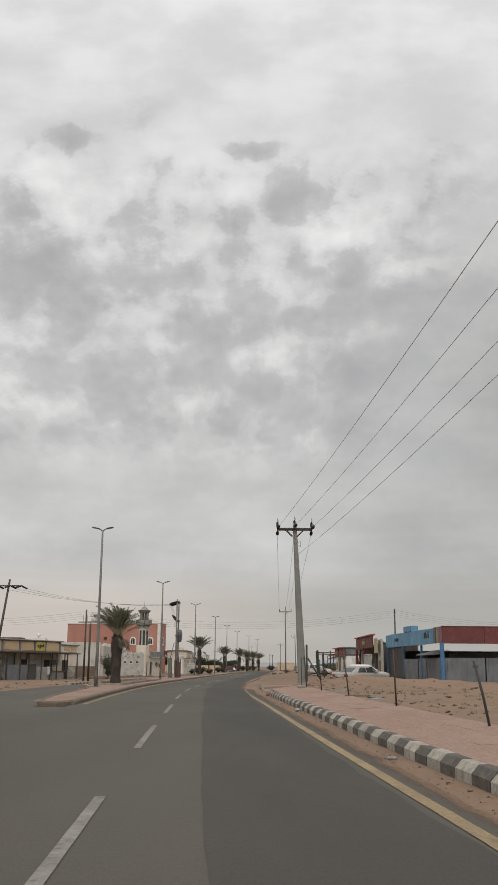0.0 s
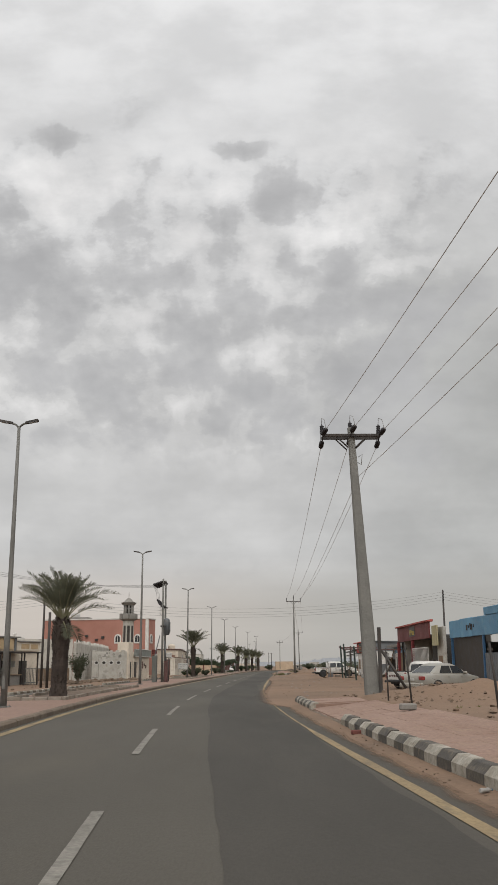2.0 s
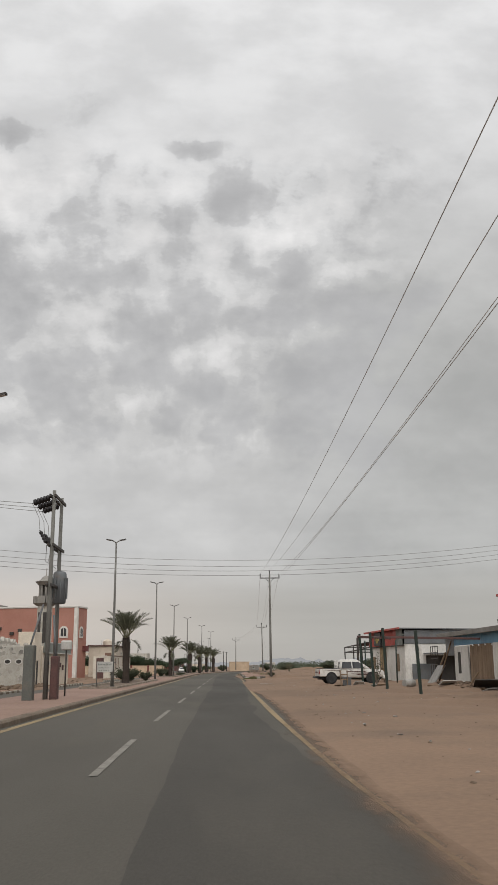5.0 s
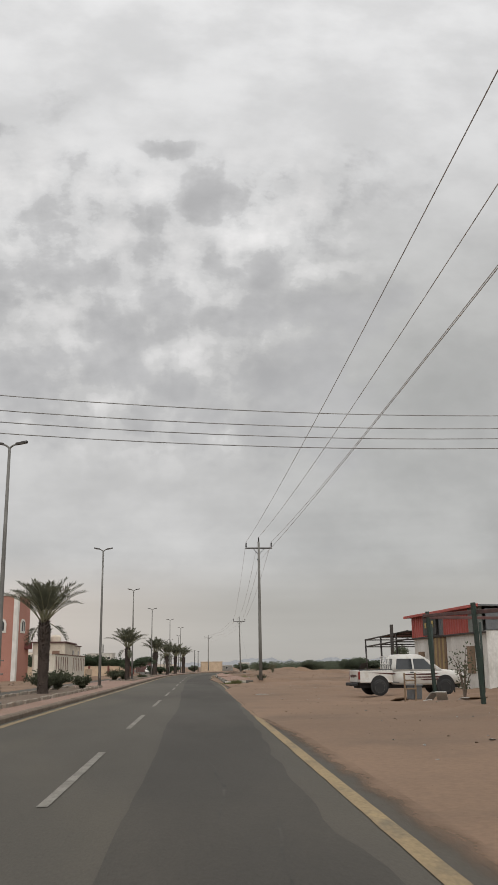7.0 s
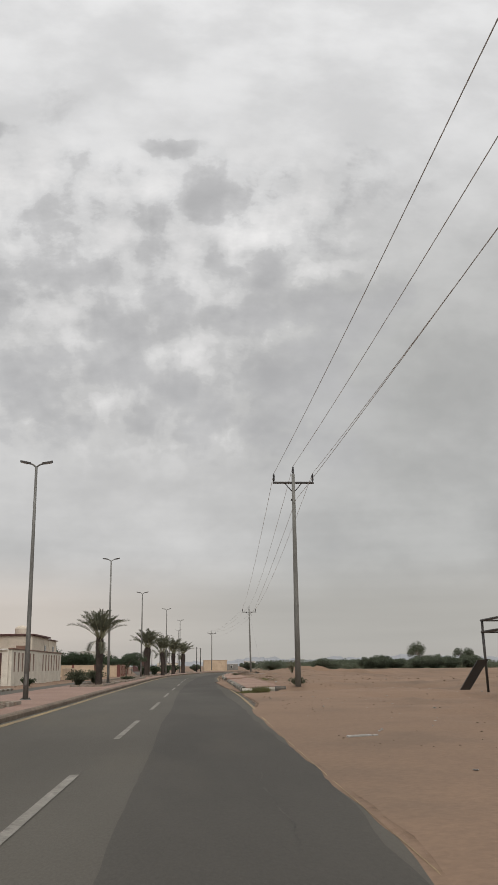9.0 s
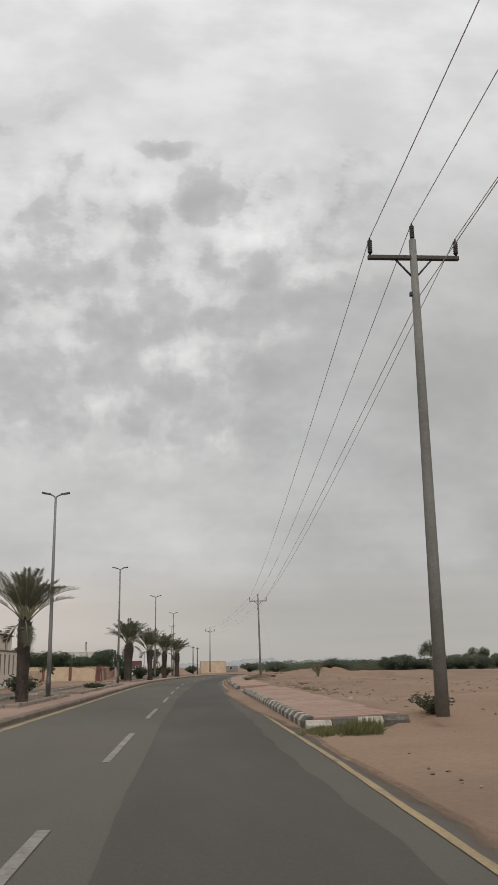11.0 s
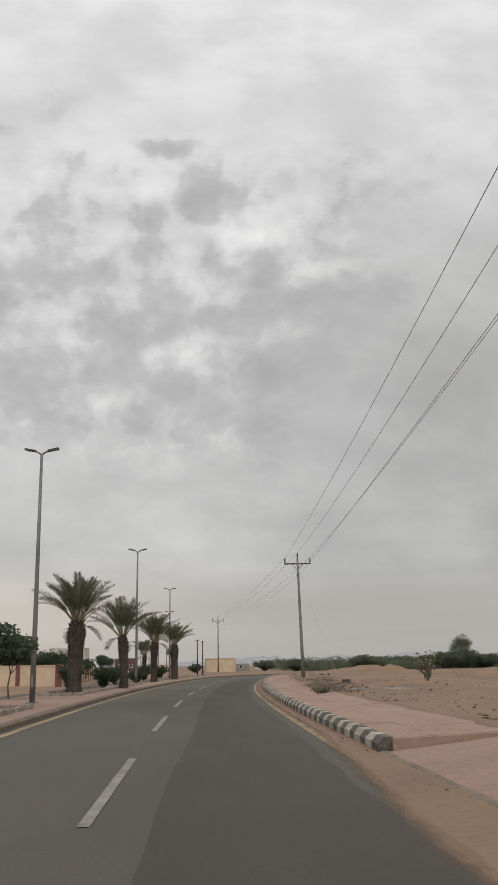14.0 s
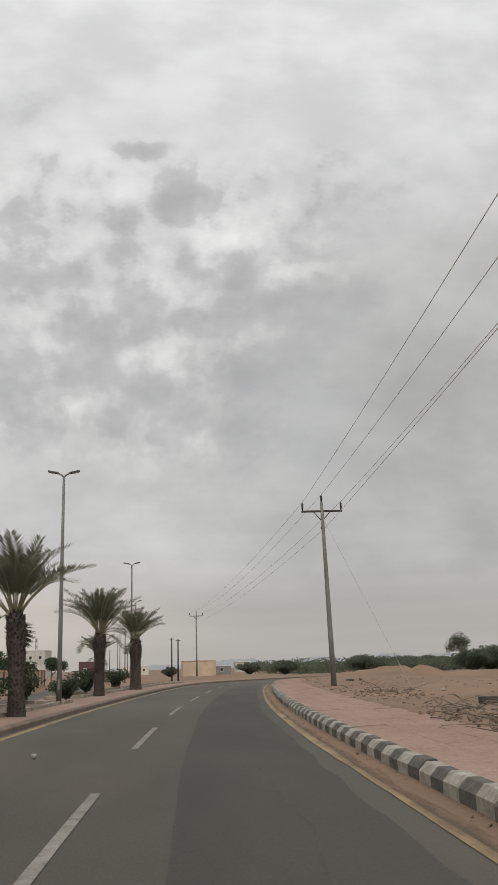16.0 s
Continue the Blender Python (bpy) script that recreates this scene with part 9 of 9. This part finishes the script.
def brush_pile(x0, y0, x1, y1, n, seed, label):
    """Cut branches and earth thrown beside the pavement."""
    rng = random.Random(seed)
    t = thing("brush_pile", 0, 0, 0, 0, label, "brush pile")
    bm = bmesh.new()
    for _ in range(n):
        k = rng.random()
        x, y = x0 + (x1 - x0) * k + rng.gauss(0, 0.38), y0 + (y1 - y0) * k + rng.gauss(0, 0.5)
        a, ln, el = rng.uniform(0, 6.28), rng.uniform(0.25, 0.9), rng.uniform(-0.1, 0.3)
        p = Vector((x, y, gz(x, y) + rng.uniform(0, 0.3)))
        d = Vector((math.cos(a) * math.cos(el), math.sin(a) * math.cos(el), math.sin(el)))
        q = p + d * ln * 0.5 + Vector((rng.uniform(-0.1, 0.1), rng.uniform(-0.1, 0.1), rng.uniform(-0.05, 0.1)))
        tube(bm, [p, q, p + d * ln], rng.uniform(0.006, 0.02), 5, 0.004, False)
    ob = part("brushwood", bm, TWIG, t, "grey-brown cut branches")
    ob["kind"] = "stuff"
    bm = bmesh.new()
    for _ in range(n * 4):
        k = rng.random()
        x, y, s = x0 + (x1 - x0) * k + rng.gauss(0, 0.7), y0 + (y1 - y0) * k + rng.gauss(0, 0.7), 0.015 + 0.085 * rng.random() ** 2.5
        pts = [Vector((rng.gauss(0, 1), rng.gauss(0, 1), rng.gauss(0, 0.6))).normalized() * s for _ in range(9)]
        bmesh.ops.convex_hull(bm, input=[bm.verts.new(Vector((x, y, gz(x, y) + s * 0.2)) + p) for p in pts])
    ob = part("loose_earth", bm, LITTER_BROWN, t, "brown clods of earth")
    ob["kind"] = "stuff"


brush_pile(8.5, 220.4, 9.9, 234.0, 120, 5, "heap of cut grey branches and clods behind the pavement")
brush_pile(11.5, 243.0, 13.0, 252.0, 36, 6, "heap of dry branches around the guy wire")
bush("shrub", 16.3, 236.0, gz(16.3, 236.0), 1.55, 0.75, 57, "sparse shrub with pale stems and few leaves", LEAF_PALE, 9, 16, 0.12)
t_ = thing("broken_slab", 9.2, 199.7, gz(9.2, 199.7), 20, "broken grey concrete slab lying in the field", "slab")
bx("slab", t_, CLOD, -0.26, 0.24, -0.2, 0.2, -0.02, 0.08, 0.02)
for x_, y_, rz_ in ((16.9, 273.0, 20), (17.5, 272.6, 75), (11.85, 236.0, 10)):
    t_ = thing("dark_block", x_, y_, gz(x_, y_), rz_, "dark hollow block thrown on the sand", "block", "thrown blocks")
    bx("block", t_, DARKSTEEL, -0.22, 0.22, -0.1, 0.1, -0.02, 0.17, 0.015)
t_ = thing("hose", 10.6, 221.5, gz(10.6, 221.5) + 0.03, 0, "pale plastic hose lying in a loop on the ground", "hose")
bm_ = bmesh.new()
tube(bm_, [(0.9 * math.cos(k * 0.42) * (1 + 0.1 * k), 0.5 * math.sin(k * 0.42) * (1 + 0.06 * k), 0.01) for k in range(15)], 0.014, 6)
part("tube", bm_, LITTER, t_)
bush("leafy_heap", 7.9, 221.0, 0.30, 0.24, 0.45, 95, "withered leafy branches lying beside the pavement", leaf=LEAF_PALE, stems=14, leaves=10, size=0.06, category="plant")


def tufts(count, region, seed, label, h=0.16):
    rng = random.Random(seed)
    bm = bmesh.new()
    for _ in range(count):
        u, o = region(rng)
        p = at(u, o)
        c = Vector((p.x, p.y, gz(p.x, p.y)))
        for _ in range(14):
            a, el = rng.uniform(0, 6.28), rng.uniform(0.5, 1.45)
            d = Vector((math.cos(a) * math.cos(el), math.sin(a) * math.cos(el), math.sin(el)))
            b = c + Vector((rng.gauss(0, 0.05), rng.gauss(0, 0.05), -0.01))
            blade(bm, b, b + d * h * rng.uniform(0.6, 1.6), 0.008, d.orthogonal().normalized())
    tagged(link_mesh("grass_tufts", bm, GRASS), label, "grass", kind="stuff")


tufts(110, lambda r: (164.0 + r.random() * 1.4, 3.9 + 1.1 * r.random() ** 1.3), 1, "green-brown creeping grass at the pavement's end", 0.075)
tufts(26, lambda r: (180 + r.random() * 12, 6.0 + 1.2 * r.random()), 2, "dry grass tufts along the back of the pavement", 0.05)
tufts(70, lambda r: (163.5 + r.gauss(0, 0.22), 4.6 + r.gauss(0, 0.2)), 3, "pale green grass clump on the sand", 0.24)
tufts(80, lambda r: (164.1 + r.gauss(0, 0.45), 4.0 + r.gauss(0, 0.22)), 8, "low green weeds against the pavement end", 0.085)
tufts(16, lambda r: (r.uniform(184.0, 189.5), 6.15 + 0.35 * r.random()), 9, "green-brown weeds along the back of the pavement", 0.10)
tufts(90, lambda r: (r.uniform(18, 52), 7.2 + 6 * r.random()), 11, "sparse green weeds on the sandy bank", 0.07)
stones("earth_clods", 500, lambda r: (r.uniform(12, 60), 6.7 + 9 * r.random() ** 1.3), 0.01, 0.1, CLOD, "brown clods and stones on the bank behind the pavement", "stones", 29)
brush_pile(5.6, 63.5, 6.6, 64.5, 22, 9, "small heap of dry twigs beside the pavement end")
tufts(60, lambda r: (193 + r.random() * 12, -4.6 - 1.4 * r.random()), 4, "green creeping grass in the median bed", 0.14)
for x_, y_, s_ in ((6.9, 166.0, 0.45), (9.0, 60.0, 0.3)):
    bush("low_shrub", x_, y_, gz(x_, y_), s_, s_ * 1.1, int(x_ * 10), "low dry shrub growing in the sand", leaf=LEAF_GREY, stems=10, leaves=26, size=0.07, group="dry shrubs")

dust_edge()
build_pavements()
build_median()
junction()
